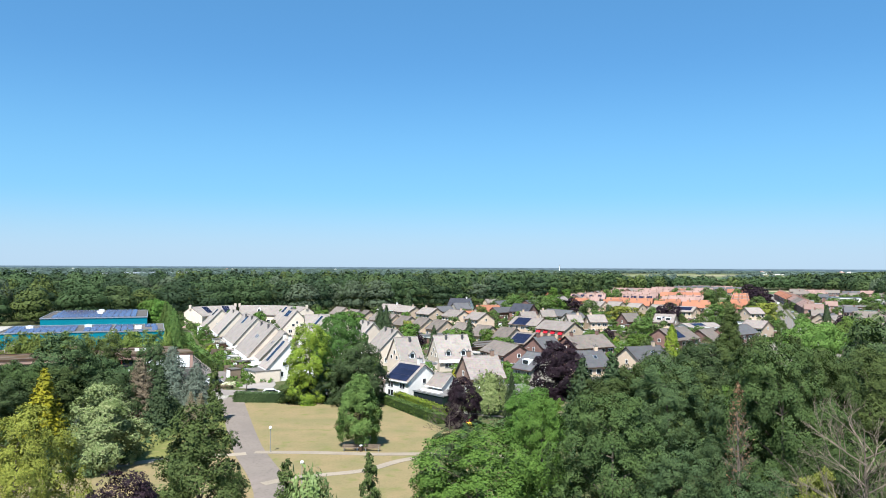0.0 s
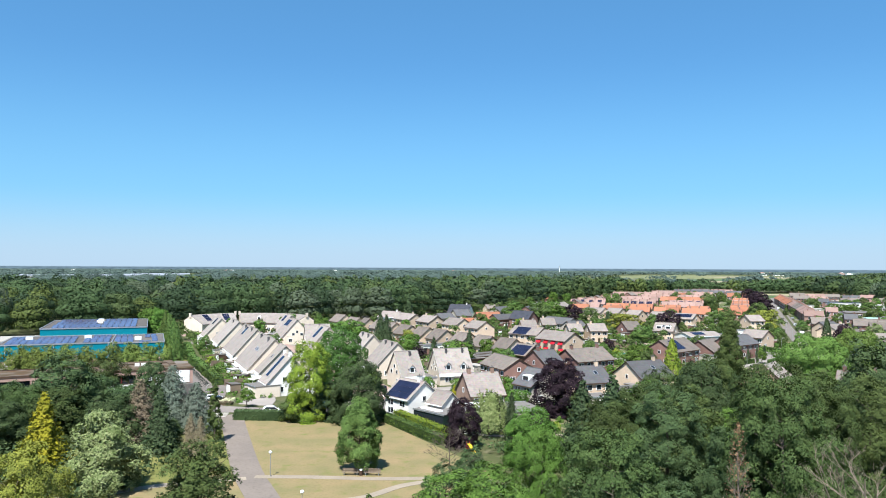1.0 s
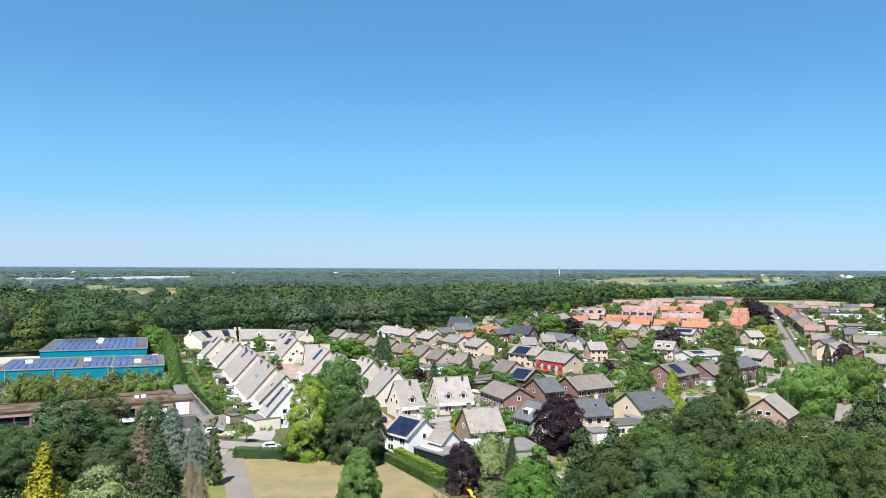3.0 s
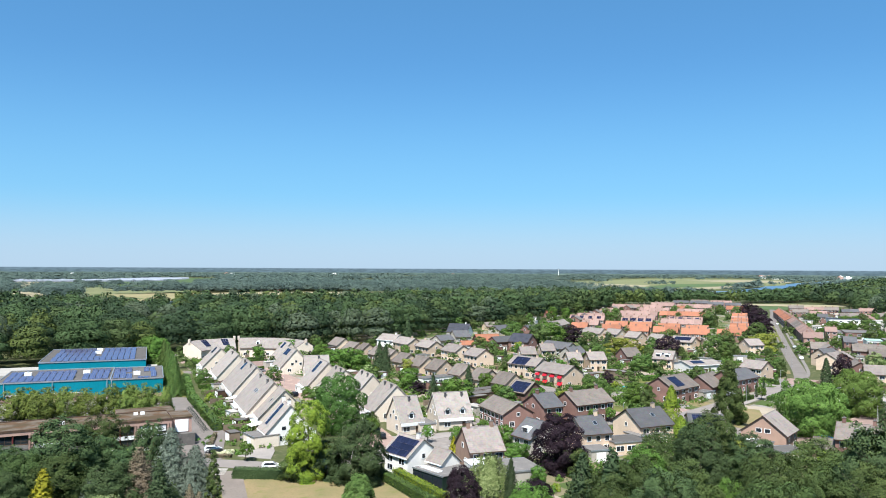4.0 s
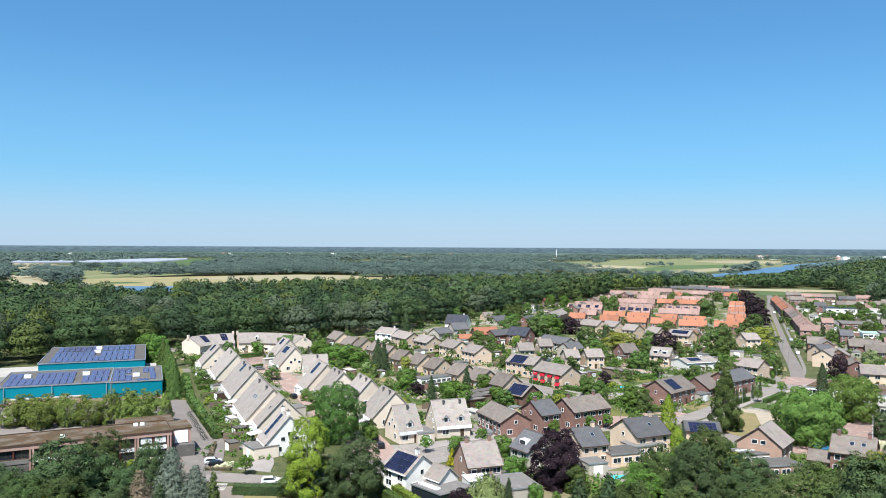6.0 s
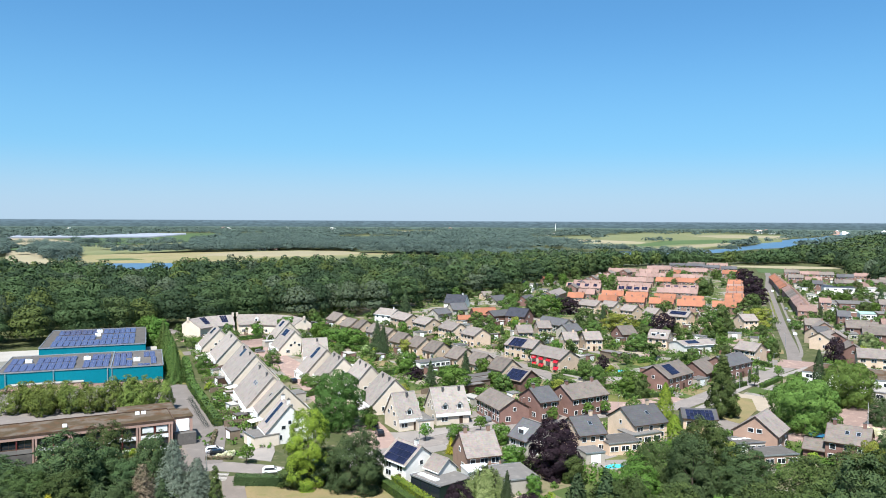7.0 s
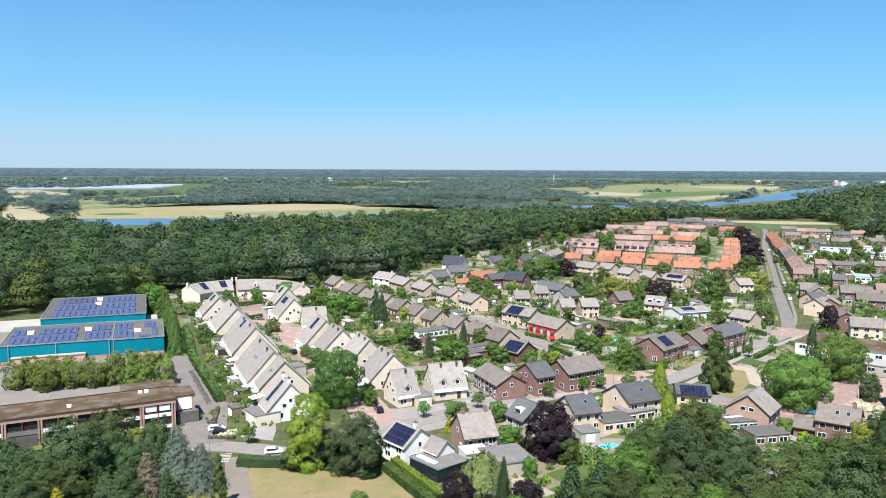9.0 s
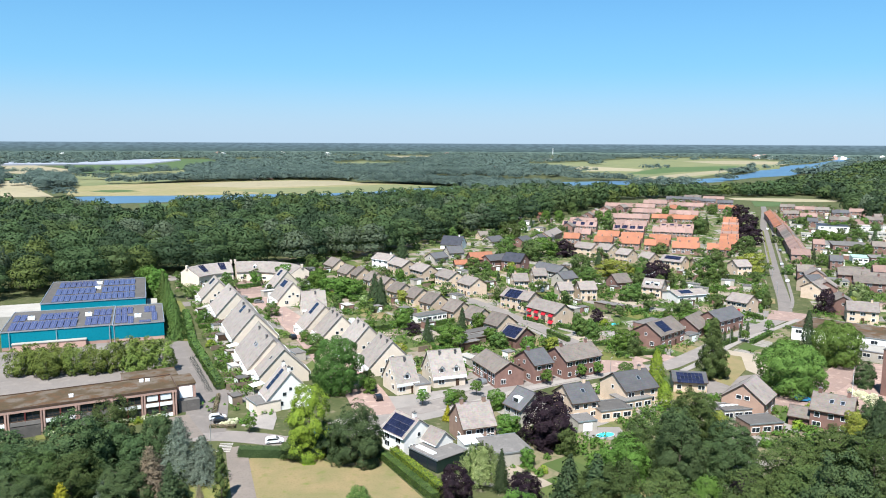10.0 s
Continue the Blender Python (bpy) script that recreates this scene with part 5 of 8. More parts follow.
# ---- wide country beyond the river ----
TREE_LINES = [((265, 1235), (388, 1318), 60, 16), ((-702.8, 1189.2), (-677.2, 1299.9), 16, 14), ((-654.7, 1132.2), (-613, 1167.6), 10, 10), ((-535.9, 957), (-488.2, 931), 14, 12), ((-702.1, 1358), (-640.9, 1387.8), 16, 12), ((-825.4, 1621.8), (-784.4, 1691.8), 10, 12), ((-584, 1237.5), (-562.3, 1257.9), 8, 6), ((-724.6, 1606.8), (-635.5, 1715.2), 26, 22), ((-545.4, 1278.3), (-482.6, 1344.7), 22, 12), ((-566.3, 1239.6), (-514.9, 1228.4), 5, 4), ((407.8, 2503.4), (490.2, 2655.6), 14, 30), ((491, 2137.6), (558.4, 2196.9), 14, 18), ((813.2, 2241.9), (852.1, 2299.5), 8, 14), ((481.4, 1468.4), (520.7, 1518.5), 12, 14), ((836.6, 2197.6), (915.9, 2310.9), 6, 10), ((1130, 2716.3), (1544.9, 3318.5), 22, 20), ((381.3, 1373.6), (407.7, 1396.5), 10, 10), ((198.4, 1499.3), (310.3, 1446.4), 46, 22), ((42.6, 1526.5), (219.1, 1657.7), 80, 40), ((817.1, 3354.9), (1249.1, 3708), 30, 60), ((-176.8, 1305.2), (-160, 1326.1), 4, 6)]


def far_country():
    rng = np.random.default_rng(90)
    n = 52000
    ang = rng.uniform(-0.62, 0.66, n)
    dist = 1 / rng.uniform(1 / 4880, 1 / 985, n)
    px, py = np.sin(ang) * dist, np.cos(ang) * dist
    band = np.array([noise.noise((x / 330, y / 420, 3.1)) + 0.5 * noise.noise((x / 120, y / 200, 9.0)) for x, y in zip(px, py)])
    keep = (band > np.where(ang > 0.08, -0.12, -0.32)) & ((dist > 1230) | (ang > 0.0)) & ((dist > 1900) | (ang < 0.12))
    # keep the river and the open land clear
    for f in [o for o in scene.objects if o.name.split(".")[0] in ("meadow", "straw_field", "green_field", "river")]:
        co = [(v.co.x, v.co.y) for v in f.data.vertices]
        keep &= ~inside(px, py, co[: len(co) // 2])
    px, py, dist = px[keep], py[keep], dist[keep]
    # single rows and groups of trees
    for (ax, ay), (bx, by), m, wide in TREE_LINES:
        u = rng.uniform(0, 1, m)
        rx, ry = ax + (bx - ax) * u + rng.normal(size=m) * wide * 0.4, ay + (by - ay) * u + rng.normal(size=m) * wide
        px, py, dist = np.append(px, rx), np.append(py, ry), np.append(dist, np.hypot(rx, ry))
    # both far leaf colours carry the distance haze
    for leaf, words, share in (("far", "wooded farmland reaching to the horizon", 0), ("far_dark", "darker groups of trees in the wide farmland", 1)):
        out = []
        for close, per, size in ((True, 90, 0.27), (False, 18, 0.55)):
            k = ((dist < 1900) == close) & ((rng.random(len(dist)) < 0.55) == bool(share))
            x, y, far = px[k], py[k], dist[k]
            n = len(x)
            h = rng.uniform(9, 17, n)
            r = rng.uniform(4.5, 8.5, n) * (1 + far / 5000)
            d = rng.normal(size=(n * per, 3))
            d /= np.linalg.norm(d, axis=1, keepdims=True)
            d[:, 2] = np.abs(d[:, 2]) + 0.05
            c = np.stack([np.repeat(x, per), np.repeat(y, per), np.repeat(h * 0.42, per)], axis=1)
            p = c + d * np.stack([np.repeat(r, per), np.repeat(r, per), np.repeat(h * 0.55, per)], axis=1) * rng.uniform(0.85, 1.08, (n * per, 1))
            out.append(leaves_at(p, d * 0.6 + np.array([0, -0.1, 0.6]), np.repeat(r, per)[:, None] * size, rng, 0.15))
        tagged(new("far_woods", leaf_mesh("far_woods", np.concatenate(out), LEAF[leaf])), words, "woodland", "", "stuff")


far_country()
# long low backdrop strip at the edge of sight, haze put into its colour
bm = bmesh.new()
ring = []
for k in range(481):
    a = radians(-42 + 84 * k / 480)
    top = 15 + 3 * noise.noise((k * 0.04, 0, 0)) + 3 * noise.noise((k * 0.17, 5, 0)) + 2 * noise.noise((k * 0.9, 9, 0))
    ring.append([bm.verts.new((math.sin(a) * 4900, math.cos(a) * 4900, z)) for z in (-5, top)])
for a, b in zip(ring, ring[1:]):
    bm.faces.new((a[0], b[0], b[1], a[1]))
m, t, p = nodes_of("hazed distant woods")
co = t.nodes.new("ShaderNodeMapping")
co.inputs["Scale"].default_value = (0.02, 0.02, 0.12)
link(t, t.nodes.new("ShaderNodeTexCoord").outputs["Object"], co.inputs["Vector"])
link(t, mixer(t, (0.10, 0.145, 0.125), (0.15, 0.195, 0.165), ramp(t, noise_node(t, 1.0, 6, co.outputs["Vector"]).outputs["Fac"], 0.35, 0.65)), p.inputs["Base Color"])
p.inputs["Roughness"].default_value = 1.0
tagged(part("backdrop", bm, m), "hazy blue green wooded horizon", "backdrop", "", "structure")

# cream row houses with steep pale roofs, the row west of the yard
house("whitegable", -46.3, 194.0, -62, 8.0, 12.0, 3.2, 9.6, panels=(2, 4), chimneys=2)
house("white", -52.6, 214.9, -65, 8.0, 14.0, 3.0, 10.0, skylights=1)
house("white", -60.8, 228.8, -65, 24.0, 15.0, 3.0, 11.2, vents=2, skylights=2)
house("white", -76.0, 263.9, -65, 26.0, 15.0, 3.0, 11.2, vents=2, panels=(3, 2))
house("white", -92.0, 297.5, -65, 21.0, 15.0, 3.0, 11.0, vents=1)
house("white", -107.0, 323.8, -65, 14.0, 14.0, 3.0, 10.2, panels=(4, 2))

# the row east of the yard
house("white", -23.4, 226.8, -65, 11.5, 14.0, 3.0, 10.0, vents=2)
house("white", -32.5, 242.4, -65, 12.0, 15.0, 3.0, 11.0, vents=2)
house("white", -44.1, 260.8, -65, 12.0, 14.0, 3.0, 10.0, vents=2)
house("white", -51.7, 271.4, -65, 12.0, 15.0, 3.0, 11.0, panels=(3, 3))
house("white", -75.1, 321.9, -60, 12.0, 13.0, 3.0, 10.0, panels=(5, 2))
house("white", -83.6, 349.3, -60, 10.0, 13.0, 3.0, 10.0, panels=(3, 2))
house("white", -60.7, 301.9, 18, 9.3, 10.0, 3.2, 9.2, vents=1)
house("white", -17.4, 207.9, 30, 6.4, 9.5, 3.4, 9.2, vents=1, dormers=1, fascia=1)
house("white", -5.5, 215.6, 21, 9.6, 10.5, 3.4, 9.2, vents=2, dormers=2, fascia=1)

# buff brick pairs, back row and front row
house("buff", -32.7, 399.2, -56, 15.9, 9.0, 5.2, 8.0, cols=4, chimneys=1)
house("buff", -20.4, 382.5, -56, 13.1, 9.0, 5.2, 8.0, cols=4, chimneys=1)
house("buff", -6.8, 364.1, -56, 12.6, 9.0, 5.2, 8.0, cols=4, chimneys=1)
house("buff", 3.7, 346.4, -56, 10.8, 9.0, 5.2, 8.0, cols=4, chimneys=1)
house("painted", -43.2, 417.5, -40, 13.0, 9.0, 5.2, 8.0, cols=3, chimneys=1)
house("buff", -36.0, 351.1, -51, 6.8, 9.5, 3.3, 6.7, cols=3, brown=1)
house("buff", -28.3, 336.6, -51, 8.0, 9.5, 3.3, 6.7, cols=3, brown=1)
house("buff", -19.8, 325.1, -51, 8.0, 9.5, 3.3, 6.7, cols=3, brown=1)
house("buff", -12.2, 313.6, -51, 8.0, 9.5, 3.3, 6.7, cols=3, brown=1)
house("buff", -2.5, 299.0, -51, 8.0, 9.5, 3.3, 6.7, cols=3, brown=1)
house("buff", 5.4, 286.5, -51, 8.0, 9.5, 3.3, 6.7, cols=3, brown=1)
house("buff", 13.6, 276.6, -51, 8.0, 9.5, 3.3, 6.7, cols=3, brown=1)
house("buff", -69.3, 407.6, -54, 11.2, 9.0, 3.3, 6.7, cols=3, brown=1)
house("buff", -58.3, 384.7, -54, 10.4, 9.0, 3.3, 6.7, cols=3, brown=1)
house("buff", -51.5, 378.8, -54, 6.0, 9.0, 3.3, 6.7, cols=3, brown=1)
house("buff", -43.2, 365.0, -54, 6.6, 9.0, 3.3, 6.7, cols=3, brown=1)
house("buff", 24.0, 315.8, -44, 14.8, 9.0, 5.2, 8.0, cols=5, panels=(7, 3), chimneys=1)
house("buff", 33.5, 292.8, -53, 16.0, 9.5, 5.2, 8.0, cols=4, awnings=1)
house("buff", 26.2, 357.9, 9, 7.0, 9.5, 5.0, 7.8, cols=3, chimneys=1)
house("buff", 36.6, 373.8, 9, 6.5, 9.5, 5.0, 7.8, cols=3, chimneys=1)
house("buff", 44.5, 336.3, 9, 6.1, 9.5, 5.0, 7.8, cols=3, chimneys=1)
house("buff", 54.4, 338.5, 9, 7.5, 9.5, 5.0, 7.8, cols=3, chimneys=1)

# farmstead behind
house("slate", 45.1, 392.8, -53, 18.8, 9.0, 4.2, 7.0, cols=5)
house("slate", 49.4, 372.4, 34, 9.2, 9.0, 3.8, 6.5, cols=3)
house("barn", 28.4, 420.9, -35, 12.0, 10.0, 4.6, 8.5, cols=2)
house("barnlow", 17.9, 432.4, 36, 14.8, 9.0, 3.5, 6.0, cols=3)
house("barnorange", 9.0, 434.2, 20, 13.6, 9.0, 3.6, 7.0, cols=3)
house("barnorange", -2.0, 419.8, 11, 7.0, 6.0, 2.6, 4.5, cols=2)
house("slate", -6.4, 458.5, 27, 9.8, 9.0, 3.6, 7.0, cols=2)
house("slate", -15.9, 438.1, 46, 10.9, 8.0, 3.4, 6.0, cols=2)
house("blackroof", -7.2, 500.6, -20, 14.0, 11.0, 3.0, 8.0, cols=2, chimneys=1)

# houses in the middle of the estate
house("buff", 75.8, 472.9, -46, 13.7, 9.5, 5.2, 8.0, cols=3)
house("buff", 87.0, 467.4, -46, 9.7, 9.5, 5.2, 8.0, cols=3)
house("buff", 94.6, 446.6, -46, 8.7, 9.5, 5.2, 8.0, cols=3)
house("buff", 104.1, 432.1, -46, 7.9, 9.5, 5.2, 8.0, cols=3)
house("buff", 116.3, 423.0, -41, 12.5, 10.0, 5.0, 7.6, cols=4, panels=(9, 2))
house("buff", 128.2, 419.8, 3, 5.4, 9.0, 4.6, 7.0, cols=2)
house("brick", 74.3, 364.6, 25, 8.4, 9.0, 3.6, 7.0, cols=3)
house("buff", 86.7, 346.3, -29, 8.8, 10.0, 4.6, 7.8, cols=3, skylights=2, flatdorm=2)
house("painted", 98.6, 338.3, 22, 16.4, 11.0, 3.2, 4.6, cols=4, panels=(6, 2))
house("buff", 146.3, 406.9, 12, 8.2, 10.0, 5.2, 8.0, cols=3)
house("buff", 115.3, 314.8, -49, 9.1, 9.0, 4.8, 7.4, cols=4, reddoors=1)
house("brick", 68.0, 262.4, 46, 16.5, 11.0, 4.8, 8.2, cols=4, panels=(5, 3))
house("brick", 95.9, 283.3, 42, 16.4, 9.5, 5.0, 7.8, cols=4, greyroof=1)
house("brick", 84.0, 277.9, 53, 14.6, 10.0, 3.4, 6.8, cols=3)

# houses along the front street
house("brick", 10.3, 218.4, -66, 15.5, 9.0, 4.4, 7.0, cols=6)
house("brick", 20.9, 219.8, 32, 6.7, 10.0, 5.6, 8.6, cols=2, greyroof=1, chimneys=1)
house("brick", 33.3, 226.2, 34, 14.0, 10.0, 5.6, 8.6, cols=5, chimneys=2)
house("brick", 18.6, 258.2, -49, 8.5, 9.0, 3.4, 6.5, cols=2, panels=(7, 3))
house("rose", 2.5, 173.1, 21, 8.0, 9.5, 4.2, 8.4, cols=3, chimneys=2)
house("grey", 16.1, 184.2, -54, 6.6, 9.0, 4.6, 8.0, cols=2, flatdorm=1)
house("buffgrey", 29.0, 189.8, 22, 7.3, 10.0, 4.8, 8.0, cols=3, chimneys=1, skylights=1)
house("buffgrey", 45.0, 201.5, 27, 10.6, 11.0, 4.6, 8.0, cols=3, chimneys=1, skylights=1)
house("brick", 91.2, 183.6, -32, 9.1, 9.5, 5.0, 8.0, cols=3, chimneys=2, skylights=2)
house("buffgrey", 64.2, 212.8, -8, 9.0, 9.0, 3.0, 4.6, cols=3, panels=(7, 3))
house("rose", 74.0, 193.1, -126, 10.2, 10.5, 4.6, 8.6, cols=2, gable_windows=2)

# terraces
terrace("orange", 74.7, 530.1, -20, 10.8, 2, 8.0, 4.2, 7.4)
terrace("orange", 102.7, 545.9, -20, 15.1, 2, 8.0, 4.2, 7.4)
terrace("orange", 93.4, 512.9, -20, 12.0, 2, 8.0, 4.2, 7.4)
terrace("orange", 117.4, 536.2, -20, 14.6, 2, 8.0, 4.2, 7.4)
terrace("orange", 108.8, 504.9, -20, 13.9, 2, 8.0, 4.2, 7.4)
terrace("orange", 133.7, 524.6, -20, 13.9, 2, 8.0, 4.2, 7.4)
terrace("orange", 124.6, 496.7, -20, 15.0, 2, 8.0, 4.2, 7.4)
terrace("orange", 148.4, 510.3, -20, 13.5, 2, 8.0, 4.2, 7.4)
terrace("orange", 139.9, 484.5, -20, 16.3, 3, 8.0, 4.2, 7.4)
terrace("orange", 158.6, 478.6, -20, 13.7, 2, 8.0, 4.2, 7.4)
terrace("orange", 184.0, 676.6, -20, 38.2, 6, 8.0, 4.2, 7.4)
terrace("orange", 212.1, 786.1, -20, 6.6, 1, 8.0, 4.2, 7.4)
terrace("orange", 267.2, 787.5, -20, 17.7, 3, 8.0, 4.2, 7.4)
terrace("russet", 91.6, 609.5, -20, 27.1, 4, 8.0, 4.3, 7.6, panels=(3, 2))
terrace("russet", 131.7, 618.2, -20, 28.6, 5, 8.0, 4.3, 7.6)
terrace("russet", 124.8, 583.5, -20, 22.8, 4, 8.0, 4.3, 7.6, panels=(4, 2))
terrace("russet", 154.6, 571.3, -20, 28.5, 5, 8.0, 4.3, 7.6)
terrace("russet", 164.2, 595.0, -20, 24.4, 4, 8.0, 4.3, 7.6, panels=(3, 1))
terrace("russet", 145.9, 678.6, -20, 33.0, 5, 8.0, 4.3, 7.6)
terrace("russet", 173.1, 736.9, -20, 28.7, 5, 8.0, 4.3, 7.6)
terrace("russet", 203.7, 718.0, -20, 25.7, 4, 8.0, 4.3, 7.6)
terrace("russet", 209.5, 850.7, -20, 24.8, 4, 8.0, 4.3, 7.6)
terrace("russet", 233.8, 815.4, -20, 34.7, 6, 8.0, 4.3, 7.6)
terrace("russet", 85.9, 555.8, -20, 11.8, 2, 8.0, 4.3, 7.6)
terrace("russet", 171.2, 800.6, -20, 50.7, 8, 8.0, 4.3, 7.6)
terrace("slateter", 264.7, 904.1, -20, 20.4, 3, 8.0, 5.2, 7.8)
terrace("slateter", 275.2, 876.5, -20, 16.1, 3, 8.0, 5.2, 7.8)
terrace("slateter", 286.7, 853.7, -20, 16.2, 3, 8.0, 5.2, 7.8)
terrace("orange", 256.5, 634.0, 252, 75, 9, 9, 5.2, 7.8)
# the row along the east side of the long road, and what stands behind it
terrace("orange", 275.6, 693.2, 73, 71.9, 10, 9, 5.2, 7.9)
terrace("orange", 257.8, 634.6, 73, 50.5, 7, 9, 5.2, 7.9)
terrace("russet", 243.1, 587.7, 72, 47.9, 7, 9, 5.2, 7.9)
terrace("brownter", 228.6, 543.5, 72, 45.0, 6, 9, 5.2, 7.9)
terrace("russet", 214.9, 502.4, 71, 41.8, 6, 9, 5.2, 7.9)
terrace("russet", 203.3, 468.0, 71, 30.9, 4, 9, 5.2, 7.9)
terrace("russet", 196.9, 451.1, -19, 10.1, 1, 10, 5.4, 8.2)
terrace("brownter", 174.4, 391.9, -19, 7.9, 1, 9, 5.2, 8)
house("buff", 164.1, 361.9, 24, 8.7, 9, 5, 7.8, cols=2, greyroof=1)
house("buff", 161.8, 348.0, 39, 14.9, 9.5, 5, 7.6, cols=2, chimneys=1)
house("brick", 197.2, 389.8, -25, 10.9, 9, 4.8, 7.4, cols=3)
house("brick", 197.2, 368.4, -25, 11.4, 10, 5, 8, cols=3)
terrace("brownter", 333.5, 803.1, -19, 13.9, 2, 9, 5, 7.6)
terrace("russet", 339.5, 775.0, -19, 17.5, 2, 9, 5, 7.6)
terrace("brownter", 353.6, 769.3, -19, 12.7, 2, 9, 5, 7.6)
terrace("slateter", 356.0, 737.0, -19, 14.4, 2, 9, 5, 7.6)
house("russet", 328.8, 648.5, 35, 19.1, 12, 3.2, 7, cols=2, name="pavilion")
for k in range(11):
    terrace("orange" if k % 4 != 3 else "russet", 172 + 5.4 * k, 500 + 15.6 * k, -20, 11.5, 2, 8.5, 5.0, 7.5)
house("brick", 81, 600, 70, 11, 9, 5, 7.6, cols=3)
house("slate", 92, 632, 70, 11, 9, 5, 7.6, cols=3)
house("brick", 102, 664, 70, 11, 9, 5, 7.6, cols=3)
house("brick", 112, 696, 70, 11, 9, 5, 7.6, cols=3)
house("rose", 124, 732, 70, 11, 9, 5, 7.6, cols=3)
house("brick", 140, 765, 60, 11, 9, 5, 7.6, cols=3)
house("brick", 160, 786, 50, 11, 9, 5, 7.6, cols=3)
terrace("brownter", 305.5, 726.5, -19, 13.0, 2, 8.5, 5, 7.6)
terrace("russet", 309.1, 697.7, -19, 13.6, 2, 8.5, 5, 7.6)
terrace("brownter", 321.4, 666.4, -19, 14.9, 2, 8.5, 5, 7.6)
terrace("slateter", 293.4, 654.1, -19, 7.8, 1, 8.5, 5, 7.6)
terrace("russet", 379.4, 751.8, -19, 14.2, 2, 8.5, 5, 7.6)
terrace("brownter", 352.3, 668.9, -19, 13.0, 2, 8.5, 5, 7.6)
terrace("russet", 231.1, 503.6, -19, 6.7, 1, 8.5, 5, 7.6)
terrace("brownter", 265.1, 494.3, -19, 8.5, 1, 8.5, 5, 7.6)
terrace("russet", 212.9, 394.9, -19, 5.9, 1, 8.5, 5, 7.6)
terrace("slateter", 208.0, 430.7, -19, 6.4, 1, 8.5, 5, 7.6)
terrace("brownter", 275.1, 936.6, -19, 19.6, 3, 8.5, 5, 7.6)
terrace("russet", 294.5, 918.5, -19, 23.4, 3, 8.5, 5, 7.6)
terrace("slateter", 246.7, 913.8, -19, 17.8, 3, 8.5, 5, 7.6)
terrace("russet", 130.7, 717.8, -19, 11.7, 2, 8.5, 5, 7.6)
terrace("russet", 98.8, 638.6, -19, 21.9, 3, 8.5, 5, 7.6)
terrace("brownter", 214.7, 864.5, -19, 16.8, 2, 8.5, 5, 7.6)
house("brick", 156.0, 315.9, 72, 13, 9, 4.8, 7.6, cols=3, chimneys=1)
house("buff", 156.5, 300.0, -20, 11, 9, 4.8, 7.6, cols=3, chimneys=1)
house("brick", 165.3, 350.9, 72, 14, 9, 4.8, 7.6, cols=3, chimneys=1)
house("brick", 191.0, 362.3, -20, 13, 9, 4.8, 7.6, cols=3, chimneys=1)
house("rose", 175.1, 382.7, 72, 12, 9, 4.8, 7.6, cols=3, chimneys=1)
house("brick", 194.5, 384.0, -20, 14, 9, 4.8, 7.6, cols=3, chimneys=1)


# ---- special buildings ----
def flat_building(x, y, rot, L, W, h, wall, roof, label, name="garage", doors=1, category="garage", windows=0):
    """A flat roofed block with a parapet, doors in its front and windows."""
    root = thing(name, pose(x, y, 0, 0, 0, rot), label, category)
    bm = bmesh.new()
    box(bm, -L / 2, -W / 2, -0.3, L / 2, W / 2, h - 0.02)
    part("wall", bm, M[wall], root)
    bm = bmesh.new()
    box(bm, -L / 2 - 0.1, -W / 2 - 0.1, h, L / 2 + 0.1, W / 2 + 0.1, h + 0.12)
    top = part("roof", bm, M[roof], root)
    for s in (-1, 1):
        bm = bmesh.new()
        box(bm, -L / 2 - 0.14, s * (W / 2 + 0.1) - 0.06, h - 0.12, L / 2 + 0.14, s * (W / 2 + 0.1) + 0.06, h + 0.2)
        part("roof_edge", bm, M["browntrim"] if wall in ("browntrim", "timber", "brick") else M["steel"], top)
    for k in range(doors):
        u = (k + 0.5) / doors * L - L / 2
        door(root, pose(u, -W / 2 - 0.04, 0), M["white"], min(2.4, L / doors - 0.4), 2.1)
    for k in range(windows):
        u = (k + 0.5) / windows * L - L / 2
        window(root, pose(u, -W / 2 - 0.02, h - 2.0), round(min(2.2, L / windows - 0.5), 1), 1.3, True)
    BLOCKS.append((x, y, max(L, W) * 0.55))
    return root


# the teal sports hall with its solar roof
hall = thing("sports_hall", pose(-105.1, 260.3, 0, 0, 0, 23), "teal clad sports hall with solar panels on flat roofs", "hall")
def shell(x0, y0, x1, y1, h, plinth=1.2):
    bm = bmesh.new()
    box(bm, x0, y0, plinth, x1, y1, h)
    part("cladding", bm, M["teal"], hall)
    bm = bmesh.new()
    box(bm, x0 + 0.05, y0 + 0.05, -0.3, x1 - 0.05, y1 - 0.05, plinth)
    part("plinth", bm, M["pinkbrick"], hall)
    bm = bmesh.new()
    box(bm, x0 - 0.12, y0 - 0.12, h, x1 + 0.12, y1 + 0.12, h + 0.12)
    slab_ob = part("roof", bm, M["roofing"], hall)
    for a, b in (((x0 - 0.2, y0 - 0.2), (x1 + 0.2, y0)), ((x0 - 0.2, y1), (x1 + 0.2, y1 + 0.2)), ((x0 - 0.2, y0), (x0, y1)), ((x1, y0), (x1 + 0.2, y1))):
        bm = bmesh.new()
        box(bm, a[0], a[1], h - 0.1, b[0], b[1], h + 0.3)
        part("roof_edge", bm, M["alu"], slab_ob)
shell(-16.6, -0.35, 0, 31.8, 6.1)
shell(-50.4, 0, -16.6, 31.8, 6.25)
shell(-42, 32, -5.7, 79, 8.9)
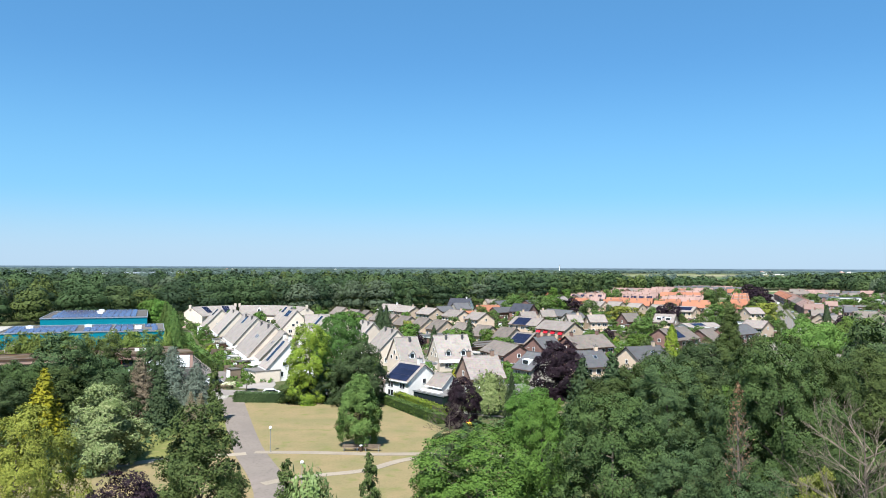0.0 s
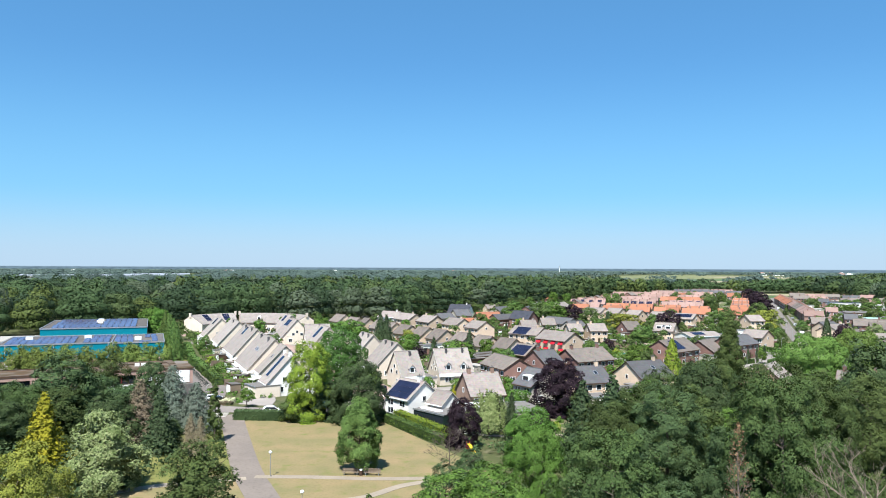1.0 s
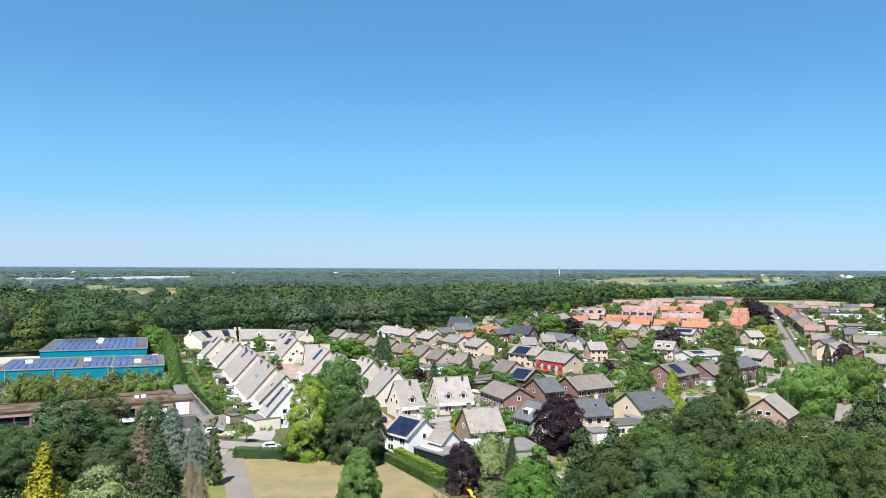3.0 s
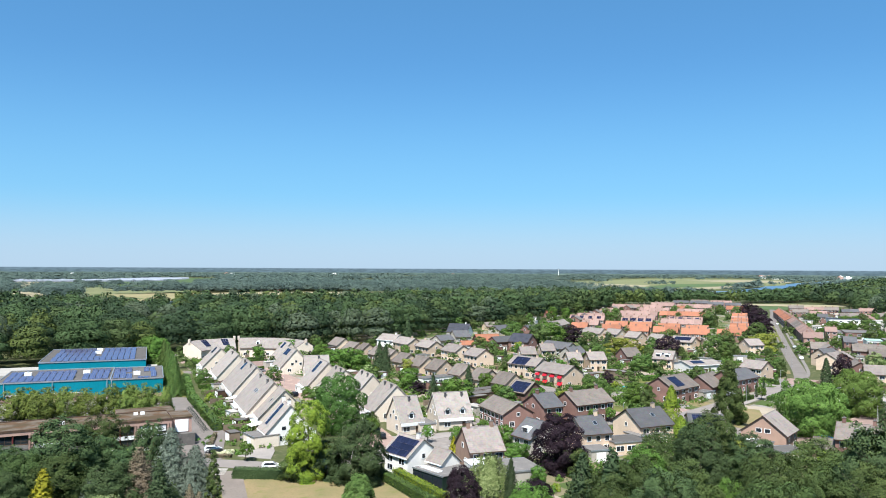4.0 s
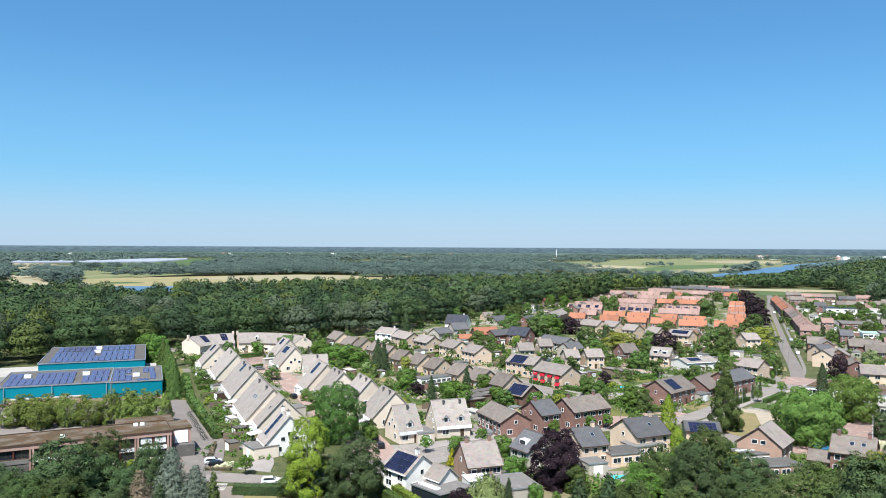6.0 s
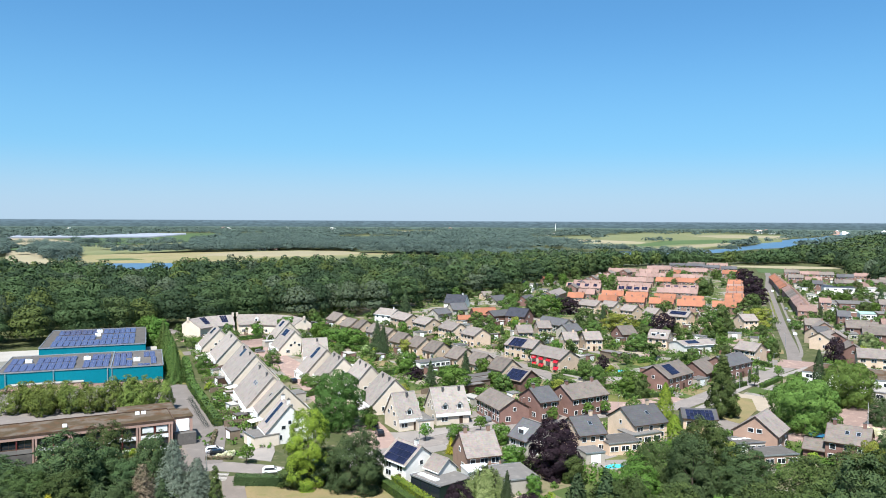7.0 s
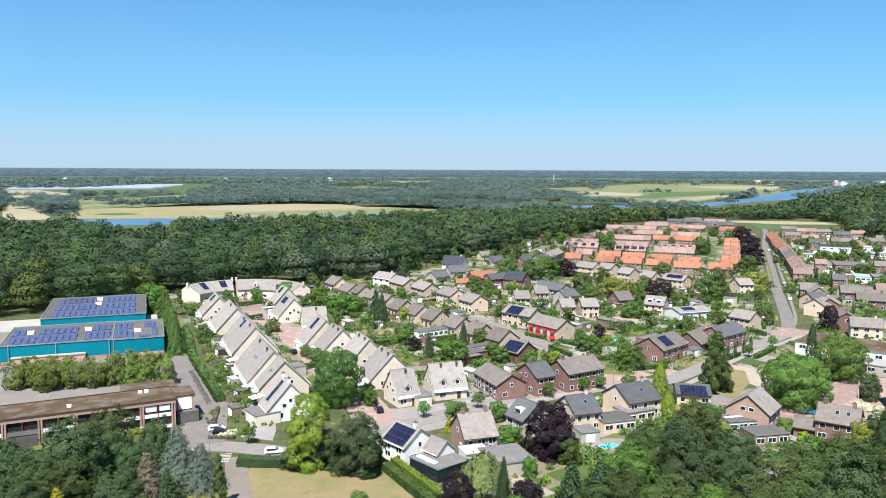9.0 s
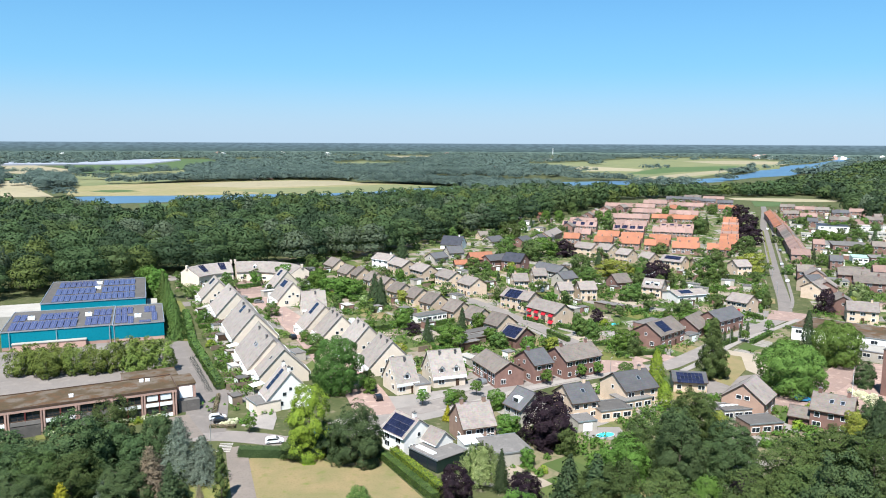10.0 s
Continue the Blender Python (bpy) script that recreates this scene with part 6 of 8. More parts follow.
for xx, w in ((-48, 0.25), (-34, 0.25), (-17.6, 0.3), (-16.2, 0.3)):
    bm = bmesh.new()
    tube(bm, (xx, -0.5, 0.2), (xx, -0.5, 6.2), w / 2, w / 2)
    part("downpipe", bm, M["alu"], hall)
bm = bmesh.new()
box(bm, -47, -2.6, -0.2, -25, -0.36, 2.4)
part("front_annexe", bm, M["pinkbrick"], hall)
bm = bmesh.new()
box(bm, -47.2, -2.8, 2.4, -24.8, -0.36, 2.65)
part("annexe_roof", bm, M["palefelt"], hall)
bm = bmesh.new()
box(bm, -60, 33, -0.3, -42.3, 56, 4.8)
part("rear_annexe", bm, M["palefelt"], hall)
bm = bmesh.new()
box(bm, -5.4, 34, -0.3, -1.5, 52, 4.6)
part("side_annexe", bm, M["palefelt"], hall)
def hall_panels(x0, y0, n, dx, deep, z, skip=()):
    """A row of n tilted tables of panels, each deep metres from front to back."""
    for i in range(n):
        if i not in skip:
            ob = solar_panel(hall, pose(x0 + (i + 0.5) * dx, y0, z, 3, 0, 0), round(dx * 0.92, 2), deep, M["panel_blue"])
            if i % 4 == 0:
                bm = bmesh.new()
                box(bm, -dx * 0.4, deep * 0.4, -0.5, dx * 0.4, deep * 0.44, 0.0)
                part("rail", bm, M["alu"], ob)
hall_panels(-48.8, 6.3, 10, 2.08, 10.4, 6.72)
hall_panels(-49.2, 19.4, 10, 2.08, 8.4, 6.7, (2, 3))
hall_panels(-25.6, 7.2, 4, 2.06, 11.0, 6.72)
hall_panels(-25.6, 20.8, 4, 2.06, 8.6, 6.7, (0,))
hall_panels(-16.0, 7.4, 2, 2.05, 11.4, 6.6)
hall_panels(-11.9, 5.2, 1, 2.05, 9.0, 6.5)
hall_panels(-16.2, 21.4, 3, 2.0, 9.6, 6.55)
hall_panels(-6.4, 21.6, 2, 2.0, 8.6, 6.55)
hall_panels(-4.0, 8.4, 1, 2.0, 11.5, 6.6)
hall_panels(-8.2, 1.8, 2, 2.0, 2.6, 6.4)
for yy in (38.2, 52.6, 68.2):
    hall_panels(-38.7, yy, 14, 2.08, 10.0, 9.42, (7,) if yy > 50 else ())
for xx, yy, zz in ((-43.4, 17.5, 6.4), (-25.0, 17.6, 6.4), (-8.5, 10.4, 6.2), (-23.6, 57.3, 9.0), (-23.6, 68.4, 9.0)):
    unit = hang("air_unit", shared(("air_unit",), M["white"], lambda b: (box(b, -1.1, -0.7, 0, 1.1, 0.7, 1.1))), hall, pose(xx, yy, zz))
    hang("fan_hood", shared(("fan_hood",), M["alu"], lambda b: tube(b, (0, 0, 1.1), (0, 0, 1.35), 0.5, 0.42, 12)), unit)

# the low brick school
school = thing("school", pose(-72, 184.9, 0, 0, 0, 29), "two storey brick school with a mossy flat roof", "school")
bm = bmesh.new()
box(bm, -75, 0.5, -0.3, -0.3, 11.5, 6.98)
part("wall", bm, M["pinkbrick"], school)
bm = bmesh.new()
box(bm, -75.3, -0.1, 7.0, 0, 11.8, 7.15)
part("roof", bm, M["moss"], school)
for a, b in (((-75.4, -0.3), (0.1, -0.05)), ((-75.4, 11.7), (0.1, 11.95)), ((-0.05, -0.05), (0.15, 11.7))):
    bm = bmesh.new()
    box(bm, a[0], a[1], 6.85, b[0], b[1], 7.35)
    part("roof_edge", bm, M["browntrim"], school)
bm = bmesh.new()
box(bm, -75.2, -0.22, 6.1, -0.1, 0.5, 6.85)
part("brick_band", bm, M["pinkbrick"], school)
for k in range(10):
    x1 = -0.6 - k * 7.4
    for u in (x1 - 0.55, x1 + 0.05):
        bm = bmesh.new()
        box(bm, u, -0.25, -0.3, u + 0.35, 0.5, 6.1)
        part("pier", bm, M["pinkbrick"], school)
    bm = bmesh.new()
    box(bm, x1 - 3.82, -0.12, 0.0, x1 - 3.62, 0.3, 6.1)
    part("mullion", bm, M["mullion"], school, "dark red timber mullion")
    grey_bay = k in (2, 4)
    for z0 in (0.3, 3.35):
        bm = bmesh.new()
        box(bm, x1 - 6.9, -0.1 if not grey_bay else -0.2, z0 - 0.4, x1 - 0.6, 0.5, z0 + (0.55 if not (grey_bay and z0 < 1) else 2.4))
        part("spandrel", bm, M["roofing"] if grey_bay else M["white"], school)
        bm = bmesh.new()
        box(bm, x1 - 6.9, -0.02, z0 + 0.55, x1 - 0.6, 0.5, z0 + 0.75)
        part("sill_board", bm, M["browntrim"], school)
        if grey_bay and z0 < 1:
            continue
        for i in range(2):
            ob = hang("window", shared(("school_window",), M["browntrim"], lambda b: (box(b, -1.45, 0.0, 0, -1.37, 0.12, 1.95), box(b, 1.37, 0.0, 0, 1.45, 0.12, 1.95), box(b, -1.37, 0.0, 1.85, 1.37, 0.12, 1.95), box(b, -0.04, 0.02, 0, 0.04, 0.1, 1.85), box(b, -1.37, 0.02, 0.55, 1.37, 0.08, 0.61))), school, pose(x1 - 2.1 - i * 3.2, 0.2, z0 + 0.75))
            hang("pane", shared(("school_pane",), M["glass"], lambda b: box(b, -1.37, 0.05, 0.0, 1.37, 0.09, 1.85)), ob)
        if k == 0 and z0 > 1:
            for i in range(2):
                bm = bmesh.new()
                box(bm, x1 - 3.4 - i * 3.2, 0.02, z0 + 1.1, x1 - 0.85 - i * 3.2, 0.06, z0 + 2.5)
                part("blind", bm, M["white"], school, "lowered pale window blinds")
bm = bmesh.new()
box(bm, 0.2, 3.2, -0.3, 5.0, 12.0, 6.6)
porch = part("stair_block", bm, M["pinkbrick"], school)
bm = bmesh.new()
box(bm, 0.1, 3.0, 6.6, 5.2, 12.2, 6.85)
part("roof", bm, M["moss"], porch)
bm = bmesh.new()
box(bm, 1.0, 3.05, 3.2, 4.2, 3.2, 6.2)
part("white_panel", bm, M["white"], porch)
bm = bmesh.new()
box(bm, 0.4, 1.2, -0.2, 5.6, 3.0, 3.0)
part("entrance", bm, M["roofing"], porch)
for x0, y0, x1, y1, h, roof in ((-40, 12, -12, 18.5, 3.6, "palefelt"), (-24, 12.2, -13, 17, 5.2, "roofing"), (-11.5, 12, 2, 20, 6.8, "moss"), (-66, 12, -44, 34, 6.9, "roofing")):
    bm = bmesh.new()
    box(bm, x0, y0, -0.3, x1, y1, h)
    wing = part("wing", bm, M["pinkbrick"], school)
    bm = bmesh.new()
    box(bm, x0 - 0.1, y0 + 0.1, h, x1 + 0.1, y1 + 0.1, h + 0.15)
    part("roof", bm, M[roof], wing)
for xx, yy in ((-24, 4), (-47, 6), (-6, 9), (-7.5, 9)):
    hang("roof_box", shared(("roof_box",), M["white"], lambda b: (box(b, -0.5, -0.5, 0, 0.5, 0.5, 0.6))), school, pose(xx, yy, 7.15))


# curved houses round the end of the yard
def curved_house(cx, cy, r0, r1, a0, a1, he, hr, label, dormers=(1, 4)):
    root = thing("house", pose(cx, cy, 0), label, "house")
    n = 14
    rm = (r0 + r1) / 2
    wall, roof = bmesh.new(), bmesh.new()
    rows_w, rows_r = [], []
    for k in range(n + 1):
        a = radians(a0 + (a1 - a0) * k / n)
        at = lambda r, z: (r * math.cos(a), r * math.sin(a), z)
        rows_w.append([wall.verts.new(at(r, z)) for r, z in ((r0, -0.3), (r1, -0.3), (r1, he + 1.6), (rm + 1.5, hr), (r0, he))])
        e = 0.5
        sl0, sl1 = (hr - he) / (rm + 1.5 - r0), (hr - he - 1.6) / (r1 - rm - 1.5)
        rows_r.append([roof.verts.new(at(r, z)) for r, z in ((r0 - e, he - e * sl0), (rm + 1.5, hr + 0.02), (r1 + e, he + 1.6 - e * sl1), (r1 + e, he + 1.9 - e * sl1), (rm + 1.5, hr + 0.35), (r0 - e, he + 0.35 - e * sl0))])
    for bm, rows in ((wall, rows_w), (roof, rows_r)):
        m = len(rows[0])
        for p, q in zip(rows, rows[1:]):
            for k in range(m):
                bm.faces.new((p[k], p[(k + 1) % m], q[(k + 1) % m], q[k]))
        bm.faces.new(rows[0][::-1])
        bm.faces.new(rows[-1])
        bmesh.ops.recalc_face_normals(bm, faces=bm.faces)
    part("wall", wall, M["cream"], root)
    part("roof", roof, M["pale_tile"], root)
    for k in range(6):
        a = a0 + (a1 - a0) * (k + 0.5) / 6
        c, s = math.cos(radians(a)), math.sin(radians(a))
        window(root, pose((r0 - 0.02) * c, (r0 - 0.02) * s, 0.9, 0, 0, a - 90 + 180), 1.9, 1.4, False)
        if k in dormers:
            slope = math.degrees(math.atan2(hr - he, rm + 1.5 - r0))
            zz, rr = he + 1.4, r0 + 1.4 / ((hr - he) / (rm + 1.5 - r0))
            bm = bmesh.new()
            prism(bm, [(0.8, 0), (0.8, 1.1), (0, 1.9), (-0.8, 1.1), (-0.8, 0)], -0.3, 2.2)
            ob = part("dormer", bm, M["white"], root)
            ob.matrix_basis = pose(rr * c, rr * s, zz, 0, 0, a)
            hang("pane", shared(("arc_pane",), M["glass"], lambda b: box(b, -0.36, -0.5, 0.15, -0.3, 0.5, 1.2)), ob)
    for a in (a0, a1):
        c, s = math.cos(radians(a)), math.sin(radians(a))
        hang("chimney", shared(("arc_chimney",), M["cream"], lambda b: box(b, -0.5, -0.5, -1, 0.5, 0.5, 1.0)), root, pose((rm + 1.5) * c, (rm + 1.5) * s, hr + 0.3, 0, 0, a))
    return root


west_arc = curved_house(-104.5, 352, 23, 33, 116, 165, 4.6, 8.6, "curved cream row house with pale tiled roof and panels", ())
for a0 in (124, 146):
    for i in range(3):
        for j in range(4):
            a, d = a0 + 2.3 * i, 1.0 + j * 1.12
            c, s = math.cos(radians(a)), math.sin(radians(a))
            rr = 29.5 - d
            solar_panel(west_arc, pose(rr * c, rr * s, 9.05 - d * 4 / 6.5, 0, 0, a - 90) @ pose(0, 0, 0, 31.6, 0, 0), 1.05, 1.25, M["panel"])
curved_house(-104.5, 352, 23, 33, 30, 112, 4.6, 8.6, "long curved cream row house with pale tiled roof")

# the brick church, the flat club house
church = thing("church", pose(131, 205, 0, 0, 0, 38), "tall red brick church with stepped walls", "church")
for k, (x0, x1, y0, y1, h) in enumerate(((-10, -6.5, -6, 12, 13.0), (-6.3, -2.5, -8, 12, 12.0), (-2.3, 14, -10, 12, 10.5))):
    bm = bmesh.new()
    box(bm, x0, y0, -0.3, x1, y1, h)
    wing = part("wall", bm, M["brick"], church)
    bm = bmesh.new()
    box(bm, x0 - 0.1, y0 - 0.1, h, x1 + 0.1, y1 + 0.1, h + 0.25)
    part("roof", bm, M["roofing"], wing)
flat_building(138, 266, -38, 38, 20, 4.6, "whitewash", "moss", "white flat roofed club building with a sedum roof", "club_house", 0, "building", 8)
flat_building(132, 246, -38, 22, 9, 3.4, "greybrick", "palefelt", "low grey wing of the club building", "club_house", 0, "building", 5)

# the white corner house with solar roof, its wing and glazed extension
house("painted", -12.2, 166.4, -47, 8.0, 8.6, 4.4, 7.6, panels=(7, 3), chimneys=1)
house("painted", -5.2, 162.5, -47, 4.6, 5.0, 3.6, 5.8)
ext = flat_building(-5.0, 158.8, -47, 9.5, 8.6, 2.8, "darkgreen", "roofing", "dark glazed flat roofed extension with skylights", "extension", 0, "extension", 0)
for u in (-3.1, 0, 3.1):
    hang("glazing", shared(("glazing",), M["glass"], lambda b: box(b, -1.4, -0.04, 0.3, 1.4, 0.03, 2.3)), ext, pose(u, -4.32, 0))
    hang("glazing", shared(("glazing",), M["glass"], lambda b: box(b, -1.4, -0.04, 0.3, 1.4, 0.03, 2.3)), ext, pose(-4.77, u * 0.85, 0, 0, 0, -90))
for k in range(3):
    hang("skylight", shared(("flat_skylight",), M["white"], lambda b: (box(b, -0.9, -0.6, 0, 0.9, 0.6, 0.25))), ext, pose(-3 + k * 2.0, -2.6, 2.92))
flat_building(9.4, 161.6, 20, 9.5, 10, 3.0, "greybrick", "roofing", "grey felt roofed garage behind the house", "garage", 0)
flat_building(2.6, 164.2, 20, 5.6, 5.2, 2.9, "whitewash", "white", "white slatted terrace canopy", "canopy", 0, "canopy")
flat_building(-51.4, 189.6, -52, 7, 6.5, 2.8, "cream", "roofing", "cream brick garage with a white door", "garage", 1)
flat_building(-12.4, 207.6, 24, 4.6, 8, 2.8, "cream", "roofing", "cream garage with a white door between houses", "garage", 1)
flat_building(44.5, 196, 28, 9, 6, 2.9, "buff", "roofing", "buff brick extension with a white terrace awning", "extension", 0, "extension", 3)
flat_building(37.5, 188.5, 20, 9, 7, 2.9, "buff", "roofing", "flat roofed buff brick extension", "extension", 0, "extension", 3)
flat_building(29.5, 180, 20, 5, 5, 2.6, "greybrick", "roofing", "small grey flat roofed garage", "garage", 1)
flat_building(72.1, 180.3, 14, 9, 6, 2.8, "rose", "roofing", "rose brick flat roofed garden extension", "extension", 0, "extension", 3)
lean = flat_building(68.8, 189.1, 14, 8, 5, 2.9, "greybrick", "roofing", "grey glazed extension with a row of skylights", "extension", 0, "extension", 3)
for k in range(5):
    hang("skylight", shared(("small_skylight",), M["white"], lambda b: box(b, -0.5, -0.4, 0, 0.5, 0.4, 0.2)), lean, pose(-2.8 + 1.4 * k, 0.5, 3.02))
house("brick", 84.2, 185.8, -32, 4.5, 5.5, 2.4, 4.2, cols=1, gable_windows=0)
for k in range(4):
    flat_building(5.5 - k * 1.4, 268 - k * 5.2, 38, 12 - k, 4.4, 2.5 - 0.1 * (k % 2), ("timber", "browntrim")[k % 2], "roofing", "shabby garages with dark felt roofs", "garage", 0)
flat_building(-13.5, 292, 38, 14, 5, 2.9, "whitewash", "roofing", "low white garden room with many windows", "garden_room", 0, "garden room", 6)
flat_building(-23, 303, -52, 8, 4.5, 2.5, "timber", "roofing", "dark timber garden shed", "shed", 1, "shed")
flat_building(70, 284, 42, 12, 6, 2.7, "brick", "roofing", "brick garages with felt roofs", "garage", 3)
flat_building(61, 316, -48, 12, 5, 2.6, "timber", "roofing", "low timber shed with a felt roof", "shed", 0, "shed")
# low garden rooms and sheds on the west side of the cream row
for k, (x, y) in enumerate(((-60.2, 194.5), (-63, 210), (-69, 222), (-75, 238), (-84.5, 259), (-91, 273), (-99, 288), (-106, 300))):
    flat_building(x, y, -52, (3.4, 3.0, 4.2, 2.6)[k % 4], (2.6, 3.2, 2.4)[k % 3], 2.2, ("timber", "browntrim", "cream")[k % 3], ("roofing", "roofing", "palefelt", "grey_tile")[k % 4], ("dark timber garden shed behind a row house", "flat roofed shed behind a row house")[k % 2], "shed", 1, "shed")
for k, (x, y) in enumerate(((-56.5, 203), (-61.6, 213.5), (-66.5, 224), (-75.5, 243.5), (-83, 262), (-90, 277), (-97.5, 291), (-104.5, 303))):
    root = thing("awning", pose(x, y, 0, 0, 0, -52), "pale canvas terrace awning behind a row house", "awning")
    bm = bmesh.new()
    prism(bm, [(-2.0, 2.2), (1.5, 2.7), (1.5, 2.78), (-2.0, 2.28)], -1.6, 1.6)
    part("cloth", bm, M[("whitewash", "palefelt", "browntrim")[k % 3]], root)
    for sx in (-1.5, 1.5):
        hang("post", shared(("awning_post",), M["alu"], lambda b: tube(b, (0, 0, -0.1), (0, 0, 2.22), 0.05, 0.05, 6)), root, pose(sx, -1.9, 0))
# shops and sheds east of the long road
for x, y, rot, L, W, h, wall, roof, words in (
(288.2, 607.3, -19, 21.5, 22, 6.5, "whitewash", "black_tile", "white hall with a dark roof"),
        (320.1, 629.2, -19, 21.4, 14, 4, "whitewash", "palefelt", "low white shop with a pale roof"),
        (252.2, 507.6, -19, 20.7, 26, 4.4, "brick", "roofing", "long brick workshop with a grey flat roof"),
        (244.2, 520.7, -19, 8.0, 18, 3.6, "greybrick", "roofing", "grey flat roofed workshop"),
        (232.9, 452.1, -19, 10.7, 14, 4, "whitewash", "greenfelt", "workshop with a pale green roof"),
        (237.7, 444.5, -19, 7.8, 16, 5, "brick", "roofing", "flat roofed brick hall"),
        (296.5, 675.6, -19, 25.2, 9, 3, "greybrick", "roofing", "row of flat roofed garages"),
        (258.8, 581.3, -19, 10.3, 7, 2.8, "greybrick", "palefelt", "pale flat roofed garages"),
        (215.7, 445.3, -19, 7.2, 8, 2.8, "whitewash", "palefelt", "white garden garage block"),
        (182.3, 379.4, -19, 14.0, 9, 2.9, "greybrick", "roofing", "low grey flat roofed garages"),
        (308.9, 581.7, -19, 12.0, 16, 4.5, "greybrick", "palefelt", "grey flat roofed shop")):
    flat_building(x, y, rot, L, W, h, wall, roof, words, "workshop", 1, "building", 4)

# low houses between the wood and the terraces
for x, y, rot, L, W, h, wall, roof, words in (
        (45.7, 685.7, -19, 11.1, 8, 3, "buff", "palefelt", "low bungalow with a pale flat roof"),
        (54.7, 656.4, -19, 8.3, 8, 3, "greybrick", "roofing", "flat roofed bungalow under trees"),
        (71.2, 677.4, -19, 11.5, 8, 3, "rose", "roofing", "long brick bungalow with a grey roof"),
        (47.3, 611.2, -19, 9.0, 8, 3, "whitewash", "palefelt", "white garden house with a pale roof"),
        (59.1, 603.9, -19, 8.0, 8, 3, "buff", "roofing", "flat roofed buff bungalow"),
        (33.5, 627.3, -19, 7.0, 8, 3, "greybrick", "palefelt", "small pale garden house")):
    flat_building(x, y, rot, L, W, h, wall, roof, words, "bungalow", 1, "bungalow", 3)
house("buff", 15.0, 552.8, 22, 11.7, 9, 2.9, 5.6, cols=3, brown=1)
house("slate", 19.6, 520.8, 49, 13.5, 9, 2.9, 5.8, cols=3)
house("barnorange", 70.2, 716.2, 37, 11.4, 9, 3.5, 6.5, cols=2)
house("rose", 61.0, 547.0, 69, 35.6, 9, 4.6, 7.5, cols=2)
house("slate", 54.6, 532.2, 55, 17.4, 9, 4.2, 6.5, cols=2)
house("brick", 38.8, 514.8, 62, 14.9, 9, 4, 6.5, cols=2, greyroof=1)


# ---- trees one by one ----
# park trees west of the path
tree("gold_cone", -66.7, 119.1, 12.4, 4.2)
tree("silver_a", -51.1, 107.0, 11.7, 6.2)
tree("dark_cone", -52.7, 130.3, 11.5, 4)
tree("rusty_cone", -58.8, 136.3, 12, 5)
tree("blue_cone", -58.2, 149.4, 13, 5.6)
tree("blue_cone", -52.5, 147.0, 10, 5)
tree("rusty_cone", -43.1, 122.9, 8, 2.2)
tree("dark_a", -77.2, 143.5, 15.5, 7.5)
tree("dark_a", -83.8, 140.0, 10.5, 6.5)
tree("dark_a", -63.1, 133.5, 10, 5)
tree("oak_a", -76.5, 158.9, 13, 5.5)
tree("dark_cone", -62.0, 141.5, 9, 3.5)
tree("dark_a", -75.0, 153.6, 10, 5)
tree("oak_a", -79.9, 134.5, 11, 5)
tree("blue_cone", -66.5, 134.0, 7, 3.2)
tree("dark_a", -66.8, 148.5, 9, 4)
tree("dark_a", -63.0, 151.5, 13.5, 4.5)
tree("olive_a", -44.4, 74.7, 13.8, 6.6)
tree("path_a", -26.5, 76.9, 15, 5.3)
tree("copper_a", -26.9, 60.1, 12, 4.6)
tree("birch_a", -8.2, 68.3, 12, 1.5)
tree("willow_a", -13.7, 68.0, 11, 3)
tree("birch_a", -16.1, 69.4, 11, 1.6)
tree("birch_a", -46.2, 138.9, 11, 1.6)
tree("dark_a", -80.0, 129.0, 9, 5)
tree("oak_a", -74.8, 137.1, 10, 6)
tree("dark_a", -96.7, 153.0, 8, 4)
tree("rusty_cone", -47.4, 130.4, 7, 2)
tree("dark_a", -82.0, 116.0, 12, 6)
tree("dark_a", -52.9, 134.9, 5, 2.6)
# trees round the lawn
tree("lone_a", -17.0, 121.0, 11.4, 3.7)
tree("lime_a", -33.2, 160.1, 16.6, 4.8)
tree("dark_a", -22.5, 157.8, 13.6, 5.6)
tree("round_a", -34.5, 204.5, 15.0, 6.3, label="large round green tree at the yard entrance")
tree("dark_a", -29.5, 161.0, 8, 4.2)
tree("garden_dark", -36.0, 159.6, 5.5, 3.6)
tree("copper_a", 19.9, 169.0, 12.4, 6.0)
tree("copper_a", -1.1, 137.6, 8.8, 3.2)
tree("copper_a", 12.4, 139.9, 6, 3.4)
tree("willow_a", 4.0, 148.6, 8.8, 4.3)
tree("dark_cone", 8.1, 144.9, 9, 2.2)
tree("bright_a", 1.6, 74.1, 13, 7.5)
tree("bright_a", 10.2, 124.6, 9.5, 4.6)
tree("dark_cone", 19.3, 130.6, 13.6, 5.0)
tree("dark_cone", 24.3, 130.4, 14.6, 5.2)
tree("dark_a", -2.3, 92.4, 9, 3.2)
tree("dark_a", 0.5, 114.1, 5.5, 2.6)
# the thick park wood east of the lawn
tree("dark_a", 58.9, 114.1, 22, 7)
tree("oak_a", 40.8, 104.0, 20, 6.6)
tree("dark_a", 28.3, 110.4, 16, 6.5)
tree("oak_a", 15.0, 78.6, 16, 6.4)
tree("dark_a", 32.0, 93.1, 14, 4.5)
tree("dark_a", 44.2, 148.4, 15, 5.5)
tree("oak_a", 46.0, 100.7, 18, 5)
tree("dark_a", 25.7, 78.7, 10, 3)
tree("olive_a", 30.1, 67.7, 11, 3)
tree("bright_a", 9.2, 93.5, 13, 3.6)
tree("dark_a", 19.9, 74.4, 12, 4.5)
tree("dark_a", 24.6, 64.4, 12, 4)
tree("oak_a", 34.6, 70.9, 14, 5)
tree("oak_a", 28.5, 130.4, 13, 5)
tree("copper_a", 52.0, 134.0, 9.5, 3.2)
